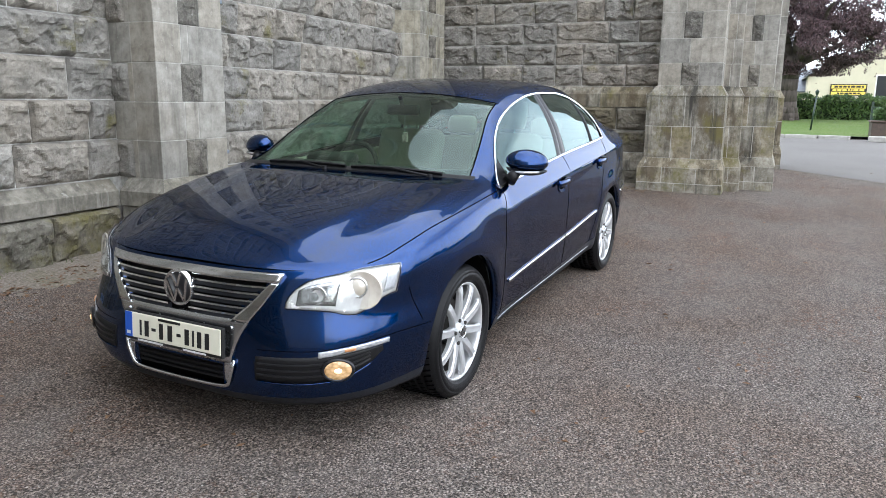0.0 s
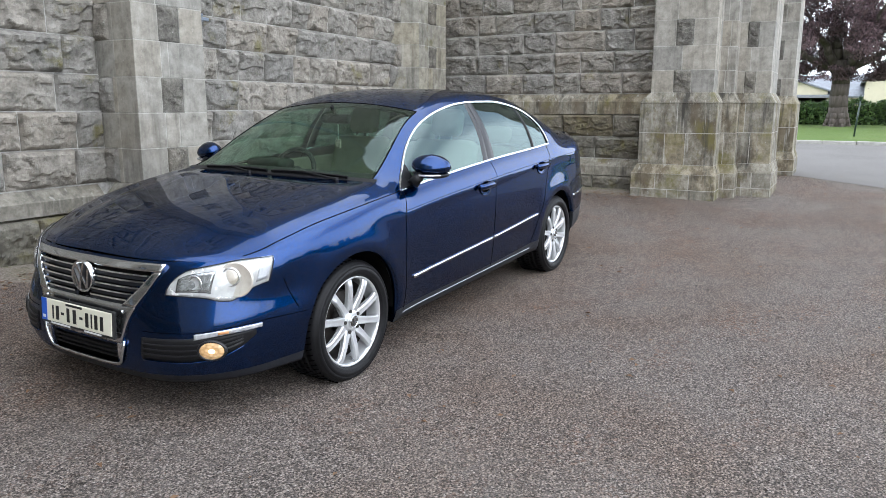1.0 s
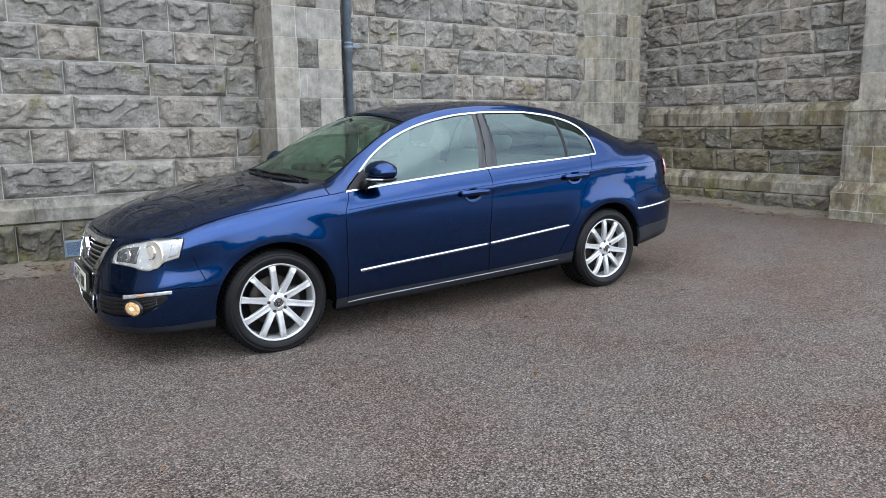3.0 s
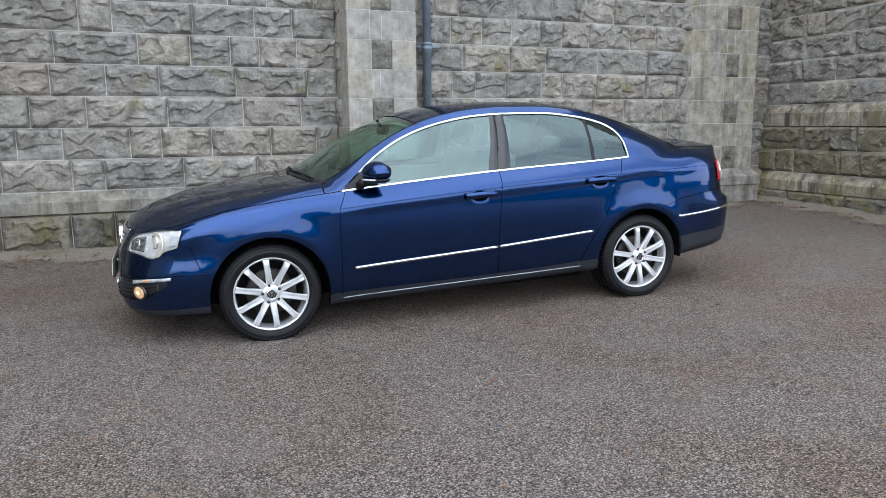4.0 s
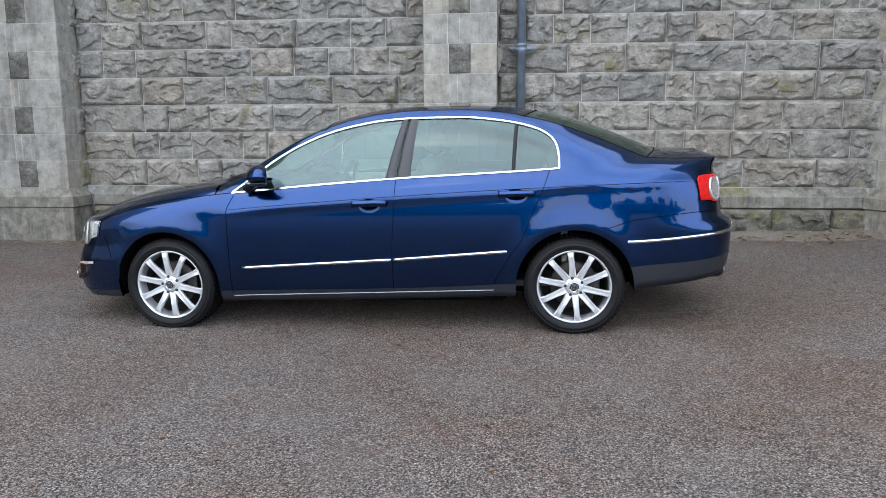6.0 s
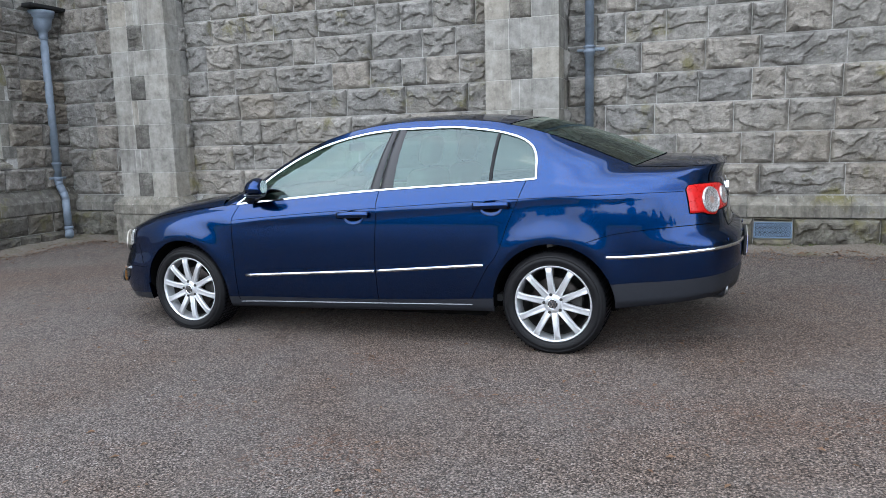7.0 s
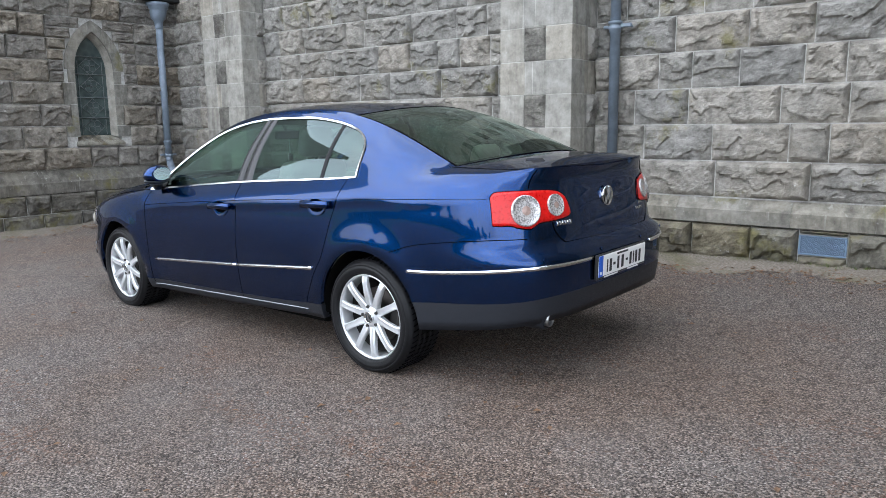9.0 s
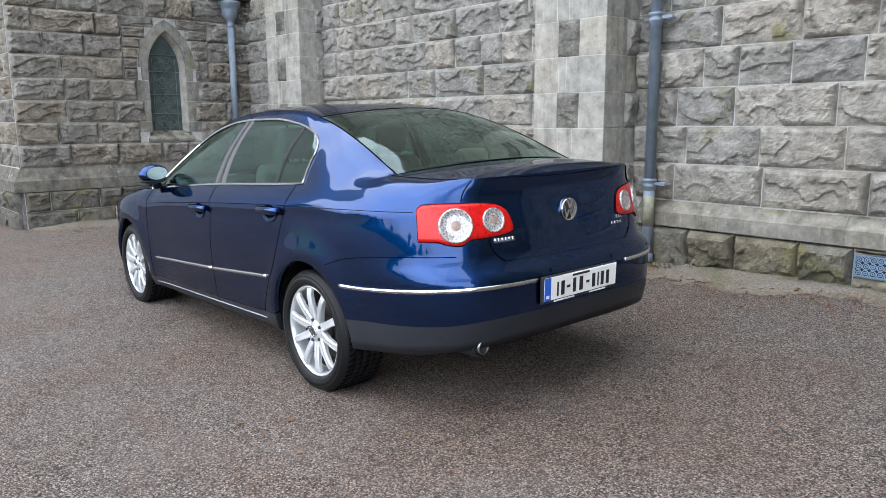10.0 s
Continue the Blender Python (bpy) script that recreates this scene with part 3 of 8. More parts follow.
# main wall, facing the yard
NW = 2.80
f_n = pose(0, NW, 0)
TOP = 9.0
wall_n = wall_solid("wall_north", f_n, -6.9, 7.2, -0.3, TOP, 0.7, "grey rock-faced limestone church wall with pale mortar joints")
PIERS = ((-4.98, -4.12, 2.405), (0.0, 0.77, 2.316), (4.90, 5.70, 2.44))
wall_holes = [(a, b) for a, b, _ in PIERS]
Zw = [0.725 + 0.312 * k for k in range(28)]
for z0, z1 in zip(Zw[:9], Zw[1:10]):
    lay_course(wall_n, Matrix.Identity(4), -6.20, 6.28, z0, z1, wall_holes)
for lo, hi in spans(-6.24, 6.29, [(a - 0.1, b + 0.1) for a, b, _ in PIERS]):
    profile_blocks(wall_n, I4, lo, hi, PLINTH, DRESSED_STAIN)
    bed(wall_n, lo, hi, 0.50, 0.050)
    for a, b in VENTS:
        if lo < a < hi:
            lay_course(wall_n, I4, a, b, 0.02, 0.29 if a > 0 else 0.155, meshes=STONES_MOSS, proud=0.045, rough=1.2)
            lay_course(wall_n, I4, a, b, 0.462 if a > 0 else 0.307, 0.50, meshes=STONES_MOSS, proud=0.045, rough=0.8)
    lay_course(wall_n, I4, lo, hi, 0.10, 0.50, VENTS, meshes=STONES_MOSS, proud=0.045, rough=1.5)


def joined_courses(name, frame_m, parent, lo, hi, zs, holes, material, seed=3, shape=None):
    """The high courses, joined: pitched blocks with a raised face."""
    r = random.Random(seed)
    vs, fs = [], []
    for z0, z1 in zip(zs[:-1], zs[1:]):
        cut = list(holes) + (shape((z0 + z1) / 2) if shape else [])
        for p, q in spans(lo, hi, cut):
            x = p
            while q - x > 0.02:
                w = r.choice(LENGTHS)
                if q - x - w < 0.25:
                    w = q - x
                a, b, c, d, o = x + 0.006, x + w - 0.006, z0 + 0.006, z1 - 0.006, r.uniform(0.02, 0.05)
                n = len(vs)
                vs += [(a, 0.02, c), (b, 0.02, c), (b, 0.02, d), (a, 0.02, d), (a, -0.006, c), (b, -0.006, c), (b, -0.006, d), (a, -0.006, d)]
                e = min(0.05, w * 0.2)
                vs += [(a + e, -o, c + 0.05), (b - e, -o * r.uniform(0.5, 1.2), c + 0.07), (b - e, -o * r.uniform(0.4, 1), d - 0.06), (a + e, -o * r.uniform(0.4, 1), d - 0.06)]
                for s in (0, 4):
                    for k in range(4):
                        fs.append((n + s + k, n + s + (k + 1) % 4, n + s + 4 + (k + 1) % 4, n + s + 4 + k))
                fs += [(n + 8, n + 9, n + 10, n + 11)]
                x += w
    ob = new(name, raw(name, vs, fs, material))
    ob.parent, ob.matrix_basis = parent, frame_m
    return tagged(ob, "high courses of rock-faced limestone", kind="stuff")


joined_courses("upper_stones", I4, wall_n, -6.2, 6.28, Zw[9:27], wall_holes, STONE_FAR)


def pier(name, f, w, depth, label, top=TOP, dark=(0.275, 0.505), z_first=0.725, seed=1, moss=False, cant=0.0):
    """A square buttress of dressed stone with rock-faced insets, standing on a weathered plinth. f: its front plane, u from 0 to w."""
    r = random.Random(seed)
    solid = new(name, mesh_from(box_bm((0.01, 0.012, -0.3), (w - 0.01, depth, top)), name, MORTAR))
    solid.matrix_basis = f
    tagged(solid, label, "buttress", kind="structure")
    zs = [z_first + 0.3045 * k for k in range(int((top - z_first) / 0.3045) + 1)]
    mat = DRESSED_WORN if moss else DRESSED
    fl = pose(0, 0, 0, 0, 0, -90 + cant)     # side that looks to lower u
    fr = pose(w, 0, 0, 0, 0, 90)             # side that looks to higher u
    dl = depth / math.cos(radians(cant))
    if cant:
        t = depth * math.tan(radians(cant))
        vs = [(0.01, 0.012, -0.3), (0.012, depth, -0.3), (0.012 - t, depth, -0.3), (0.01, 0.012, top), (0.012, depth, top), (0.012 - t, depth, top)]
        part("core", raw("core", vs, [(0, 1, 2), (3, 5, 4), (0, 2, 5, 3), (0, 3, 4, 1), (1, 4, 5, 2)], MORTAR), None, solid)
    for n, (z0, z1) in enumerate(zip(zs[:-1], zs[1:])):
        if n > 21:
            block(solid, I4, 0, w, z0, z1, 0.05)
            block(solid, fl, -dl, 0, z0, z1, 0.05)
            block(solid, fr, 0, depth, z0, z1, 0.05)
            continue
        if n % 2 == 0:
            a, b = dark[0] + r.uniform(-0.015, 0.015), dark[1] + r.uniform(-0.015, 0.015)
            block(solid, I4, 0, a, z0, z1, 0.25, material=mat, re=1)
            block(solid, I4, b, w, z0, z1, 0.25, material=mat, le=1)
            k = min(LENGTHS, key=lambda L: abs(L - (b - a)))
            ob = new("stone", DARKS[(k, r.randrange(4))])
            ob.parent = solid
            ob.matrix_basis = pose((a + b) / 2, 0.012, (z0 + z1) / 2) @ Matrix.Diagonal(((b - a - 0.006) / (k - 0.012), 0.95, (z1 - z0 - 0.006) / 0.300, 1))
            sa = depth * 0.62
        else:
            a = dark[0] + r.uniform(-0.03, 0.03)
            b = a + r.uniform(0.08, 0.16)
            block(solid, I4, 0, a, z0, z1, 0.25, material=mat, re=1)
            block(solid, I4, a, b, z0, z1, 0.25, material=mat, le=1, re=1)
            block(solid, I4, b, w, z0, z1, 0.25, material=mat, le=1)
            sa = depth * 0.99
        # the returns
        block(solid, fl, -sa * dl / depth, -0.25 if not cant else 0.0, z0, z1, 0.04, material=mat)
        block(solid, fr, 0.25, sa, z0, z1, 0.04, material=mat)
        if sa < depth * 0.9:
            for ff, lo, hi in ((fl, -dl, -sa * dl / depth), (fr, sa, depth)):
                k = min(LENGTHS, key=lambda L: abs(L - (hi - lo)))
                ob = new("stone", STONES[(k, r.randrange(8))])
                ob.parent = solid
                ob.matrix_basis = ff @ pose((lo + hi) / 2, 0.01, (z0 + z1) / 2) @ Matrix.Diagonal(((hi - lo - 0.006) / (k - 0.012), 0.7, (z1 - z0 - 0.006) / 0.300, 1))
    pm = DRESSED_STAIN
    low = ((-0.02, 0.50), (0.08, 0.50), (0.08, -0.2), (-0.02, -0.2))
    for prof in (PLINTH, low):
        for ff, lo, hi in ((I4, 0.0, w), (fl, -dl + 0.1, 0.0), (fr, 0.0, depth - 0.1)):
            profile_blocks(solid, ff, lo, hi, prof, pm, size=0.5 if prof is low else 0.9, ends=(1 if lo == 0.0 else 0, 1 if hi == w or hi == 0.0 else 0))
    return solid


DARKS = {}
for L in LENGTHS:
    for k in range(4):
        DARKS[(L, k)] = rock_mesh(L - 0.012, 0.300, 7000 + int(L * 100) * 10 + k, DARK_STONE, out=0.035)

for n, (a, b, y) in enumerate(PIERS):
    pier(f"wall_buttress_{n + 1}", pose(a, y, 0), b - a, NW - y, "dressed limestone buttress with dark rock-faced insets", seed=n + 4, cant=27.0 if n == 2 else 0.0, moss=n == 2)

# right-hand transept wall, facing back along the yard
EX = 6.29
f_e = pose(EX, 0, 0, 0, 0, -90)       # u = -y
wall_e = wall_solid("wall_east", f_e, -3.3, 1.3, -0.3, TOP, 0.7, "damp mossy rock-faced limestone transept wall")
Ze = [1.58 + 0.295 * k for k in range(28)]
for z0, z1 in zip(Ze[:6], Ze[1:7]):
    lay_course(wall_e, I4, -2.80, 0.66, z0, z1, meshes=STONES)
joined_courses("upper_stones", I4, wall_e, -2.80, 0.66, Ze[6:26], [], STONE_FAR, seed=8)
BAND = ((-0.03, 1.595), (0.0, 1.58), (0.09, 1.475), (0.10, 1.465), (0.10, 1.29), (-0.03, 1.29))
LOWBAND = ((-0.03, 0.66), (0.08, 0.65), (0.17, 0.55), (0.17, 0.42), (-0.03, 0.42))
profile_blocks(wall_e, I4, -2.80, 0.5, BAND, DRESSED_MOSS)
profile_blocks(wall_e, I4, -2.80, 0.5, LOWBAND, DRESSED_MOSS)
bed(wall_e, -2.80, 0.5, 1.29, 0.065)
bed(wall_e, -2.80, 0.5, 0.42, 0.135)
for z0, z1 in ((0.97, 1.29), (0.66, 0.97)):
    lay_course(wall_e, I4, -2.80, 0.5, z0, z1, meshes=STONES_MOSS, proud=0.06)
lay_course(wall_e, I4, -2.80, 0.5, 0.12, 0.42, meshes=STONES_MOSS, proud=0.13)


def stage(solid, u0, u1, y, z0, z1, back, splits, mat, seed=0):
    """One course of a stepped buttress, face at outward y, returns included."""
    r = random.Random(seed)
    cuts = [u0] + [u0 + (u1 - u0) * s for s in splits] + [u1]
    for a, b in zip(cuts[:-1], cuts[1:]):
        block(solid, I4, a, b, z0, z1, 0.3, proud=y, material=mat, le=int(a > u0), re=int(b < u1))
    fl, fr = pose(u0, -y, 0, 0, 0, -90), pose(u1, -y, 0, 0, 0, 90)
    if back + y > 0.32:
        block(solid, fl, -(back + y), -0.3, z0, z1, 0.03, material=mat)
        block(solid, fr, 0.3, back + y, z0, z1, 0.03, material=mat)


def stepped_buttress(name, f, w, back, label, seed=0, dark_row=True):
    """A buttress in three stages with weathered set-offs. f: top stage's front plane, u from 0 to w."""
    r = random.Random(seed)
    solid = new(name, mesh_from(box_bm((0.02, 0.02, -0.3), (w - 0.02, back, TOP)), name, MORTAR))
    solid.matrix_basis = f
    tagged(solid, label, "buttress", kind="structure")
    # plinth stages
    stage(solid, -0.19, w + 0.11, 0.10, -0.25, 0.30, back, (0.45,), DRESSED_MOSS, 1)
    stage(solid, -0.19, w + 0.11, 0.10, 0.30, 0.51, back, (0.3, 0.7), DRESSED_MOSS, 1)
    stage(solid, -0.12, w + 0.07, 0.045, 0.63, 1.05, back, (0.35, 0.62), DRESSED_MOSS, 2)
    stage(solid, -0.12, w + 0.07, 0.045, 1.05, 1.45, back, (0.5,), DRESSED_MOSS, 3)
    for p0, p1, za, zb, dl in ((0.10, 0.045, 0.51, 0.63, (-0.19, 0.11, -0.12, 0.07)), (0.055, 0.0, 1.45, 1.58, (-0.13, 0.08, 0.0, 0.0))):
        a0, b0, a1, b1 = dl[0], w + dl[1], dl[2], w + dl[3]
        vs = [(a0, -p0, za), (b0, -p0, za), (b1, -p1, zb), (a1, -p1, zb), (a0, back, za), (b0, back, za), (b1, back, zb), (a1, back, zb), ]
        fs = [(0, 1, 2, 3), (1, 5, 6, 2), (4, 0, 3, 7), (3, 2, 6, 7), (0, 4, 5, 1)]
        part("weathering_stone", raw("weathering_stone", vs, fs, DRESSED_MOSS), None, solid)
    z, n = 1.58, 0
    while z < TOP:
        h = 0.31 + 0.02 * ((n * 7) % 3 - 1)
        z1 = min(z + h, TOP)
        if n % 2 == 0 and dark_row and n < 8:
            a, b = 0.36 * w, 0.64 * w
            block(solid, I4, 0, a, z, z1, 0.3, re=1)
            block(solid, I4, b, w, z, z1, 0.3, le=1)
            k = 0.30
            ob = new("stone", DARKS[(k, r.randrange(4))])
            ob.parent = solid
            ob.matrix_basis = pose((a + b) / 2, 0.012, (z + z1) / 2) @ Matrix.Diagonal(((b - a - 0.006) / (k - 0.012), 0.95, (z1 - z - 0.006) / 0.300, 1))
            fl, fr = pose(0, 0, 0, 0, 0, -90), pose(w, 0, 0, 0, 0, 90)
            block(solid, fl, -back, -0.3, z, z1, 0.03)
            block(solid, fr, 0.3, back, z, z1, 0.03)
        else:
            stage(solid, 0, w, 0.0, z, z1, back, (0.48 + 0.1 * ((n % 3) - 1),), DRESSED)
        z, n = z1, n + 1
    return solid


stepped_buttress("corner_buttress_1", pose(5.87, -0.61, 0, 0, 0, -90), 0.80, 1.2, "weathered dressed limestone corner buttress with stained plinth", 1)
stepped_buttress("corner_buttress_2", pose(6.30, -1.405, 0, 0, 0, -90), 0.195, 0.8, "narrow dressed limestone pier in the buttress angle", 2, dark_row=False)
stepped_buttress("corner_buttress_3", pose(6.60, -1.50, 0, 0, 0, -90), 0.52, 1.0, "weathered dressed limestone corner buttress", 3)
stepped_buttress("corner_buttress_4", pose(9.75, -1.55, 0, 0, 0, -90), 0.56, 1.0, "far dressed limestone buttress at the end of the transept", 4)
wall_solid("wall_transept_side", pose(0, -1.4, 0), 6.6, 10.8, -0.3, TOP, 0.6, "limestone transept side wall")

# left-hand porch wall with the lancet window
WX = -6.24
f_w = pose(WX, 0, 0, 0, 0, 90)        # u = y
WC, WH, WSP, WAP, WSILL = 1.49, 0.275, 2.17, 2.69, 1.25


def arch_half(z, h=WH, sp=WSP, ap=WAP):
    """Half-width of the pointed opening at a height."""
    if z <= sp:
        return h
    if z >= ap:
        return 0.0
    rise = ap - sp
    R = (h * h + rise * rise) / (2 * h)
    return max(0.0, math.sqrt(max(0.0, R * R - (z - sp) ** 2)) - (R - h))


def arch_points(h, sp, ap, z0, n=12):
    zs = [z0] + [sp + (ap - sp) * (1 - (1 - k / n) ** 1.6) for k in range(n + 1)]
    return [(arch_half(z, h, sp, ap), z) for z in zs]


def lancet_wall():
    pts = arch_points(WH + 0.04, WSP, WAP + 0.05, 1.2)
    lo, hi = -0.53, 3.2
    bm = bmesh.new()
    for s, end in ((-1, lo), (1, hi)):
        poly = [(end, 1.2), *((WC + s * d, z) for d, z in pts), (WC, TOP), (end, TOP)]
        front = [bm.verts.new((u, 0, z)) for u, z in poly]
        back_ = [bm.verts.new((u, 0.7, z)) for u, z in poly]
        bm.faces.new(front if s < 0 else front[::-1])
        n = len(poly)
        for k in range(n):
            bm.faces.new((front[k], back_[k], back_[(k + 1) % n], front[(k + 1) % n]))
    box_bm((lo, 0, -0.3), (hi, 0.7, 1.2), bm=bm)
    bmesh.ops.recalc_face_normals(bm, faces=bm.faces)
    bmesh.ops.triangulate(bm, faces=[f for f in bm.faces if len(f.verts) > 4])
    ob = new("wall_west", mesh_from(bm, "wall_west", MORTAR))
    ob.matrix_basis = f_w
    return tagged(ob, "darker rock-faced limestone porch wall with a lancet window", "wall", kind="structure")


wall_w = lancet_wall()
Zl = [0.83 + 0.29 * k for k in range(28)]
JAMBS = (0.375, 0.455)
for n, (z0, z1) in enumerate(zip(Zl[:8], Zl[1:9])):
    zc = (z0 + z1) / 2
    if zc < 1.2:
        lay_course(wall_w, I4, -0.53, 2.84, z0, z1, [(WC - 0.35, WC + 0.35)] if zc > 1.05 else [], meshes=STONES_PORCH, rough=1.15)
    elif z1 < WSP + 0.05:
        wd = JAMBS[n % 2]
        lay_course(wall_w, I4, -0.53, 2.84, z0, z1, [(WC - wd, WC + wd)], meshes=STONES_PORCH, rough=1.15)
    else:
        lay_course(wall_w, I4, -0.53, 2.84, z0, z1, [(WC - 0.62, WC + 0.62)] if z0 < WAP + 0.16 else [], meshes=STONES_PORCH, rough=1.15)
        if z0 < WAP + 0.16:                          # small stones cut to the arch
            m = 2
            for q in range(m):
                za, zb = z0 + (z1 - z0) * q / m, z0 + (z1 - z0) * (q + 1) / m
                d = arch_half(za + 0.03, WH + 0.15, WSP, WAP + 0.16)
                lay_course(wall_w, I4, WC - 0.62, WC + 0.62, za, zb, [(WC - d, WC + d)] if d > 0 else [], meshes=STONES_PORCH, rough=0.75)
joined_courses("upper_stones", I4, wall_w, -0.53, 2.84, Zl[8:27], [], STONE_FAR, seed=12)
WPL = ((-0.03, 0.84), (0.0, 0.83), (0.10, 0.68), (0.12, 0.66), (0.12, 0.52), (-0.03, 0.52))
profile_blocks(wall_w, I4, -0.53, 2.80, WPL, DRESSED_PORCH, ends=(1, 0))
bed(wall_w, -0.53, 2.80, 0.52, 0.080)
lay_course(wall_w, I4, -0.53, 2.80, 0.25, 0.52, meshes=STONES_PORCH_BASE, proud=0.075)
lay_course(wall_w, I4, -0.53, 2.80, -0.05, 0.25, meshes=STONES_PORCH_BASE, proud=0.075)
wall_solid("wall_west_range", pose(-13.0, 0, 0, 0, 0, 90), -8.0, -0.5, -0.3, 12.0, 1.0, "tall limestone church range beyond the porch")
wall_s = wall_solid("wall_porch_end", pose(-9.5, -0.53, 0), 0, 3.25, -0.3, TOP, 0.5, "damp rock-faced limestone porch end wall")
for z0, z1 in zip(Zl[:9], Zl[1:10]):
    lay_course(wall_s, I4, 0.4, 3.255, z0, z1, meshes=STONES_PORCH, rough=0.9)
profile_blocks(wall_s, I4, 0.4, 3.26, WPL, DRESSED_PORCH, ends=(0, 1))
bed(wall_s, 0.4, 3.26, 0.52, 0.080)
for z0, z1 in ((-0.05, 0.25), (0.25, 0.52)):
    lay_course(wall_s, I4, 0.4, 3.33, z0, z1, meshes=STONES_PORCH_BASE, proud=0.075)
joined_courses("upper_stones", I4, wall_s, 0.4, 3.25, Zl[9:27], [], STONE_FAR, seed=14)


def lancet_window():
    win = thing("window_1", "narrow leaded lancet window in a pale dressed stone surround", "window", f_w, kind="structure")
    # jamb blocks
    for n, (z, z1) in enumerate(zip(Zl[:8], Zl[1:9])):
        z, z1 = max(z, 1.26), min(z1, WSP + 0.002)
        if z1 - z < 0.05:
            continue
        for s in (-1, 1):
            a, b = sorted((WC + s * WH, WC + s * JAMBS[n % 2]))
            block(win, I4, a, b, z, z1, 0.16, proud=0.012, material=DRESSED_STAIN, name="jamb_stone")
    # arch ring in two arms, each of three voussoirs
    inn, out = arch_points(WH, WSP, WAP, WSP, 18)[1:], arch_points(WH + 0.14, WSP, WAP + 0.15, WSP, 18)[1:]
    for s in (-1, 1):
        for k0, k1 in ((0, 6), (6, 12), (12, 18)):
            vs, fs = [], []
            for k in range(k0, k1 + 1):
                for d, z in (inn[k], out[k]):
                    for y in (-0.014, 0.17):
                        vs.append((WC + s * d, y, z))
            m = k1 - k0
            for k in range(m):
                a, b = 4 * k, 4 * k + 4
                fs += [(a, a + 2, b + 2, b), (a, b, b + 1, a + 1), (a + 2, a + 3, b + 3, b + 2)]
            fs += [(0, 1, 3, 2), (4 * m, 4 * m + 2, 4 * m + 3, 4 * m + 1)]
            bm = bmesh.new()
            bm.from_mesh(raw("v", vs, fs, DRESSED))
            bmesh.ops.recalc_face_normals(bm, faces=bm.faces)
            part("voussoir", bm, DRESSED_STAIN, win)
    # splayed reveal
    pts = arch_points(WH, WSP, WAP, WSILL, 18)
    prs = arch_points(WH - 0.05, WSP, WAP - 0.07, WSILL + 0.03, 18)
    for s in (-1, 1):
        vs = [(WC + s * d, 0.02, z) for d, z in pts] + [(WC + s * d, 0.15, z) for d, z in prs]
        m = len(pts)
        part("reveal", raw("reveal", vs, [(k, k + 1, m + k + 1, m + k) for k in range(m - 1)], DRESSED), None, win)
    sill = raw("sill", [(WC - 0.34, -0.05, 1.14), (WC + 0.34, -0.05, 1.14), (WC + 0.34, -0.05, 1.17), (WC - 0.34, -0.05, 1.17), (WC - 0.30, 0.16, 1.29), (WC + 0.30, 0.16, 1.29), (WC + 0.34, 0.16, 1.14), (WC - 0.34, 0.16, 1.14)],
               [(0, 1, 2, 3), (3, 2, 5, 4), (1, 6, 5, 2), (0, 3, 4, 7), (0, 7, 6, 1)], DRESSED_MOSS)
    part("window_sill", sill, None, win, "mossy sloping stone sill")
    # glass
    gp = arch_points(WH - 0.04, WSP, WAP - 0.06, WSILL + 0.02, 18)
    vs = [(WC - d, 0.14, z) for d, z in gp] + [(WC + d, 0.14, z) for d, z in gp[::-1]]
    part("pane", raw("pane", vs, [tuple(range(len(vs)))], CHURCHGLASS), None, win, "dark leaded glass")
    # iron bars and leading
    for z in (1.52, 1.80, 2.12, 2.36):
        d = arch_half(z, WH - 0.05, WSP, WAP - 0.07)
        part("saddle_bar", rod_bm((WC - d, 0.125, z), (WC + d, 0.125, z), 0.008, n=6), LEAD, win)
    bm = bmesh.new()
    for zc in (1.40, 1.66, 1.96, 2.24):
        for k in range(4):
            a = math.pi / 2 * k
            p = [(WC + 0.15 * math.cos(a + q), 0.128, zc + 0.13 * math.sin(a + q)) for q in (0, math.pi / 2)]
            rod_bm(p[0], p[1], 0.005, n=5, bm=bm)
            c = (WC + 0.055 * math.cos(a + 0.785), zc + 0.055 * math.sin(a + 0.785))
            for q in range(8):
                b0, b1 = q * math.pi / 4, (q + 1) * math.pi / 4
                rod_bm((c[0] + 0.045 * math.cos(b0), 0.128, c[1] + 0.045 * math.sin(b0)), (c[0] + 0.045 * math.cos(b1), 0.128, c[1] + 0.045 * math.sin(b1)), 0.004, n=4, bm=bm)
    for s in (-1, 1):
        rod_bm((WC + s * 0.17, 0.128, 1.29), (WC + s * 0.17, 0.128, 2.30), 0.005, n=5, bm=bm)
    part("leading", bm, LEAD, win, "quatrefoil lead tracery")
    part("backing", box_bm((WC - 0.32, 0.30, 1.2), (WC + 0.32, 0.32, 2.8)), DARKHOLE, win)


lancet_window()

# ---- ground sheets ----


def sheet(name, x0, x1, y0, y1, nx, ny, material, label, category, lift=0.0, inside=None):
    xs, ys = np.linspace(x0, x1, nx), np.linspace(y0, y1, ny)
    rows = [[(x, y, ground_z(x, y) + lift) for x in xs] for y in ys]
    ob = new(name, grid_mesh(name, rows, material))
    return tagged(ob, label, category, kind="structure")


sheet("ground", -300, 400, -300, 300, 30, 30, LAWN, "grass land reaching the horizon", "ground", lift=-0.22)
sheet("yard", -16, 21, -26, 3.2, 150, 120, CHIPS, "chip-sealed yard of small grey-brown stones", "ground")


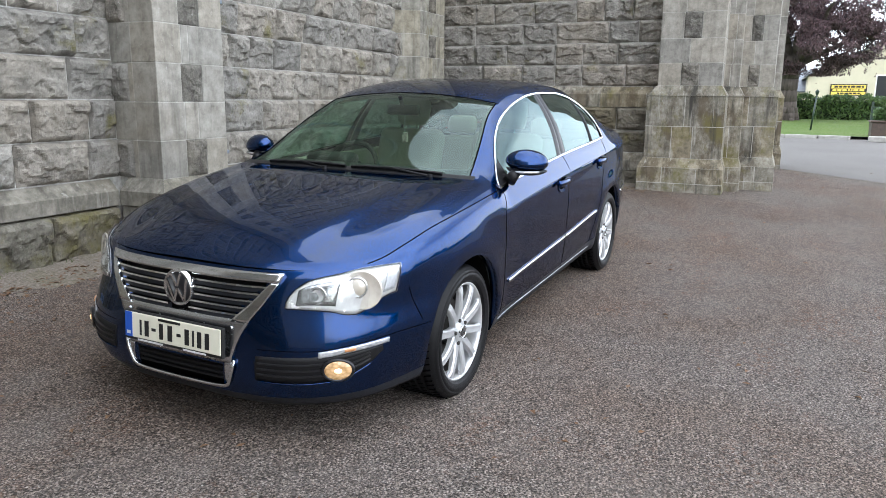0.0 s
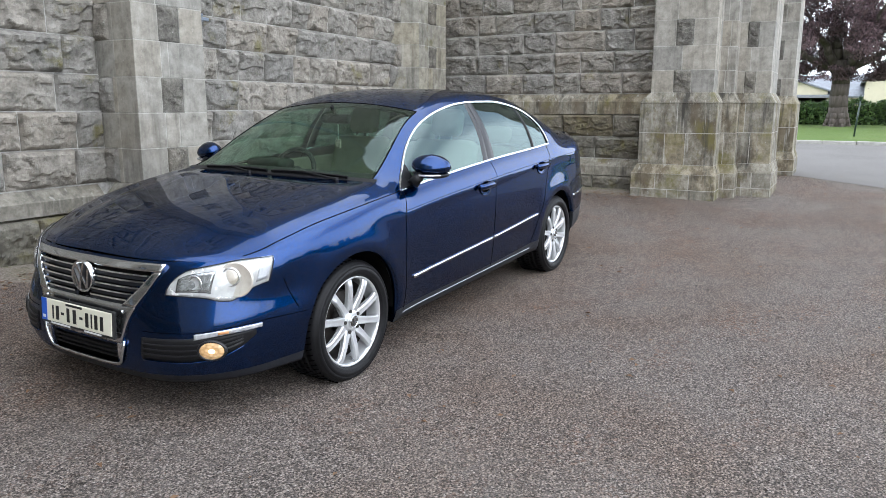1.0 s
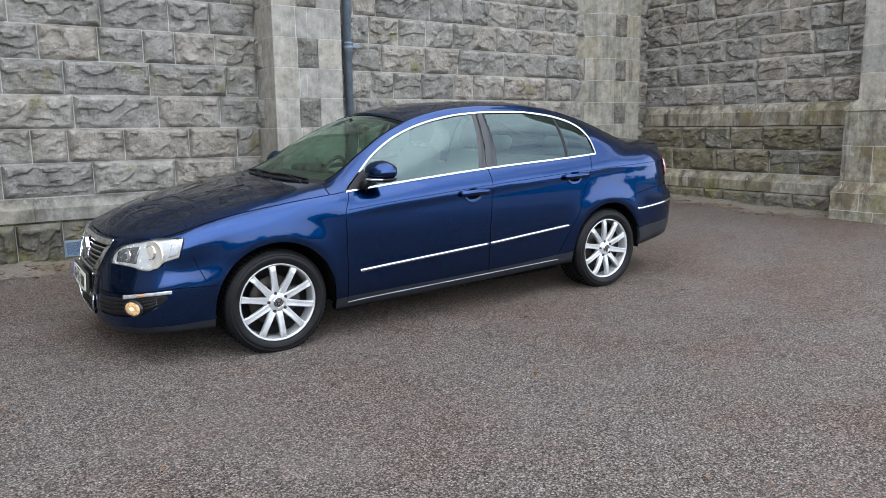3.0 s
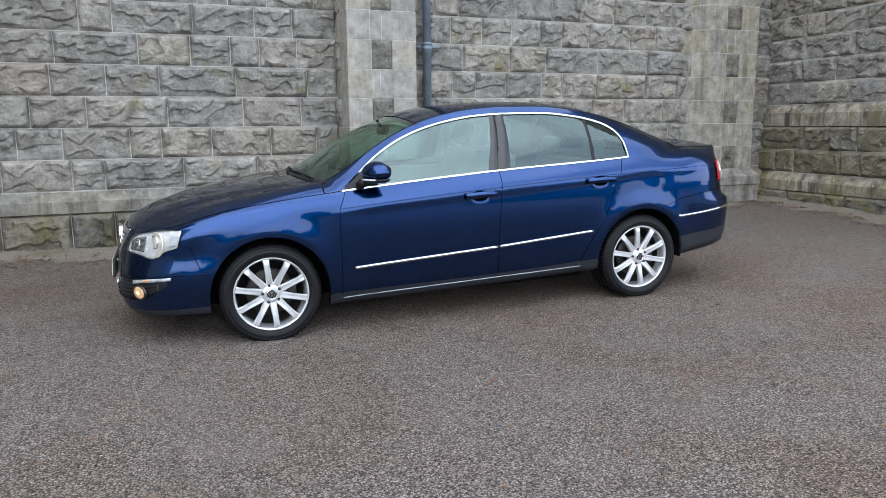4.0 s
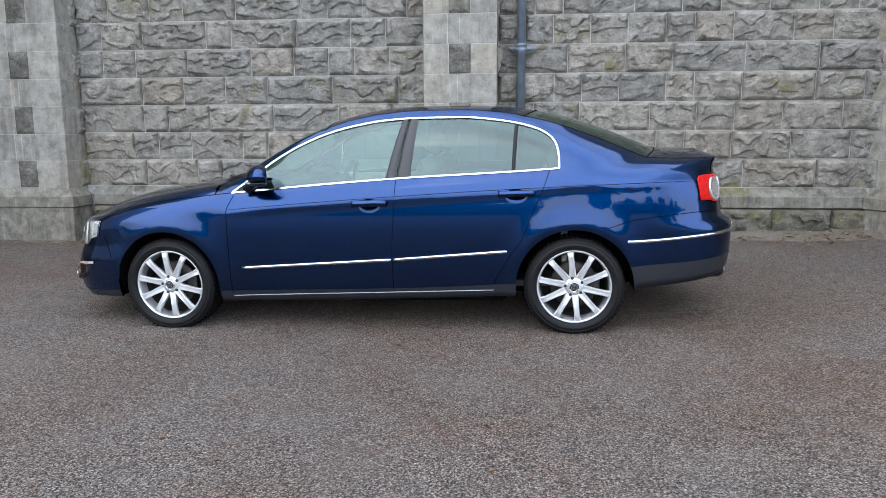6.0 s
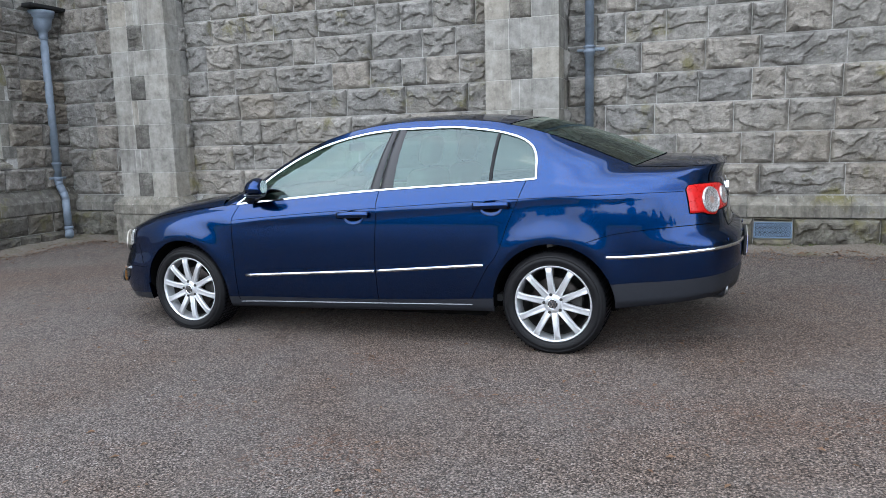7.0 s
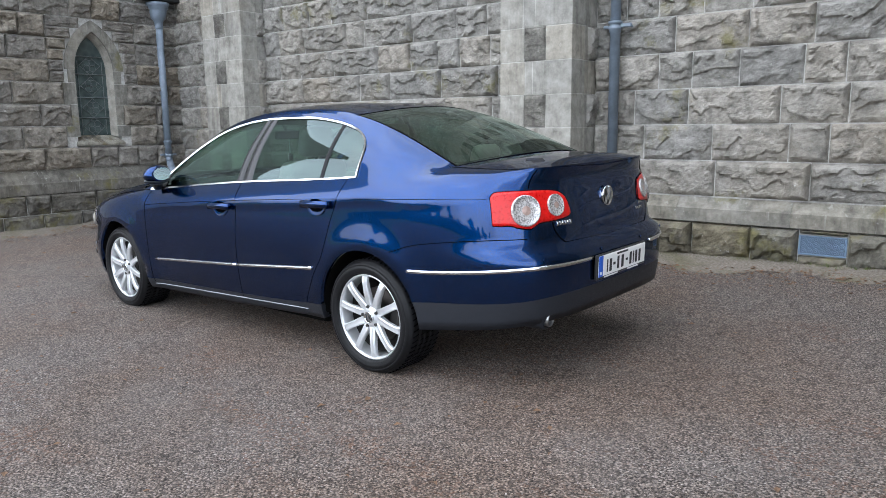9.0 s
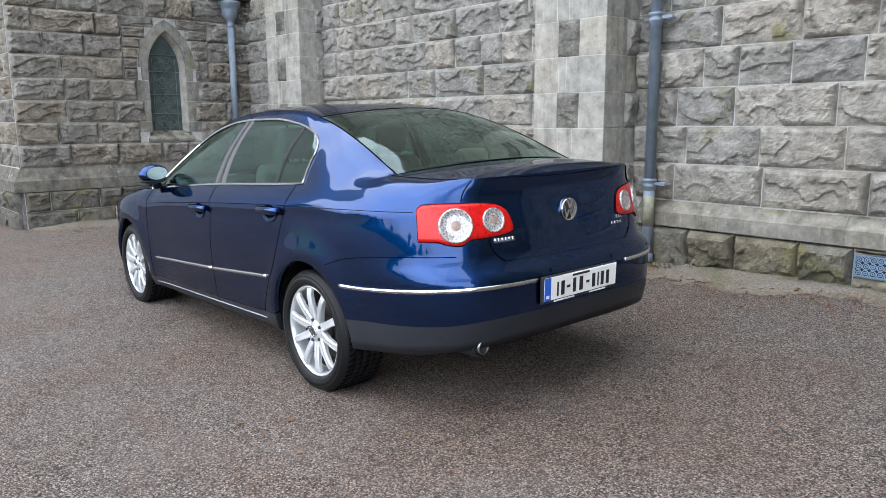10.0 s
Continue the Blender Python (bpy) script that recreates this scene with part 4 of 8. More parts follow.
def road():
    ys = np.linspace(-26, 6, 60)
    rows = []
    for y in ys:
        e = 9.8 + (0.95 * (max(y, -5.5) + 2.2) if y < -2.2 else 0.4 * (y + 2.2)) + 0.12 * noise.noise(Vector((y * 0.9, 3, 1))) + 0.05 * noise.noise(Vector((y * 4, 3, 1)))
        rows.append([(x, y, ground_z(x, y) + 0.004) for x in np.linspace(e, 20.65, 16)])
    ob = new("road", grid_mesh("road", rows, TARMAC))
    tagged(ob, "smooth pale grey tarmac drive", "road", kind="structure")


road()

# ---- the car ----
# local axes: x from nose (-) to tail (+), y negative on the near side, z up from the tyres' contact
car = thing("car", "deep blue four-door saloon with chrome trim and alloy wheels", "car", pose(0.0323, -0.0403, 0.0364, 0.8, -1.04, -1.86))
XF, XR, NF, NR = -1.10, 1.20, 3.05, 4.0
XF0, XR0 = -2.30, 2.30
WHEEL_R, AXLE = 0.3175, 1.3545
half_w = curve1((0.15, 0.22, 0.30, 0.42, 0.55, 0.68, 0.80, 0.90, 1.00, 1.15), (0.80, 0.835, 0.862, 0.878, 0.886, 0.889, 0.884, 0.876, 0.862, 0.845))
nose_x = curve1((0.15, 0.20, 0.26, 0.34, 0.45, 0.55, 0.64, 0.72, 0.80), (-2.155, -2.22, -2.262, -2.272, -2.258, -2.248, -2.230, -2.195, -2.12))
tail_x = curve1((0.20, 0.30, 0.40, 0.50, 0.60, 0.68, 0.712, 0.738, 0.78, 0.92, 1.04, 1.12), (2.27, 2.345, 2.385, 2.40, 2.405, 2.402, 2.382, 2.336, 2.330, 2.307, 2.282, 2.308))
crease_z = curve1((-2.3, -1.8, -1.3, -0.886, 0.215, 1.178, 2.0, 2.3), (0.66, 0.72, 0.79, 0.831, 0.905, 0.951, 0.972, 0.97))
top_z = curve1((-2.31, -2.20, -2.05, -1.9, -1.765, -1.6, -1.4, -1.15, -0.98, -0.87, 0.233, 1.208, 1.5, 1.8, 2.1, 2.31), (0.735, 0.737, 0.748, 0.772, 0.806, 0.846, 0.878, 0.908, 0.924, 0.934, 1.012, 1.058, 1.085, 1.108, 1.098, 1.108))
inset = curve1((-2.31, -2.18, -2.05, -1.93, -1.8, -1.6, -1.4, -1.15, -0.95, -0.82, 1.15, 1.35, 1.5, 1.65, 1.8, 2.05, 2.2, 2.31), (0.0, 0.0, 0.04, 0.064, 0.076, 0.072, 0.056, 0.040, 0.036, 0.050, 0.050, 0.050, 0.066, 0.118, 0.210, 0.20, 0.10, 0.0))
clad_z = curve1((-2.31, -1.9, -1.72, -0.96, 0.19, 0.99, 1.70, 2.15, 2.31), (0.238, 0.262, 0.276, 0.280, 0.300, 0.340, 0.448, 0.486, 0.515))
low_z = curve1((-2.31, -1.9, -1.72, -0.96, 0.99, 1.70, 2.1, 2.31), (0.190, 0.218, 0.226, 0.205, 0.255, 0.305, 0.352, 0.392))
ARCH = 0.368


def nose_n(z):
    """How square the nose is in plan: squarer at the bumper than at the lamps."""
    return NF + 0.5 * (1 - step(0.44, 0.60, z))


def plan_y(x, z=0.7):
    """Half-width of the plan at a column, as a share of the full width."""
    if x < XF:
        n = nose_n(z)
        return max(0.0, 1 - ((XF - x) / (XF - XF0)) ** n) ** (1 / n)
    if x > XR:
        return max(0.0, 1 - ((x - XR) / (XR0 - XR)) ** NR) ** (1 / NR)
    return 1.0


def hull(x, z, push=0.0):
    """A point of the lower body at column x and height z, on the near side."""
    w = half_w(z)
    zc = crease_z(x)
    if -1.0 < x < 2.1 and z < zc:
        w -= 0.010 * step(0.0, 0.035, zc - z) * step(-1.0, -0.6, x) * (1 - step(1.6, 2.1, x))
    # swelling over the wheels
    for a in (-AXLE, AXLE):
        d = math.hypot(x - a, z - 0.315)
        w += 0.014 * (1 - step(ARCH, ARCH + 0.17, d))
    zt, zs = top_z(x), crease_z(x)
    y = w * plan_y(x, z)
    if z > zs and zt > zs:
        k = min(1.0, (z - zs) / (zt - zs))
        a = 1 - step(-1.0, -0.8, x) * (1 - step(1.55, 1.85, x))
        y -= inset(x) * plan_y(x, z) * (a * (1 - math.sqrt(max(0.0, 1 - (0.985 * k) ** 2))) + (1 - a) * k ** 1.4)
    sx = x
    if x < -1.75:
        sx = x + (nose_x(z) - XF0) * (1 - step(-2.25, -1.75, x))
    elif x > 1.75:
        sx = x + (tail_x(z) - XR0) * step(1.75, 2.22, x)
    return Vector((sx, -y - push, z))


def hull_n(x, z):
    a = hull(x + 0.006, z) - hull(x - 0.006, z)
    b = hull(x, z + 0.006) - hull(x, z - 0.006)
    n = a.cross(b)
    if n.length < 1e-9:
        return Vector((-1 if x < 0 else 1, 0, 0))
    n.normalize()
    return n if n.y <= 0.02 else -n


def hull_off(x, z, d):
    n = hull_n(x, z)
    return hull(x, z) + n * d


def arch_z(x):
    z = low_z(x)
    for a in (-AXLE, AXLE):
        if abs(x - a) < ARCH:
            z = max(z, 0.315 + math.sqrt(ARCH ** 2 - (x - a) ** 2))
    return z


# columns, closer at the corners and round the wheels
_dense = [XF0 + (XR0 - XF0) * k / 6000 for k in range(6001)]
_arc = [0.0]
for p, q in zip(_dense[:-1], _dense[1:]):
    _arc.append(_arc[-1] + math.hypot(q - p, 0.9 * (plan_y(q) - plan_y(p))))
COLS = [float(np.interp(s, _arc, _dense)) for s in np.linspace(0, _arc[-1], 190)]
for a in (-AXLE, AXLE):
    COLS = [x for x in COLS if abs(x - a) > ARCH + 0.006]
    COLS += [a + ARCH * math.cos(t) for t in np.linspace(0.0, math.pi, 41)] + [a - ARCH - 0.002, a + ARCH + 0.002]
COLS.sort()


def column(x):
    """Heights of one column's points from the lower edge to the top."""
    zb, zt, zs = arch_z(x), top_z(x), crease_z(x)
    zc = max(clad_z(x), zb + 0.001)
    zs = max(zs, zc + 0.02)
    out = [zb + (zc - zb) * k / 3 for k in range(3)]
    out += [zc + (zs - zc) * k / 14 for k in range(14)]
    out += [zs + (zt - zs) * (math.sin(math.pi / 2 * k / 11)) for k in range(12)]
    return out


def seam_fd(z):
    return -0.905 + 0.05 * step(0.80, 0.95, z)


def seam_b(z):
    return 0.195 + 0.03 * step(0.5, 1.0, z)


seam_rd = curve1((0.30, 0.345, 0.45, 0.54, 0.602, 0.82, 0.95, 1.06), (0.83, 0.85, 0.91, 0.965, 1.015, 1.105, 1.165, 1.205))
bump_r = curve1((1.55, 1.731, 2.138, 2.3), (0.689, 0.741, 0.778, 0.775))


def which(x, z):
    """The panel to which a spot of the hull belongs."""
    if z < clad_z(x):
        return "front_lip" if x < -1.5 else "rear_valance" if x > 1.5 else "sill"
    if x < -1.72 and z < 0.60:
        return "front_bumper"
    if x > 1.55 and z < bump_r(x):
        return "rear_bumper"
    if x < seam_fd(z):
        return "front_wing" if x > -2.16 or z < 0.9 else "front_bumper"
    if x < seam_b(z):
        return "front_door"
    if x < seam_rd(z):
        return "rear_door"
    if x > 2.16:
        return "boot_lid"
    return "rear_wing"


grille_in = curve1((0.54, 0.62, 0.69), (0.27, 0.355, 0.415))
grille_out = curve1((0.26, 0.36, 0.45, 0.535, 0.62, 0.70, 0.725), (0.262, 0.275, 0.30, 0.345, 0.405, 0.450, 0.458))
hull_cols = [[(x, z) for z in column(x)] for x in COLS]
panels = {}
for i in range(len(COLS) - 1):
    for j in range(len(hull_cols[0]) - 1):
        q = (hull_cols[i][j], hull_cols[i + 1][j], hull_cols[i + 1][j + 1], hull_cols[i][j + 1])
        cx, cz = sum(p[0] for p in q) / 4, sum(p[1] for p in q) / 4
        hy = half_w(cz) * plan_y(cx, cz)
        if cx < -2.0 and ((0.548 < cz < 0.69 and hy < grille_in(cz) - 0.006) or (0.282 < cz < 0.366 and hy < 0.248)):
            continue
        if abs(q[0][1] - q[3][1]) + abs(q[1][1] - q[2][1]) < 1e-5:
            continue
        panels.setdefault(which(cx, cz), []).append(((i, j), (i + 1, j), (i + 1, j + 1), (i, j + 1)))


def panel_mesh(name, quads, material, sides=(1, -1), back=True):
    """A panel from hull quads, on the near and far side; its free edge turns in at the wheel arch."""
    vs, fs, seen = [], [], {}
    normals = []
    for s in sides:
        for q in quads:
            ids = []
            for key in q:
                k = (s, key)
                if key[0] in (0, len(COLS) - 1):
                    k = (0, key)
                if k not in seen:
                    x, z = hull_cols[key[0]][key[1]]
                    p = hull(x, z)
                    seen[k] = len(vs)
                    vs.append((p.x, p.y * s, p.z))
                ids.append(seen[k])
            if len(set(ids)) >= 3:
                fs.append(tuple(ids if s > 0 else ids[::-1]))
            # turned-in lip
            if q[0][1] == 0:
                (xa, za), (xb, zb) = hull_cols[q[0][0]][0], hull_cols[q[1][0]][0]
                pa, pb = hull(xa, za), hull(xb, zb)
                n = len(vs)
                for p, (x, z) in ((pa, (xa, za)), (pb, (xb, zb))):
                    cx = min((-AXLE, AXLE), key=lambda a: abs(a - x))
                    d = Vector((x - cx, 0, z - 0.315))
                    up = d.normalized() * 0.012 if d.length < ARCH + 0.01 and z > 0.25 else Vector((0, 0, 0.01))
                    vs.append((p.x + up.x, (p.y + 0.05 * plan_y(x)) * s, p.z + up.z))
                f = (ids[1], ids[0], n, n + 1)
                fs.append(f if s > 0 else f[::-1])
    return raw(name, vs, fs, material, True)


LABELS = {"front_lip": "charcoal plastic lip", "rear_valance": "charcoal plastic valance", "sill": "charcoal plastic sill cladding"}
for key, quads in panels.items():
    mat = CLAD if key in LABELS else PAINT
    if key in ("front_lip", "rear_valance", "front_bumper", "rear_bumper", "boot_lid"):
        part(key, panel_mesh(key, quads, mat), None, car, LABELS.get(key, ""))
    else:
        for s in (1, -1):
            part(key, panel_mesh(key, quads, mat, (s,)), None, car, LABELS.get(key, ""))

# upper works: curves that the roof panels hang between
rail_y = curve1((-0.985, -0.70, -0.37, 0.0, 0.4, 0.9, 1.1, 1.4, 1.8), (0.730, 0.662, 0.585, 0.565, 0.56, 0.565, 0.575, 0.60, 0.645))
rail_z = curve1((-0.985, -0.90, -0.80, -0.64, -0.44, -0.25, -0.05, 0.15, 0.38, 0.65, 0.90, 1.10, 1.30, 1.50, 1.70, 1.80), (0.978, 1.010, 1.062, 1.160, 1.270, 1.345, 1.395, 1.422, 1.434, 1.432, 1.410, 1.370, 1.310, 1.235, 1.150, 1.108))
mid_z = curve1((-1.06, -0.93, -0.755, -0.54, -0.33, -0.12, 0.10, 0.38, 0.62, 0.85, 1.09, 1.35, 1.55, 1.76, 1.90, 1.95, 2.12, 2.28), (0.993, 1.072, 1.180, 1.295, 1.382, 1.436, 1.463, 1.472, 1.471, 1.462, 1.436, 1.372, 1.303, 1.222, 1.165, 1.150, 1.142, 1.128))
hood_z = curve1((-2.196, -2.15, -2.08, -1.98, -1.777, -1.57, -1.365, -1.18, -1.06), (0.736, 0.772, 0.808, 0.846, 0.893, 0.925, 0.952, 0.977, 0.993))


def rail(x):
    return Vector((x, -rail_y(x), rail_z(x)))


def arc_of(a, b, bow, n, lift=0.0):
    """A bowed line from a side point to a centre point: it leaves the centre square on."""
    out = []
    for k in range(n + 1):
        t = k / n
        p = a.lerp(b, t)
        e = 1 - (1 - t) ** 2
        out.append(Vector((a.x + (b.x - a.x) * e, p.y, a.z + (b.z - a.z) * e + lift * math.sin(math.pi * t))))
    return out


def resample(pts, n):
    d = [0.0]
    for p, q in zip(pts[:-1], pts[1:]):
        d.append(d[-1] + (q - p).length)
    out = []
    for s in np.linspace(0, d[-1], n + 1):
        k = min(max(int(np.searchsorted(d, s)) - 1, 0), len(pts) - 2)
        t = (s - d[k]) / max(1e-9, d[k + 1] - d[k])
        out.append(pts[k].lerp(pts[k + 1], t))
    return out


def coons(side, front, mid, rear, bulge=0.0):
    """A patch between a side line and the centre line (front to rear), and a front and rear line (side to centre)."""
    nu, nv = len(side) - 1, len(front) - 1
    rows = []
    for i in range(nu + 1):
        u = i / nu
        row = []
        for j in range(nv + 1):
            v = j / nv
            p = side[i] * (1 - v) + mid[i] * v + front[j] * (1 - u) + rear[j] * u
            p -= front[0] * (1 - u) * (1 - v) + front[-1] * (1 - u) * v + rear[0] * u * (1 - v) + rear[-1] * u * v
            p.z += bulge * math.sin(math.pi * u) * (1 - (1 - v) ** 2 * 1.0) * (1 - v) * 2
            row.append(p)
        rows.append(row)
    return rows


def both_sides(name, rows, material):
    """A sheet over half rows (side to centre) and their mirror image."""
    full = [list(r) + [Vector((p.x, -p.y, p.z)) for p in r[-2::-1]] for r in rows]
    full = [r[::-1] for r in full]
    return grid_mesh(name, full, material)


NVC = 28
A_BASE = rail(-0.985)
top_edge = [hull(x, top_z(x)) for x in COLS]
HC = -2.17                                            # hood corner column
hood_front = resample([p for p, x in zip(top_edge, COLS) if x <= HC][::-1], NVC)
hood_front[-1] = Vector((nose_x(0.735), 0, 0.735))
hood_side = [p for p, x in zip(top_edge, COLS) if HC <= x <= -0.99]
hood_side = resample([hood_front[0]] + hood_side[1:], 40)
COWL = Vector((-1.065, 0, 0.993))
cowl = arc_of(A_BASE, COWL, 0, NVC)
hood_rear = resample([hood_side[-1], hood_side[-1].lerp(A_BASE, 0.5) + Vector((-0.012, 0, 0.014))] + arc_of(A_BASE + Vector((-0.015, 0, 0.004)), COWL, 0, NVC), NVC)
hood_mid = resample([Vector((x, 0, hood_z(x))) for x in np.linspace(nose_x(0.735), -1.06, 80)], 40)
hood_rows = coons(hood_side, hood_front, hood_mid, hood_rear, 0.006)
for r in hood_rows:                                  # raised middle, bounded by two soft creases that converge on the grille
    for p in r:
        u = (p.x + 2.2) / 1.14
        w = 0.40 + 0.20 * max(0.0, u)
        p.z += 0.011 * (1 - step(w - 0.045, w + 0.055, abs(p.y))) * step(0.02, 0.22, u) * (1 - step(0.86, 1.0, u))
part("bonnet", both_sides("bonnet", hood_rows, PAINT), None, car)

HDR_S, HDR_M = -0.285, -0.315
hdr = arc_of(rail(HDR_S), Vector((HDR_M, 0, mid_z(HDR_M))), 0, NVC)
ws_side = resample([rail(x) for x in np.linspace(-0.985, HDR_S, 40)], 24)
ws_mid = resample([Vector((x, 0, mid_z(x))) for x in np.linspace(-1.06, HDR_M, 60)], 24)
ws_rows = coons(ws_side, cowl, ws_mid, hdr, 0.01)
BK_S, BK_M = 1.03, 1.12
bkt = arc_of(rail(BK_S), Vector((BK_M, 0, mid_z(BK_M))), 0, NVC)
roof_side = resample([rail(x) for x in np.linspace(HDR_S, BK_S, 60)], 36)
roof_mid = resample([Vector((x, 0, mid_z(x))) for x in np.linspace(HDR_M, BK_M, 60)], 36)
part("roof", both_sides("roof", coons(roof_side, hdr, roof_mid, bkt, 0.012), PAINT), None, car)
BB_S, BB_M = 1.80, 1.93
bkb = arc_of(rail(BB_S), Vector((BB_M, 0, mid_z(BB_M))), 0, NVC)
bk_side = resample([rail(x) for x in np.linspace(BK_S, BB_S, 40)], 24)
bk_mid = resample([Vector((x, 0, mid_z(x))) for x in np.linspace(BK_M, BB_M, 60)], 24)
bk_rows = coons(bk_side, bkt, bk_mid, bkb, 0.01)
TC = 2.19
tr_side = resample([rail(BB_S)] + [p for p, x in zip(top_edge, COLS) if 1.81 <= x <= TC], 20)
tr_rear = resample([p for p, x in zip(top_edge, COLS) if x >= TC], NVC)
tr_rear[0] = tr_side[-1]
tr_rear[-1] = Vector((tail_x(1.108), 0, 1.108))
tr_mid = resample([Vector((x, 0, mid_z(x) if x < 2.2 else 1.142 - 0.034 * ((x - 2.2) / 0.08) ** 2)) for x in np.linspace(BB_M, tail_x(1.108), 60)], 20)
part("boot_top", both_sides("boot_top", coons(tr_side, bkb, tr_mid, tr_rear, 0.008), PAINT), None, car)


def framed_screen(name, rows, material, frame_cols, frame_rows, label, lower=0):
    """A glazed screen: the outer strip is painted pillar, inside it a black band and the glass."""
    nu, nv = len(rows) - 1, len(rows[0]) - 1
    pil = [r[:frame_cols + 1] for r in rows]
    for s in (1, -1):
        me = grid_mesh("pillar", [[Vector((p.x, p.y * s, p.z)) for p in (r if s < 0 else r[::-1])] for r in pil], PAINT)
        part("pillar", me, None, car)
    inner = [r[frame_cols:] for r in rows]
    full = [(list(r) + [Vector((p.x, -p.y, p.z)) for p in r[-2::-1]])[::-1] for r in inner]
    g = part(name, grid_mesh(name, full, material), None, car, label)
    g.visible_shadow = False
    # dark printed border, a hair inside the glass
    n = len(full[0])
    vs, fs = [], []
    drop = Vector((0, 0, -0.006))
    ring = [[p + drop for p in r] for r in full]
    k = [(i, j) for i in range(nu) for j in range(n - 1) if i < frame_rows[0] or i >= nu - frame_rows[1] or j < 1 or j >= n - 2]
    vs = [p for r in ring for p in r]
    fs = [(i * n + j, i * n + j + 1, (i + 1) * n + j + 1, (i + 1) * n + j) for i, j in k]
    part("border", raw("border", vs, fs, BLACK, True), None, g)
    # rubber seal round the edge of the pane
    loop = list(full[0]) + [r[-1] for r in full[1:]] + list(full[-1][-2::-1]) + [r[0] for r in full[-2:0:-1]]
    mid = full[nu // 2][n // 2]
    up = (full[nu // 2][n // 2 + 1] - mid).cross(full[nu // 2 + 1][n // 2] - mid)
    up = up if up.z > 0 else -up
    part("seal", sweep("seal", loop, [tuple(up.normalized())] * len(loop), 0.008, 0.0022, SEAM, closed=True), None, g, "black rubber screen seal")
    return g


framed_screen("windscreen", ws_rows, GLASS_FRONT, 1, (1, 1), "green-tinted windscreen mirroring the church wall")
framed_screen("rear_window", bk_rows, GLASS_REAR, 1, (1, 1), "dark tinted rear screen")

# side glass and the painted frame above it
dlo_z = curve1((-0.875, -0.765, -0.611, -0.422, -0.237, -0.053, 0.129, 0.346, 0.635, 0.887, 1.104, 1.19, 1.235, 1.255, 1.262), (0.936, 1.020, 1.138, 1.243, 1.312, 1.355, 1.381, 1.392, 1.390, 1.365, 1.315, 1.272, 1.225, 1.165, 1.060))
DLO0, DLO1 = -0.875, 1.262


def side_pt(x, z, out=0.0):
    b = hull(x, top_z(x))
    r = rail(x)
    h = max(1e-3, r.z - b.z)
    k = min(max((z - b.z) / h, 0.0), 1.0)
    y = b.y + (r.y - b.y) * k - 0.034 * math.sin(math.pi * k) * min(1.0, h / 0.3) * (1 + 0.5 * step(1.25, 1.45, x))
    return Vector((x, y - out, z))


XS = sorted([*np.linspace(-0.985, 1.80, 92), DLO0, *np.linspace(1.19, 1.250, 7), DLO1 - 0.0015, DLO1])
XS = [x for k, x in enumerate(XS) if k == 0 or x - XS[k - 1] > 0.0012]
rows = []
for x in XS:
    lo = dlo_z(x) if DLO0 <= x < DLO1 else hull(x, top_z(x)).z
    hi = max(rail(x).z, lo + 1e-4)
    rows.append([side_pt(x, lo + (hi - lo) * k / 8) for k in range(9)])
for s in (1, -1):
    part("side_frame", grid_mesh("side_frame", [[Vector((p.x, p.y * s, p.z)) for p in (r if s < 0 else r[::-1])] for r in rows], PAINT), None, car)


def side_pane(name, x0, x1, material, label, lean0=0.0, lean1=0.0):
    """Glass between two uprights of the side opening; lean: how far each leans towards the tail at the top."""
    for s in (1, -1):
        rows = []
        for i in range(25):
            row = []
            for j in range(13):
                xa = x0 + (x1 - x0) * i / 24
                zb = top_z(xa)
                zt = max(dlo_z(xa + lean0 * (1 - i / 24) + lean1 * i / 24), zb + 0.001)
                z = zb + (zt - zb) * j / 12
                x = min(xa + (lean0 * (1 - i / 24) + lean1 * i / 24) * j / 12, DLO1)
                p = side_pt(x, z, -0.006)
                row.append(Vector((p.x, p.y * s, p.z)))
            rows.append(row if s < 0 else row[::-1])
        g = part(name, grid_mesh(name, rows, material), None, car, label)
        g.visible_shadow = False


side_pane("front_door_glass", DLO0, 0.165, GLASS, "green-tinted door glass", 0.0, 0.09)
side_pane("rear_door_glass", 0.315, 0.965, GLASS_BACK, "dark tinted rear door glass", 0.035, 0.02)
side_pane("quarter_glass", 0.985, DLO1 - 0.004, GLASS_BACK, "dark tinted quarter glass", 0.02, 0.0)


def upright(name, x0, x1, lean0, lean1, material, label, out=0.004):
    for s in (1, -1):
        rows = []
        for i in range(5):
            row = []
            for j in range(11):
                l = lean0 * (1 - i / 4) + lean1 * i / 4
                xa = x0 + (x1 - x0) * i / 4
                z = top_z(xa) + (dlo_z(xa + l) + 0.004 - top_z(xa)) * j / 10
                p = side_pt(xa + l * j / 10, z, out if i not in (0, 4) else -0.008)
                row.append(Vector((p.x, p.y * s, p.z)))
            rows.append(row if s < 0 else row[::-1])
        part(name, grid_mesh(name, rows, material), None, car, label)


upright("door_pillar", 0.150, 0.222, 0.096, 0.066, GLOSSBLACK, "gloss black door pillar")
upright("door_pillar", 0.226, 0.322, 0.068, 0.032, GLOSSBLACK, "gloss black door pillar")
upright("glass_divider", 0.962, 0.988, 0.018, 0.016, BLACK, "black glass divider")

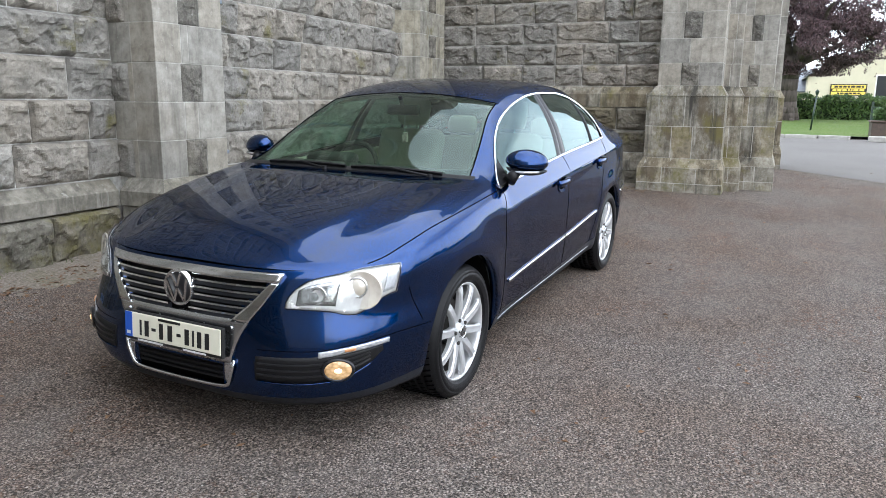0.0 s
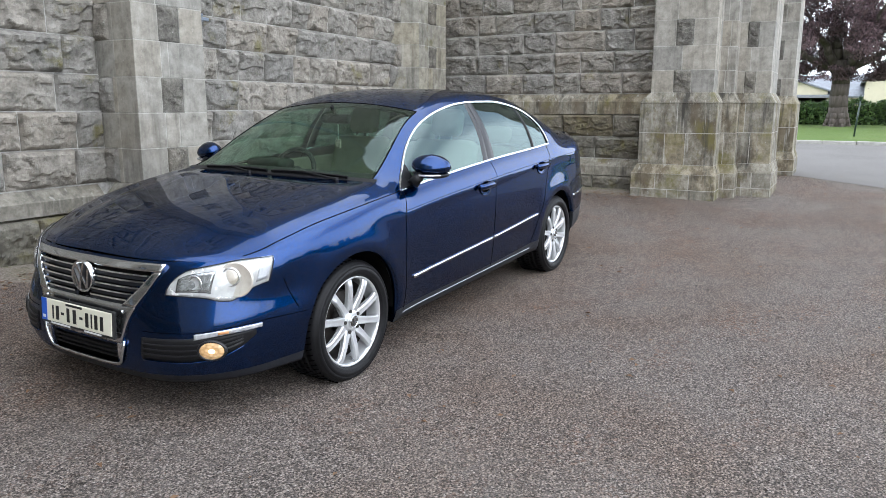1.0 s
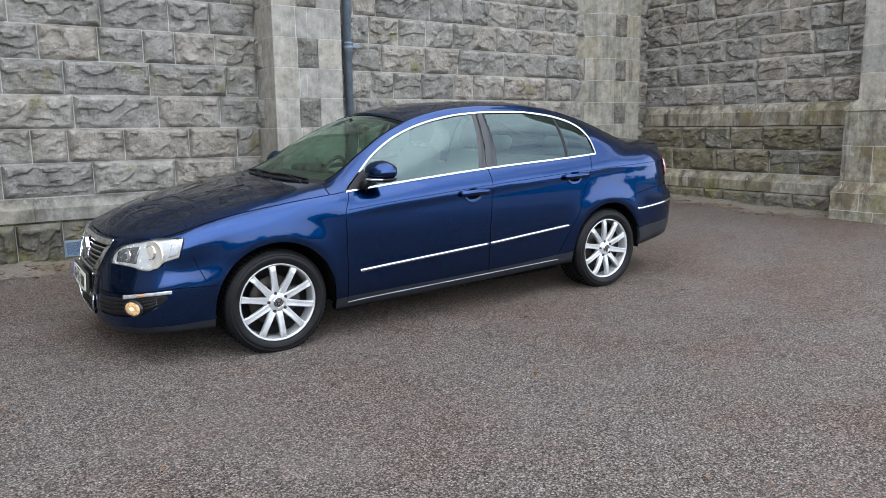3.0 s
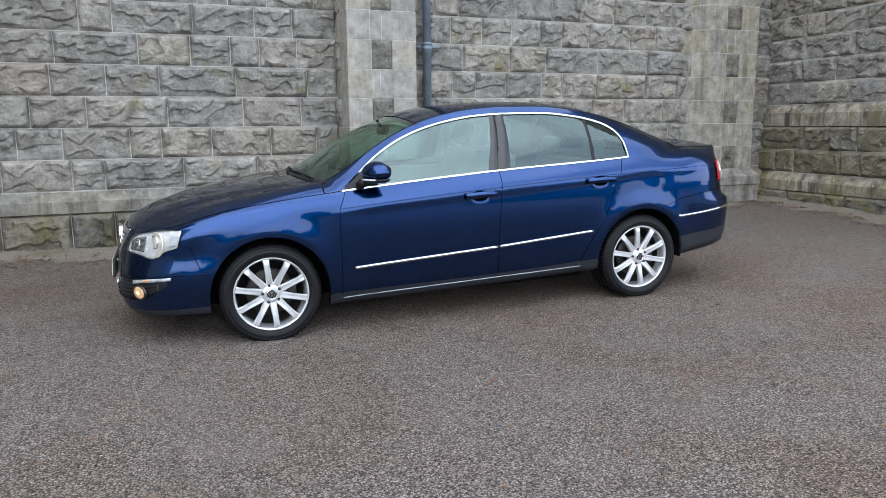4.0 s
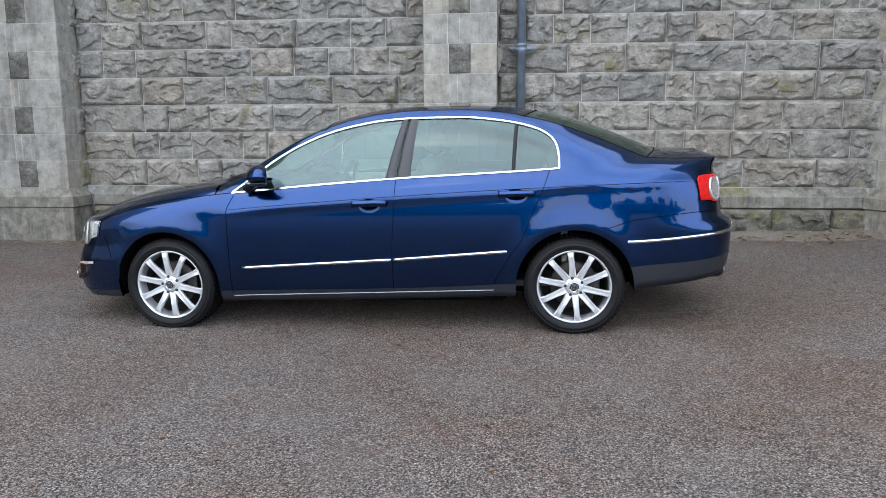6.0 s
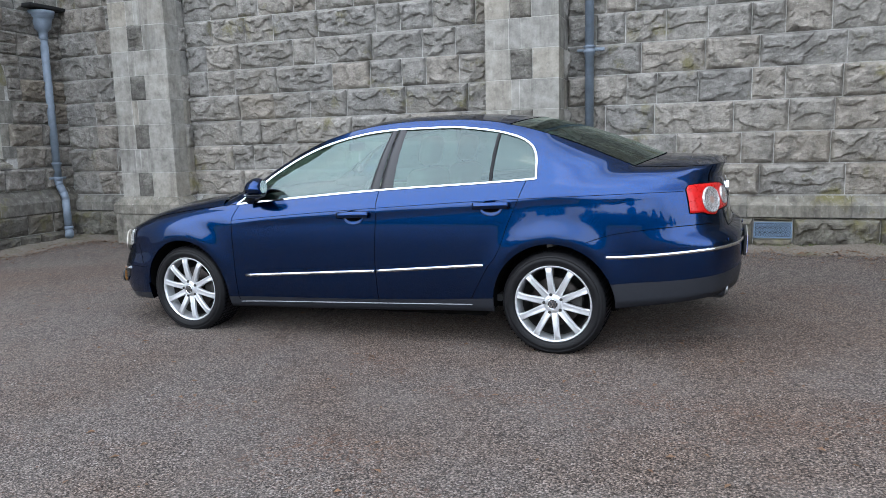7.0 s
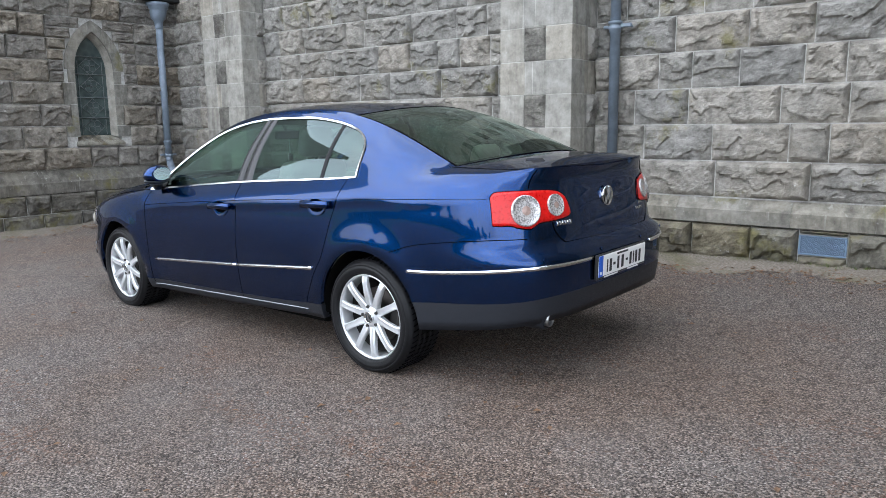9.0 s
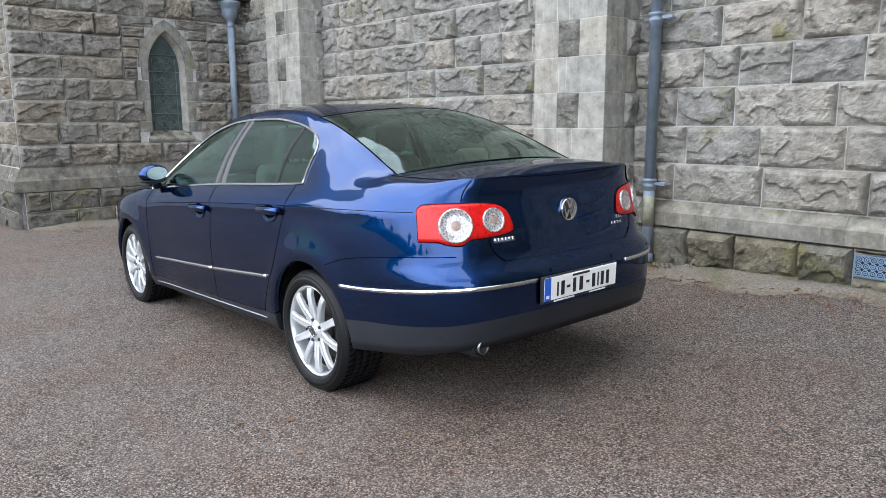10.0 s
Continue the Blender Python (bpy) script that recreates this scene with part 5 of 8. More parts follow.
# bright trim
loop = [(x, top_z(x)) for x in np.linspace(DLO0, DLO1 - 0.01, 50)]
loop += [(x, dlo_z(x)) for x in (1.2618, 1.2605, 1.258, 1.255, 1.247, 1.235, 1.215, 1.19)]
loop += [(x, dlo_z(x)) for x in np.linspace(1.16, DLO0 + 0.01, 70)]
for s in (1, -1):
    pts = [side_pt(x, z, 0.002) for x, z in loop]
    part("window_trim", sweep("window_trim", [(p.x, p.y * s, p.z) for p in pts], [(0, -s, 0.18)] * len(pts), 0.0125, 0.005, CHROME, closed=True), None, car, "bright chrome window surround")


def col_front(y, z):
    """Column of the nose at a distance y from the centre."""
    k = min(abs(y) / half_w(z), 0.9999)
    n = nose_n(z)
    return XF - (XF - XF0) * (1 - k ** n) ** (1 / n)


def col_rear(y, z):
    k = min(abs(y) / half_w(z), 0.9999)
    return XR + (XR0 - XR) * (1 - k ** NR) ** (1 / NR)


def hull_bar(name, pts, w, h, material, label, parent=None, off=0.0, sides=(1, -1), round_=True):
    for s in sides:
        ps = [hull_off(x, z, off) for x, z in pts]
        ns = [hull_n(x, z) for x, z in pts]
        part(name, sweep(name, [(p.x, p.y * s, p.z) for p in ps], [(n.x, n.y * s, n.z) for n in ns], w, h, material, round_=round_), None, parent or car, label)


def line2(p, q, n=24):
    return [(p[0] + (q[0] - p[0]) * k / n, p[1] + (q[1] - p[1]) * k / n) for k in range(n + 1)]


hull_bar("door_strip", line2((-0.82, 0.438), (0.188, 0.492)), 0.021, 0.011, CHROME, "chrome rubbing strip")
hull_bar("door_strip", line2((0.203, 0.493), (0.935, 0.546)), 0.021, 0.011, CHROME, "chrome rubbing strip")
rb = [(x, 0.606 + 0.042 * step(1.7, 2.3, x)) for x in [*np.linspace(1.675, 2.15, 34), *[col_rear(y, 0.64) for y in np.linspace(0.71, 0.318, 26)]]]
hull_bar("bumper_strip", rb, 0.020, 0.010, CHROME, "chrome bumper strip")

# shut lines, and the body crease's shade drawn as a dark line
W_SEAM = 0.0042


def dark_line(pts, sides=(1, -1), w=W_SEAM):
    hull_bar("shut_line", pts, w, 0.0012, SEAM, "", sides=sides, round_=False)


dark_line([(seam_fd(z), z) for z in np.linspace(0.26, 0.935, 30)])
dark_line([(seam_b(z), z) for z in np.linspace(0.27, 1.005, 30)])
dark_line([(seam_rd(z), z) for z in np.linspace(0.33, 1.05, 34)])
dark_line([(x, bump_r(x)) for x in np.linspace(1.56, 2.21, 34)])
dark_line(line2((-1.76, 0.50), (-1.82, 0.645), 12))
# no joint: the shade under the body crease, painted as a black ribbon
dark_line([(x, crease_z(x) - 0.004) for x in np.linspace(-0.9, 2.09, 82)], w=0.0026)
for s in (1, -1):
    pts = [p + Vector((0, 0, 0.001)) for p in [q for q in hood_side if q.x > -1.96] + [hull(x, top_z(x)) for x in (-0.94, -0.91, -0.885)]]
    part("shut_line", sweep("shut_line", [(p.x, p.y * s, p.z) for p in pts], [(0, -0.5 * s, 0.8)] * len(pts), 0.0045, 0.0012, SEAM), None, car)
    pts = [p + Vector((0, 0, 0.001)) for p in tr_side]
    part("shut_line", sweep("shut_line", [(p.x, p.y * s, p.z) for p in pts], [(0, -0.3 * s, 0.9)] * len(pts), 0.0042, 0.0012, SEAM), None, car)


def nose(y, z, d=0.0):
    p = hull_off(col_front(y, z), z, d)
    return Vector((p.x, abs(p.y) * (1 if y > 0 else -1) if abs(y) > 1e-6 else 0.0, p.z))


def tail(y, z, d=0.0):
    p = hull_off(col_rear(y, z), z, d)
    return Vector((p.x, abs(p.y) * (1 if y > 0 else -1) if abs(y) > 1e-6 else 0.0, p.z))


def slab(name, rows_top, rows_in, material, parent, label=""):
    """A sheet with turned edges: the outer rows, and the same rows further in."""
    n, m = len(rows_top[0]), len(rows_top)
    vs = [p for r in rows_top for p in r] + [p for r in rows_in for p in r]
    fs = [(i * n + j, i * n + j + 1, (i + 1) * n + j + 1, (i + 1) * n + j) for i in range(m - 1) for j in range(n - 1)]
    o = n * m
    rim = [j for j in range(n)] + [i * n + n - 1 for i in range(1, m)] + [(m - 1) * n + j for j in range(n - 2, -1, -1)] + [i * n for i in range(m - 2, 0, -1)]
    fs += [(rim[k], o + rim[k], o + rim[(k + 1) % len(rim)], rim[(k + 1) % len(rim)]) for k in range(len(rim))]
    bm = bmesh.new()
    bm.from_mesh(raw(name, vs, fs, material))
    bmesh.ops.recalc_face_normals(bm, faces=bm.faces)
    me = mesh_from(bm, name, material, True)
    me.polygons.foreach_set("use_smooth", [k < (m - 1) * (n - 1) for k in range(len(me.polygons))])
    return part(name, me, None, parent, label)


def nose_patch(name, ylo, yhi, z0, z1, out, inn, material, parent, label="", ny=24, nz=8, at=None):
    """A raised panel on the nose between two side lines that follow the height."""
    at = at or nose
    f = [[at(ylo(z) + (yhi(z) - ylo(z)) * i / ny, z, out) for i in range(ny + 1)] for z in np.linspace(z0, z1, nz + 1)]
    b = [[at(ylo(z) + (yhi(z) - ylo(z)) * i / ny, z, inn) for i in range(ny + 1)] for z in np.linspace(z0, z1, nz + 1)]
    return slab(name, f, b, material, parent, label)


# grille
grille = part("grille", raw("grille", *(lambda r: ([p for q in r for p in q], [(i * 25 + j, i * 25 + j + 1, (i + 1) * 25 + j + 1, (i + 1) * 25 + j) for i in range(6) for j in range(24)]))([[nose(-0.44 + 0.88 * i / 24, z, -0.045) for i in range(25)] for z in np.linspace(0.53, 0.70, 7)]), BLACK), None, car, "black grille with bright slats")
part("lower_grille", raw("lower_grille", *(lambda r: ([p for q in r for p in q], [(i * 25 + j, i * 25 + j + 1, (i + 1) * 25 + j + 1, (i + 1) * 25 + j) for i in range(4) for j in range(24)]))([[nose(-0.26 + 0.52 * i / 24, z, -0.04) for i in range(25)] for z in np.linspace(0.262, 0.375, 5)]), BLACK), None, car, "black lower air intake")
for s in (-1, 1):
    nose_patch("grille_surround", lambda z: s * grille_in(z), lambda z: s * grille_out(z), 0.535, 0.692, 0.014, -0.03, CHROME, grille, "chrome grille surround", 6, 12)
    nose_patch("grille_surround", lambda z: s * 0.246, lambda z: s * (0.282 - 0.02 * (0.372 - z) / 0.08), 0.292, 0.372, 0.008, -0.03, SATIN, grille, "", 5, 8)
nose_patch("grille_surround", lambda z: -grille_out(z), lambda z: grille_out(z), 0.690, 0.722, 0.016, -0.03, CHROME, grille, "chrome grille surround", 40, 4)
nose_patch("grille_surround", lambda z: -grille_out(z), lambda z: grille_out(z), 0.370, 0.545, 0.010, -0.02, SATIN, grille, "dulled chrome grille panel", 40, 10)
u_pts = [(-0.292, 0.385), (-0.284, 0.345), (-0.272, 0.312)] + [(-0.225 - 0.042 * math.sin(a), 0.306 - 0.038 * math.cos(a) * 1.0) for a in np.linspace(1.35, 0.0, 7)]
u_pts += [(y, 0.266 - 0.004 * (1 - (y / 0.22) ** 2)) for y in np.linspace(-0.20, 0.20, 17)] + [(-y, z) for y, z in u_pts[::-1]]
part("lower_rim", sweep("lower_rim", [nose(y, z, 0.006) for y, z in u_pts], [(-1, 0, 0)] * len(u_pts), 0.015, 0.010, CHROME, round_=True), None, grille, "bright rim of the lower air intake")
for z in (0.562, 0.590, 0.618, 0.646, 0.673):
    w = grille_in(z) + 0.004
    for s in (-1, 1):
        f = [nose(s * (0.055 + (w - 0.055) * i / 16), z, 0.004) for i in range(17)]
        part("slat", sweep("slat", f, [(-1, s * 0.15, 0.25)] * 17, 0.009, 0.006, CHROME), None, grille, "bright slat")
        f = [nose(s * (0.055 + (w - 0.055) * i / 16), z - 0.008, -0.008) for i in range(17)]
        part("slat", sweep("slat", f, [(-1, 0, 0)] * 17, 0.020, 0.010, CLAD), None, grille)
for z in (0.296, 0.318, 0.340):
    part("slat", sweep("slat", [nose(-0.23 + 0.46 * i / 20, z, -0.008) for i in range(21)], [(-1, 0, 0)] * 21, 0.010, 0.006, BLACK), None, grille)
for y in (-0.275, 0.275):
    p = nose(y, 0.51, 0.012)
    part("sensor", rod_bm(p, p + Vector((-0.006, 0, 0)), 0.010, 0.008, 14), SATIN, grille, "parking sensor button")


def emblem(at, r, parent, face):
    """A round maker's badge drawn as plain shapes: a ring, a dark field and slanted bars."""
    e = part("badge", raw("badge", *lathe([(0.0, -0.004), (r * 0.86, -0.006), (r * 0.9, -0.010), (r * 0.97, -0.011), (r, -0.007), (r, 0.012)], 40), CHROME, True), None, parent, "round chrome badge", at=at)
    part("field", raw("field", *lathe([(0.0, -0.0075), (r * 0.82, -0.0075), (r * 0.84, 0.0)], 32), face, True), None, e)
    for x0, z0, x1, z1 in ((-0.36, 0.80, -0.02, 0.10), (0.36, 0.80, 0.02, 0.10), (-0.74, 0.48, -0.36, -0.74), (0.74, 0.48, 0.36, -0.74), (-0.36, -0.74, -0.02, -0.04), (0.36, -0.74, 0.02, -0.04)):
        d, c = Vector((x1 - x0, z1 - z0)), ((x0 + x1) / 2 * r, (z0 + z1) / 2 * r)
        at_b = pose(c[0], -0.009, c[1], 0, math.degrees(math.atan2(d.x, d.y)), 0)
        part("bar", box_bm((-0.075 * r, -0.002, -d.length * r / 2), (0.075 * r, 0.002, d.length * r / 2)), CHROME, e, at=at_b)
    return e


nz = nose(0.0, 0.632, 0.012)
emblem(Matrix.Translation(nz) @ pose(0, 0, 0, 0, -6, -90), 0.075, car, GLOSSBLACK)


def number_plate(name, at, plate_mat, label):
    """A plate in a black holder: blue band, and bars where characters stand. Local: x across, -y out, z up."""
    pl = part(name, box_bm((-0.268, -0.006, -0.064), (0.268, 0.012, 0.062), 0.005), INK, car, label, at=at)
    part("plate", box_bm((-0.258, -0.010, -0.050), (0.258, -0.005, 0.056), 0.003), plate_mat, pl)
    part("band", box_bm((-0.2575, -0.0115, -0.0495), (-0.218, -0.009, 0.0555)), EUBLUE, pl, "blue band")
    part("bar", box_bm((-0.248, -0.0122, -0.038), (-0.228, -0.011, -0.024)), WHITEPRINT, pl)
    for x0, x1 in ((-0.176, -0.164), (-0.148, -0.124), (-0.066, -0.044), (-0.020, 0.006), (0.072, 0.096), (0.112, 0.123), (0.138, 0.161), (0.178, 0.201)):
        part("bar", box_bm((x0, -0.0115, -0.036), (x1, -0.0096, 0.030), 0.001), INK, pl, "dark character bar")
    for x0, x1 in ((-0.108, -0.086), (0.030, 0.052)):
        part("bar", box_bm((x0, -0.0115, -0.008), (x1, -0.0096, 0.004)), INK, pl)
    part("bar", box_bm((-0.07, -0.0115, 0.040), (0.05, -0.0096, 0.050)), INK, pl)
    for x0, x1 in ((-0.19, -0.05), (0.06, 0.18)):
        part("bar", box_bm((x0, -0.0085, -0.061), (x1, -0.0055, -0.054)), WHITEPRINT, pl, "pale dealer lettering bar")
    return pl


number_plate("front_plate", pose(-2.292, 0.0, 0.456, -4, 0, -90), PLATE_FRONT, "cream number plate in a black holder")
number_plate("rear_plate", pose(2.418, -0.042, 0.598, 3, 0, 90), PLATE, "white number plate in a black holder")

# headlamps
BOWL = plain("warm_reflector_bowl", (0.80, 0.745, 0.655), 0.22, 0.45, coat=0.5, vary=0.12, scale=30)
WARMLENS = plain("warm_projector_lens", (0.78, 0.70, 0.58), 0.12, 0.3, coat=1.0, vary=0.15, scale=80)
LAMPDARK = plain("shaded_lamp_mirror", (0.46, 0.47, 0.47), 0.15, 0.85, vary=0.5, scale=45)
HL0, HL1 = col_front(0.478, 0.61), -1.896
hl_top = curve1((0.0, 0.06, 0.16, 0.32, 0.6, 1.0), (0.622, 0.668, 0.704, 0.722, 0.739, 0.748))
hl_bot = curve1((0.0, 0.2, 0.36, 0.46, 0.57, 0.68, 0.82, 1.0), (0.600, 0.594, 0.586, 0.574, 0.570, 0.588, 0.622, 0.642))


def hl(t, k, d, s):
    x = HL0 + (HL1 + 0.030 * k - HL0) * t ** 1.25
    z = hl_bot(t) + (hl_top(t) - hl_bot(t)) * k
    p = hull_off(x, z, d)
    return Vector((p.x, p.y * s, p.z))


def headlamp(s):
    grid = lambda d: [[hl(i / 30, j / 10, d, s) for i in range(31)] for j in range(11)]
    h = slab("headlamp", grid(0.002), grid(-0.01), LAMPGREY, car, "clear-lensed projector headlamp")
    c = slab("lens", grid(0.013), grid(0.0), LENS, h, "clear plastic lens")
    c.visible_shadow = False
    edge = [hl(i / 30, 1, 0.004, s) for i in range(31)] + [hl(1, 1 - j / 8, 0.004, s) for j in range(1, 9)] + [hl(1 - i / 30, 0, 0.004, s) for i in range(1, 31)] + [hl(0, j / 8, 0.004, s) for j in range(1, 8)]
    ns = [(-0.8, -0.6 * s, 0)] * len(edge)
    part("gasket", sweep("gasket", edge, ns, 0.0035, 0.003, BLACK, closed=True), None, h)
    for t, k, r1, r2, lens in ((0.60, 0.53, 0.076, 0.038, True), (0.235, 0.46, 0.034, 0.024, False)):
        p = hl(t, k, 0.003, s)
        x = HL0 + (HL1 - HL0) * t ** 1.25
        n = hull_n(x, p.z)
        n = Vector((n.x, n.y * s, n.z)).lerp(Vector((-1, 0, 0)), 0.4).normalized()
        m = Matrix.Translation(p) @ n.to_track_quat("-Y", "Z").to_matrix().to_4x4()
        b = part("bowl", raw("bowl", *lathe([(0.0, 0.002), (r2 * 0.8, 0.001), (r2, 0.0), (r1 * 0.93, -0.003), (r1, -0.005), (r1 * 1.04, 0.002)], 40), BOWL if lens else LAMPWHITE, True), None, h, "bright reflector bowl", at=m)
        if lens:
            at_p = pose(0.020 * -s, 0, 0.012)
            part("projector", raw("projector", *lathe([(0.0, -0.010), (r2 * 0.35, -0.0095), (r2 * 0.7, -0.007), (r2 * 0.9, -0.003), (r2 * 0.95, 0.002)], 32), WARMLENS, True), None, b, "domed projector lens", at=at_p)
            part("rim", raw("rim", *lathe([(r2 * 0.9, -0.004), (r2 * 0.98, -0.0085), (r2 * 1.08, -0.0075), (r2 * 1.12, 0.0)], 32), LAMPWHITE, True), None, b, at=at_p)
        else:
            part("reflector", raw("reflector", *lathe([(0.0, 0.0), (r2 * 0.5, 0.0), (r2, -0.004)], 24), LAMPGREY, True), None, b)
    inner = lambda d: [[hl(0.09 + 0.30 * i / 10, 0.16 + 0.66 * j / 6, d, s) for i in range(11)] for j in range(7)]
    slab("inner_reflector", inner(0.0035), inner(-0.002), LAMPDARK, h, "grey mirrored inner reflector")
    side = lambda d: [[hl(0.84 + 0.13 * i / 10, 0.16 + 0.68 * j / 6, d, s) for i in range(11)] for j in range(7)]
    slab("turn_signal", side(0.006), side(0.0), FLUTED, h, "fluted turn signal window")


for s in (1, -1):
    headlamp(s)

# lower intakes with fog lamps
BLADE = plain("clear_blade_plastic", (0.50, 0.51, 0.53), 0.18, 0.4, coat=1.0, vary=0.35, scale=35)
in_hi = curve1((0.37, 0.55, 0.66, 0.79), (0.412, 0.416, 0.424, 0.440))
in_lo = curve1((0.37, 0.55, 0.66, 0.75, 0.79), (0.316, 0.312, 0.322, 0.370, 0.424))
for s in (-1, 1):
    def ik(i, j, d):
        y = 0.38 + 0.405 * i / 24
        z = in_lo(y) + (in_hi(y) - in_lo(y)) * j / 6
        return nose(s * y, z, d)
    intake = slab("intake", [[ik(i, j, 0.002) for i in range(25)] for j in range(7)], [[ik(i, j, -0.01) for i in range(25)] for j in range(7)], BLACK, car, "black bumper intake")
    for q in (0.28, 0.5, 0.72):
        pts = [nose(s * (0.39 + 0.385 * i / 20), in_lo(0.39 + 0.385 * i / 20) + (in_hi(0.39 + 0.385 * i / 20) - in_lo(0.39 + 0.385 * i / 20)) * q, 0.002) for i in range(20)]
        part("slat", sweep("slat", pts, [(-1, s * 0.4, 0)] * len(pts), 0.007, 0.007, GLOSSBLACK), None, intake)
    pts = [nose(s * (0.39 + 0.385 * i / 20), in_lo(0.39 + 0.385 * i / 20) - 0.004, 0.002) for i in range(20)]
    part("trim", sweep("trim", pts, [(-1, s * 0.4, 0)] * len(pts), 0.008, 0.006, PAINT, round_=True), None, intake)
    # thin dark line drawn along the bumper fold
    fold = [nose(s * y, z, 0.0) for y, z in line2((0.385, 0.4375), (0.60, 0.441), 10) + line2((0.62, 0.442), (0.81, 0.474), 12)] + [Vector((p.x, -p.y * s, p.z)) for p in (hull(x, 0.475) for x in np.linspace(-1.93, -1.712, 10))]
    part("shut_line", sweep("shut_line", fold, [(-0.7, 0.7 * s, 0)] * len(fold), 0.0032, 0.0012, SEAM), None, car)
    p = nose(s * 0.672, 0.368, 0.014)
    n = hull_n(col_front(0.672, 0.368), 0.368)
    n = Vector((n.x, -n.y * s, n.z)).lerp(Vector((-1, 0, 0)), 0.2).normalized()
    m = Matrix.Translation(p) @ n.to_track_quat("-Y", "Z").to_matrix().to_4x4() @ Matrix.Diagonal((1.42, 1, 1.02, 1))
    fog = part("fog_lamp", raw("fog_lamp", *lathe([(0.0, -0.012), (0.018, -0.0115), (0.032, -0.009), (0.038, -0.005), (0.040, 0.004)], 32), FOGLIT, True), None, car, "lit warm fog lamp", at=m)
    part("rim", raw("rim", *lathe([(0.037, -0.005), (0.041, -0.010), (0.045, -0.006), (0.046, 0.006)], 32), GLOSSBLACK, True), None, fog)
    part("bulb", raw("bulb", *lathe([(0.0, -0.016), (0.007, -0.0155), (0.011, -0.012)], 20), HOTBULB, True), None, fog, "lit bulb")
    bl = lambda d: [[nose(s * (0.612 + 0.185 * i / 20), 0.413 + 0.034 * i / 20 + (0.024 - 0.006 * i / 20) * j / 3, d) for i in range(21)] for j in range(4)]
    blade = slab("reflector_blade", bl(0.006), bl(-0.005), BLADE, car, "slim clear reflector blade")
    am = lambda d: [[nose(s * (0.690 + 0.030 * i / 4), 0.434 + 0.004 * i / 4 + 0.011 * j / 2, d) for i in range(5)] for j in range(3)]
    slab("amber_bulb", am(0.0115), am(0.008), plain("dull_amber", (0.55, 0.25, 0.10), 0.3, vary=0.0), blade)

# tail lamps
TL0 = 2.105
tl_top = curve1((0.0, 0.1, 0.31, 0.61, 0.82, 0.94, 0.985, 1.0), (0.975, 0.988, 1.000, 0.997, 0.986, 0.958, 0.915, 0.892))
tl_bot = curve1((0.0, 0.31, 0.36, 0.47, 0.555, 0.68, 0.96, 1.0), (0.845, 0.841, 0.830, 0.822, 0.845, 0.849, 0.862, 0.874))


def y_at(t):
    return 0.735 + (0.368 - 0.735) * (t - 0.22) / 0.78


def tl(t, k, d, s):
    z = tl_bot(t) + (tl_top(t) - tl_bot(t)) * k
    x = TL0 + (col_rear(0.735, 0.93) - TL0) * t / 0.22 if t < 0.22 else col_rear(y_at(t), 0.93)
    p = hull_off(x, z, d)
    return Vector((p.x, p.y * s, p.z))


BULB = plain("smoked_bulb", (0.36, 0.25, 0.21), 0.35, 0.2, vary=0.3, scale=90)
INSERT = plain("ribbed_lamp_insert", (0.42, 0.40, 0.39), 0.28, 0.4, coat=0.6, vary=0.55, scale=130)


def tail_lamp(s):
    grid = lambda d: [[tl(i / 34, j / 10, d, s) for i in range(35)] for j in range(11)]
    h = slab("tail_lamp", grid(0.006), grid(-0.01), RED, car, "red tail lamp with two clear round inserts")
    for y, z, r in ((0.634, 0.908, 0.074), (0.470, 0.921, 0.053)):
        x = col_rear(y, z)
        p, n = hull_off(x, z, 0.006), hull_n(x, z)
        p, n = Vector((p.x, p.y * s, p.z)), Vector((n.x, n.y * s, n.z))
        m = Matrix.Translation(p) @ n.to_track_quat("-Y", "Z").to_matrix().to_4x4()
        q = part("insert", raw("insert", *lathe([(0.0, -0.007), (r * 0.5, -0.007), (r * 0.9, -0.006), (r * 0.93, -0.009), (r, -0.007), (r * 1.02, 0.004)], 40), INSERT, True), None, h, "clear round lamp insert", at=m)
        part("bulb", raw("bulb", *lathe([(0.0, -0.010), (r * 0.22, -0.009), (r * 0.32, -0.0065)], 24), BULB, True), None, q)
    edge = [tl(i / 34, 1, 0.003, s) for i in range(35)] + [tl(1, 1 - j / 6, 0.003, s) for j in range(1, 7)] + [tl(1 - i / 34, 0, 0.003, s) for i in range(1, 35)] + [tl(0, j / 6, 0.003, s) for j in range(1, 6)]
    part("gasket", sweep("gasket", edge, [(0.8, -0.6 * s, 0)] * len(edge), 0.006, 0.003, SEAM, closed=True), None, h)


for s in (1, -1):
    tail_lamp(s)
emblem(Matrix.Translation(tail(0.0, 0.925, 0.002)) @ pose(0, 0, 0, 0, 3, 90), 0.054, car, GLOSSBLACK)
for s, y0, y1, z0, z1, nb in ((-1, 0.372, 0.484, 0.822, 0.842, 6), (1, 0.365, 0.422, 0.844, 0.860, 3), (1, 0.317, 0.413, 0.817, 0.830, 4)):
    for k in range(nb):
        ya = y0 + (y1 - y0) * k / nb
        yb = ya + (y1 - y0) / nb * 0.72
        f = lambda d: [[tail(s * (ya + (yb - ya) * i / 2), z0 + (z1 - z0) * j, d) for i in range(3)] for j in range(2)]
        slab("badge_bar", f(0.004), f(-0.001), CHROME, car, "small chrome badge bar")
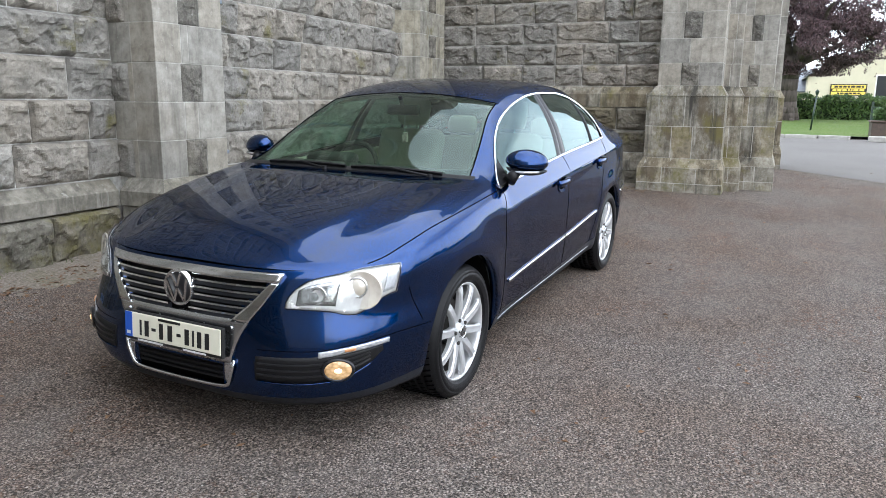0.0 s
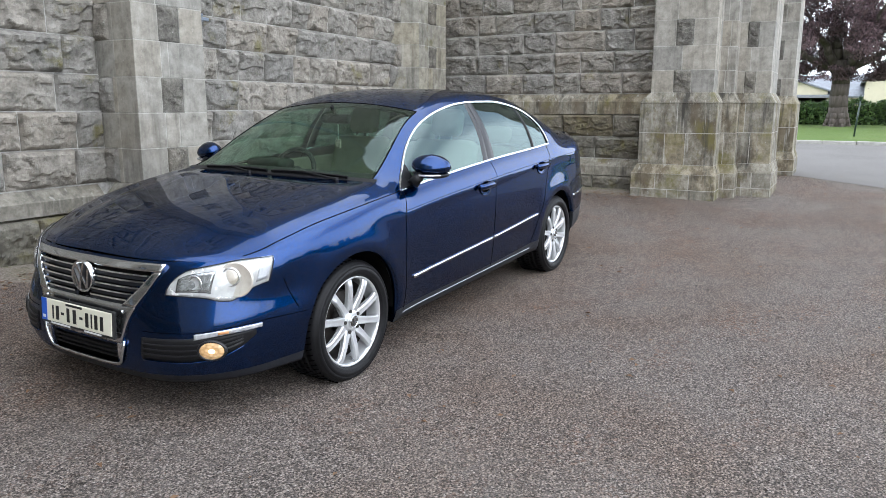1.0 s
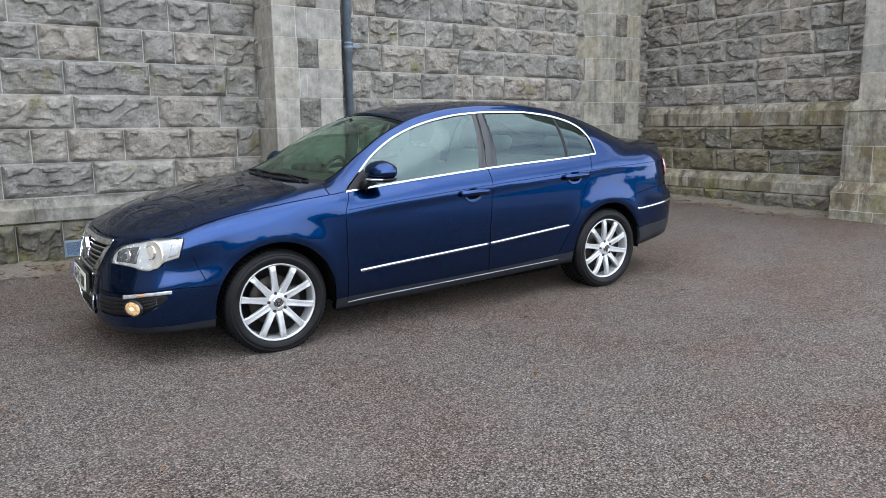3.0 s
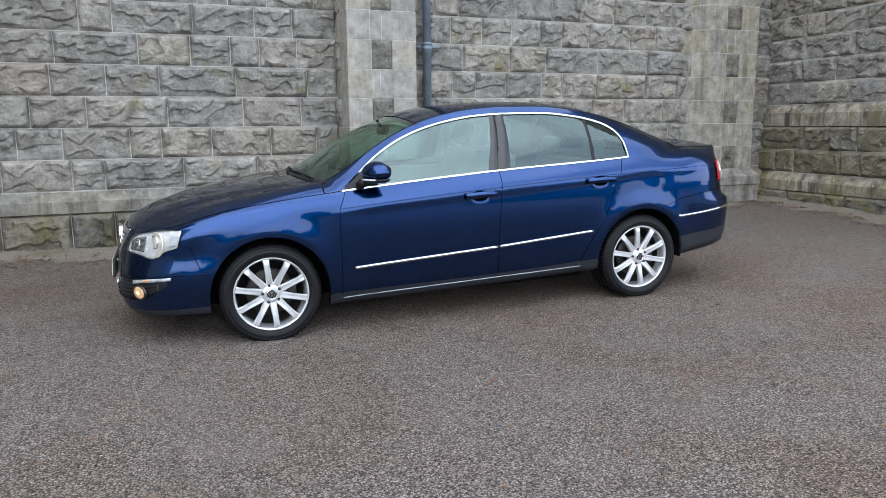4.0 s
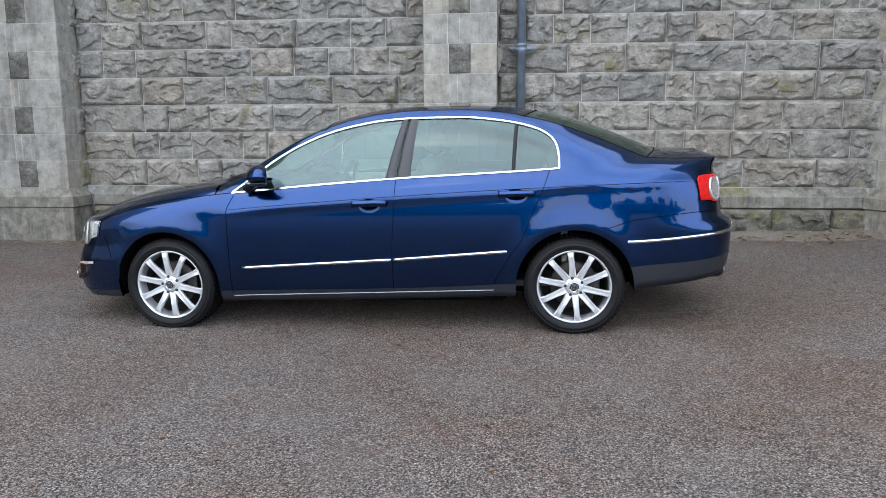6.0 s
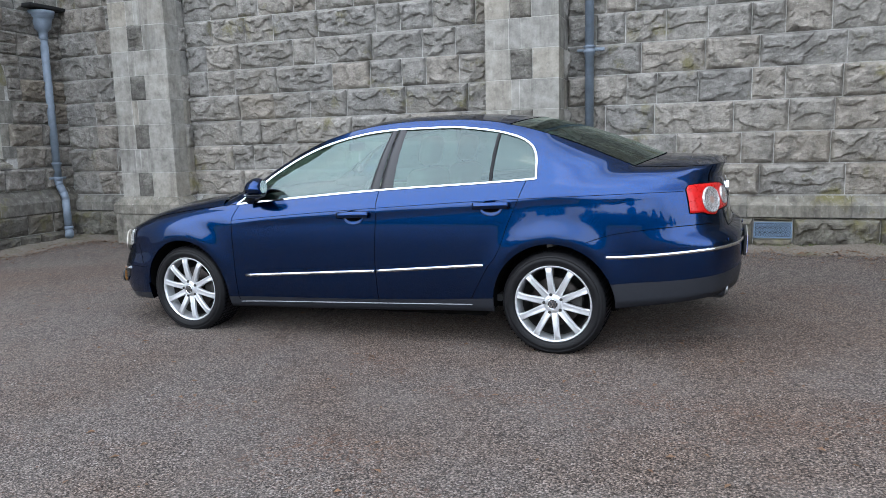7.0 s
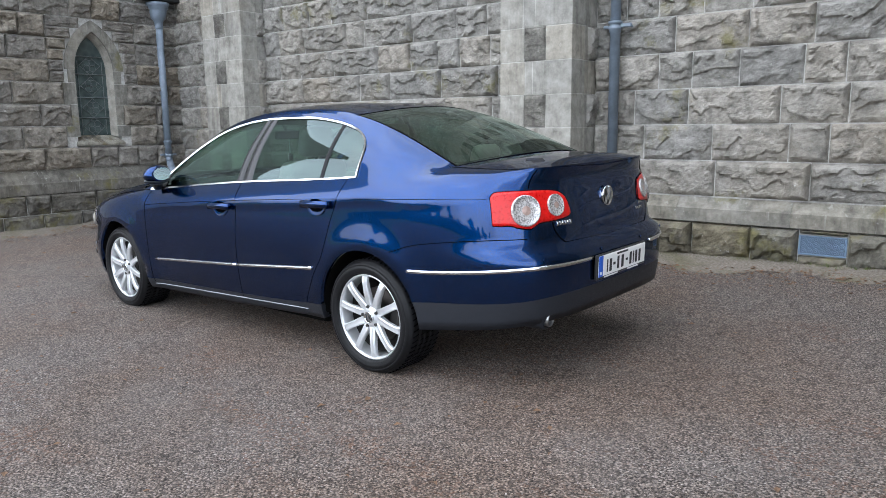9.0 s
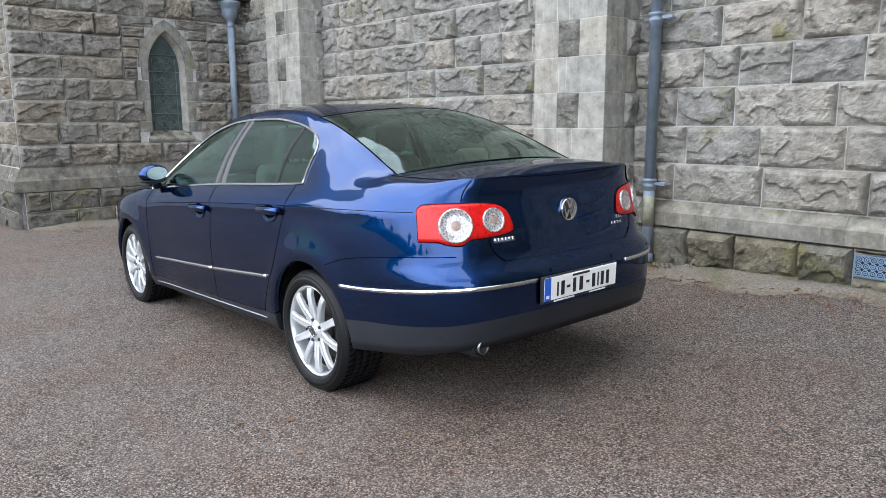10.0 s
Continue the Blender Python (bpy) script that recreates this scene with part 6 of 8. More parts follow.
# lid and bumper joints at the back
for s in (1, -1):
    pts = [tail(s * (0.43 - 0.43 * k / 10), 0.738 - 0.008 * k / 10, 0.0015) for k in range(11)]
    part("shut_line", sweep("shut_line", pts, [(1, 0, 0)] * len(pts), 0.006, 0.0015, SEAM), None, car)
    pts = [tail(s * (0.502 - 0.072 * (k / 14) ** 2.2), 0.845 - 0.107 * (k / 14) ** 0.9, 0.0015) for k in range(15)]
    part("shut_line", sweep("shut_line", pts, [(1, 0, 0)] * len(pts), 0.0045, 0.0015, SEAM), None, car)
    pts = [tail(s * (0.595 - 0.02 * k / 8), 1.01 + 0.085 * k / 8, 0.0015) for k in range(9)]
    part("shut_line", sweep("shut_line", pts, [(1, -0.4 * s, 0)] * len(pts), 0.006, 0.0015, SEAM), None, car)
    for y in (0.22, 0.63):
        x = col_rear(y, 0.68)
        p, n = hull_off(x, 0.68, 0.0), hull_n(x, 0.68)
        p, n = Vector((p.x, p.y * s, p.z)), Vector((n.x, n.y * s, n.z))
        part("sensor", rod_bm(p, p + n * 0.004, 0.010, 0.009, 14), PAINT, car, "painted parking sensor")
ex = part("exhaust_tip", raw("exhaust_tip", *lathe([(0.030, 0.10), (0.034, 0.10), (0.036, -0.08), (0.034, -0.085), (0.030, -0.08), (0.030, 0.10)], 28), SOOT, True), None, car, "sooty steel exhaust tip", at=pose(2.236, -0.578, 0.388, 5, 0, 97))
part("shroud", raw("shroud", *lathe([(0.040, 0.10), (0.041, -0.062), (0.047, -0.068), (0.056, -0.050), (0.062, 0.10)], 28), CLAD, True), None, ex, "charcoal exhaust cut-out")
part("bore", raw("bore", *lathe([(0.0, -0.03), (0.030, -0.03)], 20), DARKHOLE), None, ex)

# wheels
def wheel(x, side):
    w = part("wheel", raw("hub", *lathe([(0.0, 0.035), (0.06, 0.035), (0.066, 0.04), (0.066, 0.09)], 32), ALLOY_DARK, True), None, car, "ten-spoke silver alloy wheel with a black tyre", at=pose(x, side * 0.845, 0.3155, 0, 0, 0 if side < 0 else 180))
    R = WHEEL_R
    prof = [(0.232, 0.004), (0.236, -0.012), (0.243, -0.018), (0.2445, -0.0215), (0.248, -0.022), (0.262, -0.029), (0.278, -0.029), (0.280, -0.026), (0.284, -0.026), (0.286, -0.0275), (0.297, -0.020), (0.299, -0.014), (0.304, -0.012), (0.3125, 0.004), (R, 0.018)]
    for g in (0.045, 0.085, 0.125, 0.165):
        prof += [(R, g), (R - 0.008, g + 0.001), (R - 0.008, g + 0.009), (R, g + 0.010)]
    prof += [(R, 0.195), (0.310, 0.215), (0.28, 0.228), (0.24, 0.222), (0.225, 0.205)]
    part("tyre", raw("tyre", *lathe(prof, 72), RUBBER, True), None, w, "black road tyre")
    vs, fs = [], []
    bm = bmesh.new()
    for k in range(64):
        a = 2 * math.pi * k / 64
        for y0, y1 in ((0.002, 0.040), (0.056, 0.084), (0.096, 0.124), (0.136, 0.164), (0.176, 0.207)):
            m = pose(0, 0, 0, 0, math.degrees(-a), 0) @ Matrix.Translation((R - 0.0005, (y0 + y1) / 2, 0)) @ pose(0, 0, 0, 18, 0, 0) @ Matrix.Diagonal((0.005, y1 - y0, 0.0055, 1))
            bmesh.ops.create_cube(bm, size=1.0, matrix=m)
    tagged(part("tread_cut", bm, SEAM, w, "dark tread sipes"), kind="stuff")
    part("rim", raw("rim", *lathe([(0.2355, 0.008), (0.2355, -0.008), (0.230, -0.012), (0.223, -0.005), (0.219, 0.006), (0.214, 0.05), (0.205, 0.19), (0.233, 0.205)], 72), ALLOY, True), None, w, "polished rim lip")
    part("barrel", raw("barrel", *lathe([(0.205, 0.06), (0.198, 0.19), (0.06, 0.195)], 48), ALLOY_DARK, True), None, w)
    part("brake_disc", raw("brake_disc", *lathe([(0.075, 0.075), (0.148, 0.075), (0.150, 0.080), (0.150, 0.098), (0.075, 0.098)], 48), IRON, True), None, w, "worn steel brake disc")
    part("caliper", box_bm((0.085, 0.055, -0.07), (0.165, 0.13, 0.07), 0.015, 2), ALLOY_DARK, w)
    # one spoke, raised along its middle, tapering outwards
    sv = []
    st = ((0.045, 0.023, 0.004, 0.030), (0.075, 0.020, -0.003, 0.030), (0.13, 0.0175, -0.012, 0.026), (0.185, 0.0175, -0.014, 0.022), (0.211, 0.021, -0.008, 0.020))
    for r, hw, y, dp in st:
        sv += [(r, y + dp, -hw), (r, y + 0.007, -hw), (r, y, -hw * 0.72), (r, y + 0.0015, 0.0), (r, y, hw * 0.72), (r, y + 0.007, hw), (r, y + dp, hw)]
    sf = [(i * 7 + j, i * 7 + j + 1, (i + 1) * 7 + j + 1, (i + 1) * 7 + j) for i in range(4) for j in range(6)]
    sf += [(0, 6, 5, 4, 3, 2, 1), tuple(28 + q for q in range(7))]
    bm = bmesh.new()
    bm.from_mesh(raw("s", sv, sf, ALLOY))
    bmesh.ops.recalc_face_normals(bm, faces=bm.faces)
    me = mesh_from(bm, "spoke", ALLOY)
    for k in range(10):
        part("spoke", me, None, w, at=pose(0, 0, 0, 0, 36 * k + 12, 0) @ Matrix.Diagonal((1.05, 1, 1.05, 1)))
    part("centre", raw("centre", *lathe([(0.030, -0.002), (0.034, -0.006), (0.046, -0.002), (0.060, 0.004), (0.068, 0.014), (0.070, 0.03)], 40), ALLOY, True), None, w)
    e = emblem(pose(0, -0.006, 0), 0.031, w, GLOSSBLACK)
    for k in range(5):
        a = math.radians(72 * k + 30)
        p = Vector((0.056 * math.cos(a), 0.0, 0.056 * math.sin(a)))
        part("bolt", rod_bm(p + Vector((0, 0.004, 0)), p + Vector((0, -0.006, 0)), 0.010, 0.009, 12), ALLOY_DARK, w, "recessed wheel bolt")
    return w


for x in (-AXLE, AXLE):
    for side in (-1, 1):
        wheel(x, side)
        rows = []
        for k in range(25):
            a = math.radians(-5 + 190 * k / 24)
            rows.append([Vector((x + (ARCH + 0.008) * math.cos(a), side * y, 0.315 + (ARCH + 0.008) * math.sin(a))) for y in (0.845, 0.70, 0.52)])
        part("arch_liner", grid_mesh("arch_liner", rows, UNDER), None, car, "dusty black wheel-arch liner")
        part("arch_liner", box_bm((x - 0.376, min(side * 0.50, side * 0.53), 0.28), (x + 0.376, max(side * 0.50, side * 0.53), 0.70)), UNDER, car)
part("underbody", box_bm((-2.0, -0.52, 0.20), (1.70, 0.52, 0.32), 0.03), UNDER, car, "dusty black floor pan")
part("underbody", box_bm((-0.93, -0.79, 0.20), (0.93, 0.79, 0.30), 0.03), UNDER, car)
# thin pale line along each sill
for s in (1, -1):
    hull_bar("sill_trim", line2((-0.90, 0.243), (0.845, 0.292)), 0.006, 0.005, SILL_EDGE, "pale grey sill edge", sides=(s,))

# door handles
for x, z in ((0.060, 0.858), (0.996, 0.910)):
    for s in (1, -1):
        def hp(dx, dz, d):
            p = hull_off(x + dx, z + dz, d)
            return Vector((p.x, p.y * s, p.z))
        # the cup behind the grip
        cup_o = [(0.072 * math.cos(a) - 0.002, 0.046 * math.sin(a) - 0.014) for a in np.linspace(0, 2 * math.pi, 28, endpoint=False)]
        vs = [hp(dx, dz, 0.0022) for dx, dz in cup_o] + [hp(dx * 0.84, dz * 0.84, 0.0012) for dx, dz in cup_o] + [hp(0, -0.006, 0.0008)]
        fs = [(k, (k + 1) % 28, 28 + (k + 1) % 28, 28 + k) for k in range(28)] + [(28 + k, 28 + (k + 1) % 28, 56) for k in range(28)]
        grip = part("door_handle", sweep("door_handle", [hp(dx, 0.004 * math.sin(math.pi * (dx + 0.112) / 0.224), 0.004 + 0.024 * math.sin(math.pi * min(1, max(0, (dx + 0.125) / 0.25))) ** 0.5) for dx in np.linspace(-0.112, 0.112, 22)], [(0, -s, 0)] * 22, 0.044, 0.020, PAINT, round_=True), None, car, "body-coloured pull handle")
        part("cup", raw("cup", vs, fs, PAINT, True), None, grip, "recessed handle cup")
        # a black ellipse stands for the shade inside the cup
        dark = [hp(dx * 0.80, dz * 0.55 - 0.008, 0.0032) for dx, dz in cup_o]
        part("cup_shadow_gap", raw("cup_shadow_gap", dark, [tuple(range(28))], SEAM), None, grip)
        rim = [hp(0.072 * math.cos(a) - 0.002, 0.047 * math.sin(a) - 0.014, 0.002) for a in np.linspace(math.radians(195), math.radians(345), 16)]
        part("bead", sweep("bead", rim, [(0, -s, 0)] * 16, 0.007, 0.004, PAINT, round_=True), None, grip)

# door mirrors
def door_mirror(s):
    bm = bmesh.new()
    bmesh.ops.create_uvsphere(bm, u_segments=36, v_segments=24, radius=1.0)
    for v in bm.verts:
        x, y, z = v.co
        sx = 0.088 if x < 0 else 0.07
        o = -y * s                                 # 1 at the outer end
        k = 1 - 0.20 * max(0.0, -x) ** 2 - 0.10 * max(0.0, -o)
        zz = z * (0.076 if z > 0 else 0.050)
        v.co = Vector((max(min(x * sx, 0.046), -0.1) + 0.012 * o, y * 0.112, max(zz * k, -0.036) + 0.010 * o * o - 0.006 * o))
    m = pose(-0.655, s * -0.892, 1.040, 0, 0, s * 13)
    mi = part("door_mirror", bm, PAINT, car, "body-coloured door mirror with black base", True, at=m)
    bm = bmesh.new()
    bmesh.ops.create_uvsphere(bm, u_segments=28, v_segments=14, radius=1.0)
    for v in bm.verts:
        x, y, z = v.co
        o = -y * s
        v.co = Vector((max(min(x * (0.084 if x < 0 else 0.066), 0.044), -0.1) + 0.012 * o, y * 0.108, -0.036 + min(z, 0.15) * 0.024 + 0.008 * o * o - 0.006 * o))
    part("lower_shell", bm, CLAD, mi, "charcoal lower shell", True)
    part("repeater", sweep("repeater", [(-0.084 * math.cos(a) - 0.004 + 0.011 * math.sin(a) * -s, 0.086 * math.sin(a), -0.036) for a in np.linspace(-0.9, 0.9, 14)], [(-math.cos(a), math.sin(a), 0) for a in np.linspace(-0.9, 0.9, 14)], 0.012, 0.008, FLUTED, round_=True), None, mi, "clear indicator strip")
    n = 24
    vs = [(0.048 + 0.012 * -s * 0.088 * math.cos(2 * math.pi * k / n) / 0.12, 0.084 * math.cos(2 * math.pi * k / n), 0.014 + 0.044 * math.sin(2 * math.pi * k / n)) for k in range(n)]
    part("mirror_glass", raw("mirror_glass", vs, [tuple(range(n))], MIRROR), None, mi, "silvered mirror glass")
    f0, f1 = Vector((-0.765, s * -0.838, 0.958)), Vector((-0.715, s * -0.862, 1.005))
    part("mirror_foot", rod_bm(f0, f1, 0.034, 0.026, 16), BLACK, car, "black mirror foot", True)
    # sail panel in the corner of the glass
    vs = [side_pt(x, z, 0.003) for x, z in ((-0.862, 0.941), (-0.70, 0.950), (-0.70, 1.06), (-0.75, 1.026), (-0.80, 0.990))]
    part("sail_panel", raw("sail_panel", [(p.x, p.y * s, p.z) for p in vs], [(0, 1, 2, 3, 4) if s > 0 else (4, 3, 2, 1, 0)], BLACK), None, car, "black mirror sail panel")


MIRROR = plain("silvered_glass", (0.86, 0.88, 0.90), 0.02, 1.0, vary=0.0)
for s in (1, -1):
    door_mirror(s)

# scuttle and wipers
pts = [p + Vector((0.012, 0, 0.004)) for p in cowl]
full = pts + [Vector((p.x, -p.y, p.z)) for p in pts[-2::-1]]
part("scuttle", sweep("scuttle", full, [(-0.3, 0, 1)] * len(full), 0.055, 0.006, BLACK), None, car, "black scuttle panel")


def ws_at(u, v):
    """A point of the windscreen: u from base to top, v from the near side over the centre to the far side."""
    i = min(int(u * 24), 23)
    f = u * 24 - i
    w = v if v <= 1 else 2 - v
    j = min(int(w * NVC), NVC - 1)
    g = w * NVC - j
    a = ws_rows[i][j].lerp(ws_rows[i][j + 1], g)
    b = ws_rows[i + 1][j].lerp(ws_rows[i + 1][j + 1], g)
    p = a.lerp(b, f)
    return p if v <= 1 else Vector((p.x, -p.y, p.z))


for v0, v1, piv in ((0.22, 0.93, 0.30), (0.98, 1.72, 1.15)):
    bl = [ws_at(0.018 + 0.012 * math.sin(math.pi * k / 14), v0 + (v1 - v0) * k / 14) + Vector((-0.004, 0, 0.006)) for k in range(15)]
    wp = part("wiper", sweep("wiper", bl, [(-0.5, 0, 0.85)] * 15, 0.012, 0.014, BLACK), None, car, "black wiper blade and arm")
    a, b = ws_at(0.0, piv) + Vector((-0.012, 0, 0.0)), bl[8] + Vector((-0.004, 0, 0.010))
    part("arm", rod_bm(a, b, 0.009, 0.006, 8), BLACK, wp)
    part("arm", rod_bm(a + Vector((0, 0, -0.01)), a + Vector((0, 0, 0.014)), 0.018, 0.014, 14), BLACK, wp)

# cabin
def seat(x, y, rear=False):
    w = 0.25 if not rear else 0.49
    b = box_bm((x - 0.26, y - w, 0.42), (x + 0.24, y + w, 0.60), 0.06, 3)
    s_ = part("seat", b, LEATHER, car, "beige leather seat", True)
    bk = box_bm((-0.06, -w, 0.0), (0.08, w, 0.60 if not rear else 0.50), 0.055, 3)
    part("backrest", bk, LEATHER, s_, "", True, at=pose(x + 0.24, y, 0.55, 0, 18, 0))
    for yy in ((0,) if not rear else (-0.36, 0.36)):
        h = part("headrest", box_bm((-0.05, yy - 0.125, 0.64 if not rear else 0.53), (0.05, yy + 0.125, 0.84 if not rear else 0.68), 0.05, 3), LEATHER, s_, "", True, at=pose(x + 0.24, y, 0.53, 0, 16, 0))
        for q in (-0.05, 0.05):
            part("post", rod_bm((0.0, yy + q, 0.42), (0.0, yy + q, 0.70 if not rear else 0.55), 0.007, n=8), CHROME, s_, at=pose(x + 0.24, y, 0.55, 0, 16, 0))
    return s_


seat(-0.02, -0.37)
seat(-0.02, 0.37)
seat(0.84, 0.0, True)
bm = bmesh.new()
vs = [(-1.00, 0.93), (-0.72, 0.99), (-0.55, 0.965), (-0.50, 0.86), (-0.56, 0.70), (-0.62, 0.45), (-1.00, 0.45)]
dv = [(x, y, z) for y in (-0.66, 0.66) for x, z in vs]
n = len(vs)
df = [(k, (k + 1) % n, n + (k + 1) % n, n + k) for k in range(n)] + [tuple(range(n))[::-1], tuple(n + k for k in range(n))]
dash = part("dashboard", raw("dashboard", dv, df, DASH), None, car, "dark dashboard top")
part("dash_lower", box_bm((-0.62, -0.64, 0.50), (-0.53, 0.64, 0.72), 0.03, 2), DASH_LOW, dash)
part("cluster_hood", box_bm((-0.70, 0.22, 0.95), (-0.54, 0.52, 1.03), 0.03, 2), DASH, dash, "", True)
sv, sf = [], []
for i in range(40):
    a = 2 * math.pi * i / 40
    for j in range(10):
        b = 2 * math.pi * j / 10
        r = 0.185 + 0.016 * math.cos(b)
        sv.append((0.016 * math.sin(b), r * math.cos(a), r * math.sin(a)))
sf = [(i * 10 + j, i * 10 + (j + 1) % 10, ((i + 1) % 40) * 10 + (j + 1) % 10, ((i + 1) % 40) * 10 + j) for i in range(40) for j in range(10)]
st = part("steering_wheel", raw("steering_wheel", sv, sf, DASH, True), None, car, "dark three-spoke steering wheel", at=pose(-0.42, 0.37, 0.90, 0, 25, 0))
part("boss", box_bm((-0.04, -0.075, -0.06), (0.02, 0.075, 0.06), 0.025, 3), DASH, st, "", True)
for a in (0, 180, 270):
    part("spoke", box_bm((-0.012, 0.06, -0.018), (0.008, 0.178, 0.018), 0.006), SATIN, st, at=pose(0, 0, 0, a, 0, 0))
for s in (1, -1):
    part("door_card", box_bm((-0.80, min(s * 0.765, s * 0.80), 0.42), (0.92, max(s * 0.765, s * 0.80), 0.955), 0.01), LEATHER, car, "beige door trim")
    part("door_card", box_bm((-0.80, min(s * 0.70, s * 0.765), 0.70), (0.15, max(s * 0.70, s * 0.765), 0.75), 0.02, 2), DASH_LOW, car)
part("cabin_floor", box_bm((-0.95, -0.76, 0.30), (1.5, 0.76, 0.34)), DASH, car, "dark carpet")
part("parcel_shelf", box_bm((1.20, -0.60, 1.02), (1.82, 0.60, 1.05), 0.01), DASH, car, "dark parcel shelf")
part("bulkhead", box_bm((1.28, -0.66, 0.34), (1.32, 0.66, 1.03)), LEATHER, car)
part("headliner", both_sides("headliner", [[Vector((p.x, p.y * 0.97, p.z - 0.03)) for p in r] for r in coons(roof_side, hdr, roof_mid, bkt, 0.012)], LEATHER), None, car, "pale headlining")
part("engine_cover", box_bm((-2.1, -0.45, 0.30), (-1.05, 0.45, 0.62)), UNDER, car)
# unseen trays added under nose and tail to keep light off the ground
for x0, x1, z0, z1 in ((1.74, 2.28, 0.38, 0.42), (-2.20, -1.74, 0.225, 0.265)):
    vs = [(x, y, z) for z in (z0, z1) for x, y in ((x0, -0.80), (x0, 0.80), ((x0 + x1) / 2 if x0 > 0 else x1, 0.78), (x1, 0.5 if x0 > 0 else 0.8), (x1, -0.5 if x0 > 0 else -0.8), ((x0 + x1) / 2 if x0 > 0 else x1, -0.78))]
    if x0 < 0:
        vs = [(x, y, z) for z in (z0, z1) for x, y in ((x1, -0.78), (x1, 0.78), (-1.98, 0.72), (x0, 0.42), (x0, -0.42), (-1.98, -0.72))]
    part("undertray", raw("undertray", vs, [(0, 1, 2, 3, 4, 5), (6, 7, 8, 9, 10, 11)] + [(k, (k + 1) % 6, 6 + (k + 1) % 6, 6 + k) for k in range(6)], UNDER), None, car, "unseen black tray added to block light under the car")
part("boot_floor", box_bm((1.3, -0.5, 0.42), (2.18, 0.5, 0.6)), UNDER, car)
rm = part("inner_mirror", box_bm((-0.02, -0.11, -0.032), (0.02, 0.11, 0.032), 0.015, 2), BLACK, car, "cabin mirror", True, at=pose(-0.36, 0.02, 1.285, 0, 12, 0))
part("stem", rod_bm((-0.02, 0, 0.02), (-0.06, 0, 0.07), 0.012, n=8), BLACK, rm)
tr = part("charm", rod_bm((-0.345, 0.02, 1.25), (-0.345, 0.02, 1.15), 0.0025, n=6), WHITEPRINT, car, "small charm hanging from the mirror")
part("tassel", box_bm((-0.355, 0.0, 1.09), (-0.335, 0.04, 1.15), 0.008, 2), plain("pink_white_charm", (0.55, 0.42, 0.42), 0.5, vary=0.5, scale=60), tr)


# ---- one flowing surface over the painted panels ----
def flow_panels(reach=0.032):
    """Shades the separate painted panels as one pressed body: each corner takes the mean direction of the sheet round it."""
    body = [o for o in car.children if o.type == "MESH" and o.name.split(".")[0] in FLOWING]
    pts, nrm, spans_ = [], [], []
    for o in body:
        me = o.data
        n = np.array([v.normal[:] for v in me.vertices])
        p = np.array([v.co[:] for v in me.vertices])
        mid = np.stack([np.clip(p[:, 0], -1.6, 1.6), np.zeros(len(p)), np.full(len(p), 0.55)], 1)
        if np.sum(np.einsum("ij,ij->i", n, p - mid)) < 0:
            me.flip_normals()
            n = -n
        spans_.append((len(pts), len(pts) + len(p)))
        pts += [Vector(q) for q in p]
        nrm += [Vector(q) for q in n]
    tree = kdtree.KDTree(len(pts))
    for k, p in enumerate(pts):
        tree.insert(p, k)
    tree.balance()
    near = [tree.find_range(p, reach if not (1.15 < p.x < 2.1 and p.z > 0.98) else 0.06) for p in pts]
    for _ in range(2):
        out = []
        for k, ns in enumerate(near):
            a = Vector()
            for _, q, d in ns:
                c = nrm[q].dot(nrm[k])
                if c > 0.62:
                    a += nrm[q] * (1.05 - d / 0.06 if d < 0.06 else 0.05)
            out.append(a.normalized() if a.length > 1e-6 else nrm[k])
        nrm = out
    for o, (a, b) in zip(body, spans_):
        o.data.normals_split_custom_set_from_vertices([tuple(q) for q in nrm[a:b]])


FLOWING = ("front_wing", "front_door", "rear_door", "rear_wing", "front_bumper", "rear_bumper", "boot_lid", "boot_top", "bonnet", "roof", "side_frame", "pillar")
flow_panels()


# ---- things on the walls ----
def rain_pipe():
    """Straight iron downpipe with eared collars and a rubbed foot."""
    g = ground_z(1.02, 2.65)
    pipe = thing("downpipe", "blue-grey painted iron downpipe with ribbed collars", "downpipe", pose(1.022, 2.652, 0), group="downpipes")
    part("shaft", rod_bm((0, 0, 0.83), (0, 0, 8.9), 0.046, n=24), PIPE, pipe, smooth=True)
    part("foot", rod_bm((0, 0, g + 0.06), (0, 0, 0.83), 0.048, n=24), PIPE, pipe, smooth=True)
    part("worn_sleeve", rod_bm((0, 0, 0.50), (0, 0, 0.76), 0.0495, n=24), PIPE_WORN, pipe, "rubbed ochre patch on the pipe", True)
    for z in (0.86, 2.225, 3.6, 5.0, 6.4):
        prof = [(0.046, z - 0.055), (0.052, z - 0.05), (0.052, z - 0.03), (0.060, z - 0.024), (0.060, z - 0.004), (0.053, z + 0.002), (0.053, z + 0.02), (0.064, z + 0.026), (0.064, z + 0.046), (0.046, z + 0.05)]
        c = part("collar", raw("collar", *lathe(prof, 28, "z"), PIPE, True), None, pipe)
        part("ear", box_bm((0.05, -0.012, z - 0.012), (0.155, 0.016, z + 0.022), 0.006), PIPE, pipe, "bracket ear")
        part("ear", box_bm((-0.13, 0.02, z - 0.010), (-0.05, 0.04, z + 0.018), 0.006), PIPE, pipe, "bracket ear")
        part("spike", rod_bm((0.13, 0.0, z), (0.13, 0.12, z), 0.010, n=8), PIPE, pipe)
    prof = [(0.048, g + 0.10), (0.056, g + 0.09), (0.058, g + 0.03), (0.048, g + 0.02)]
    part("shoe", raw("shoe", *lathe(prof, 24, "z"), PIPE, True), None, pipe)


rain_pipe()


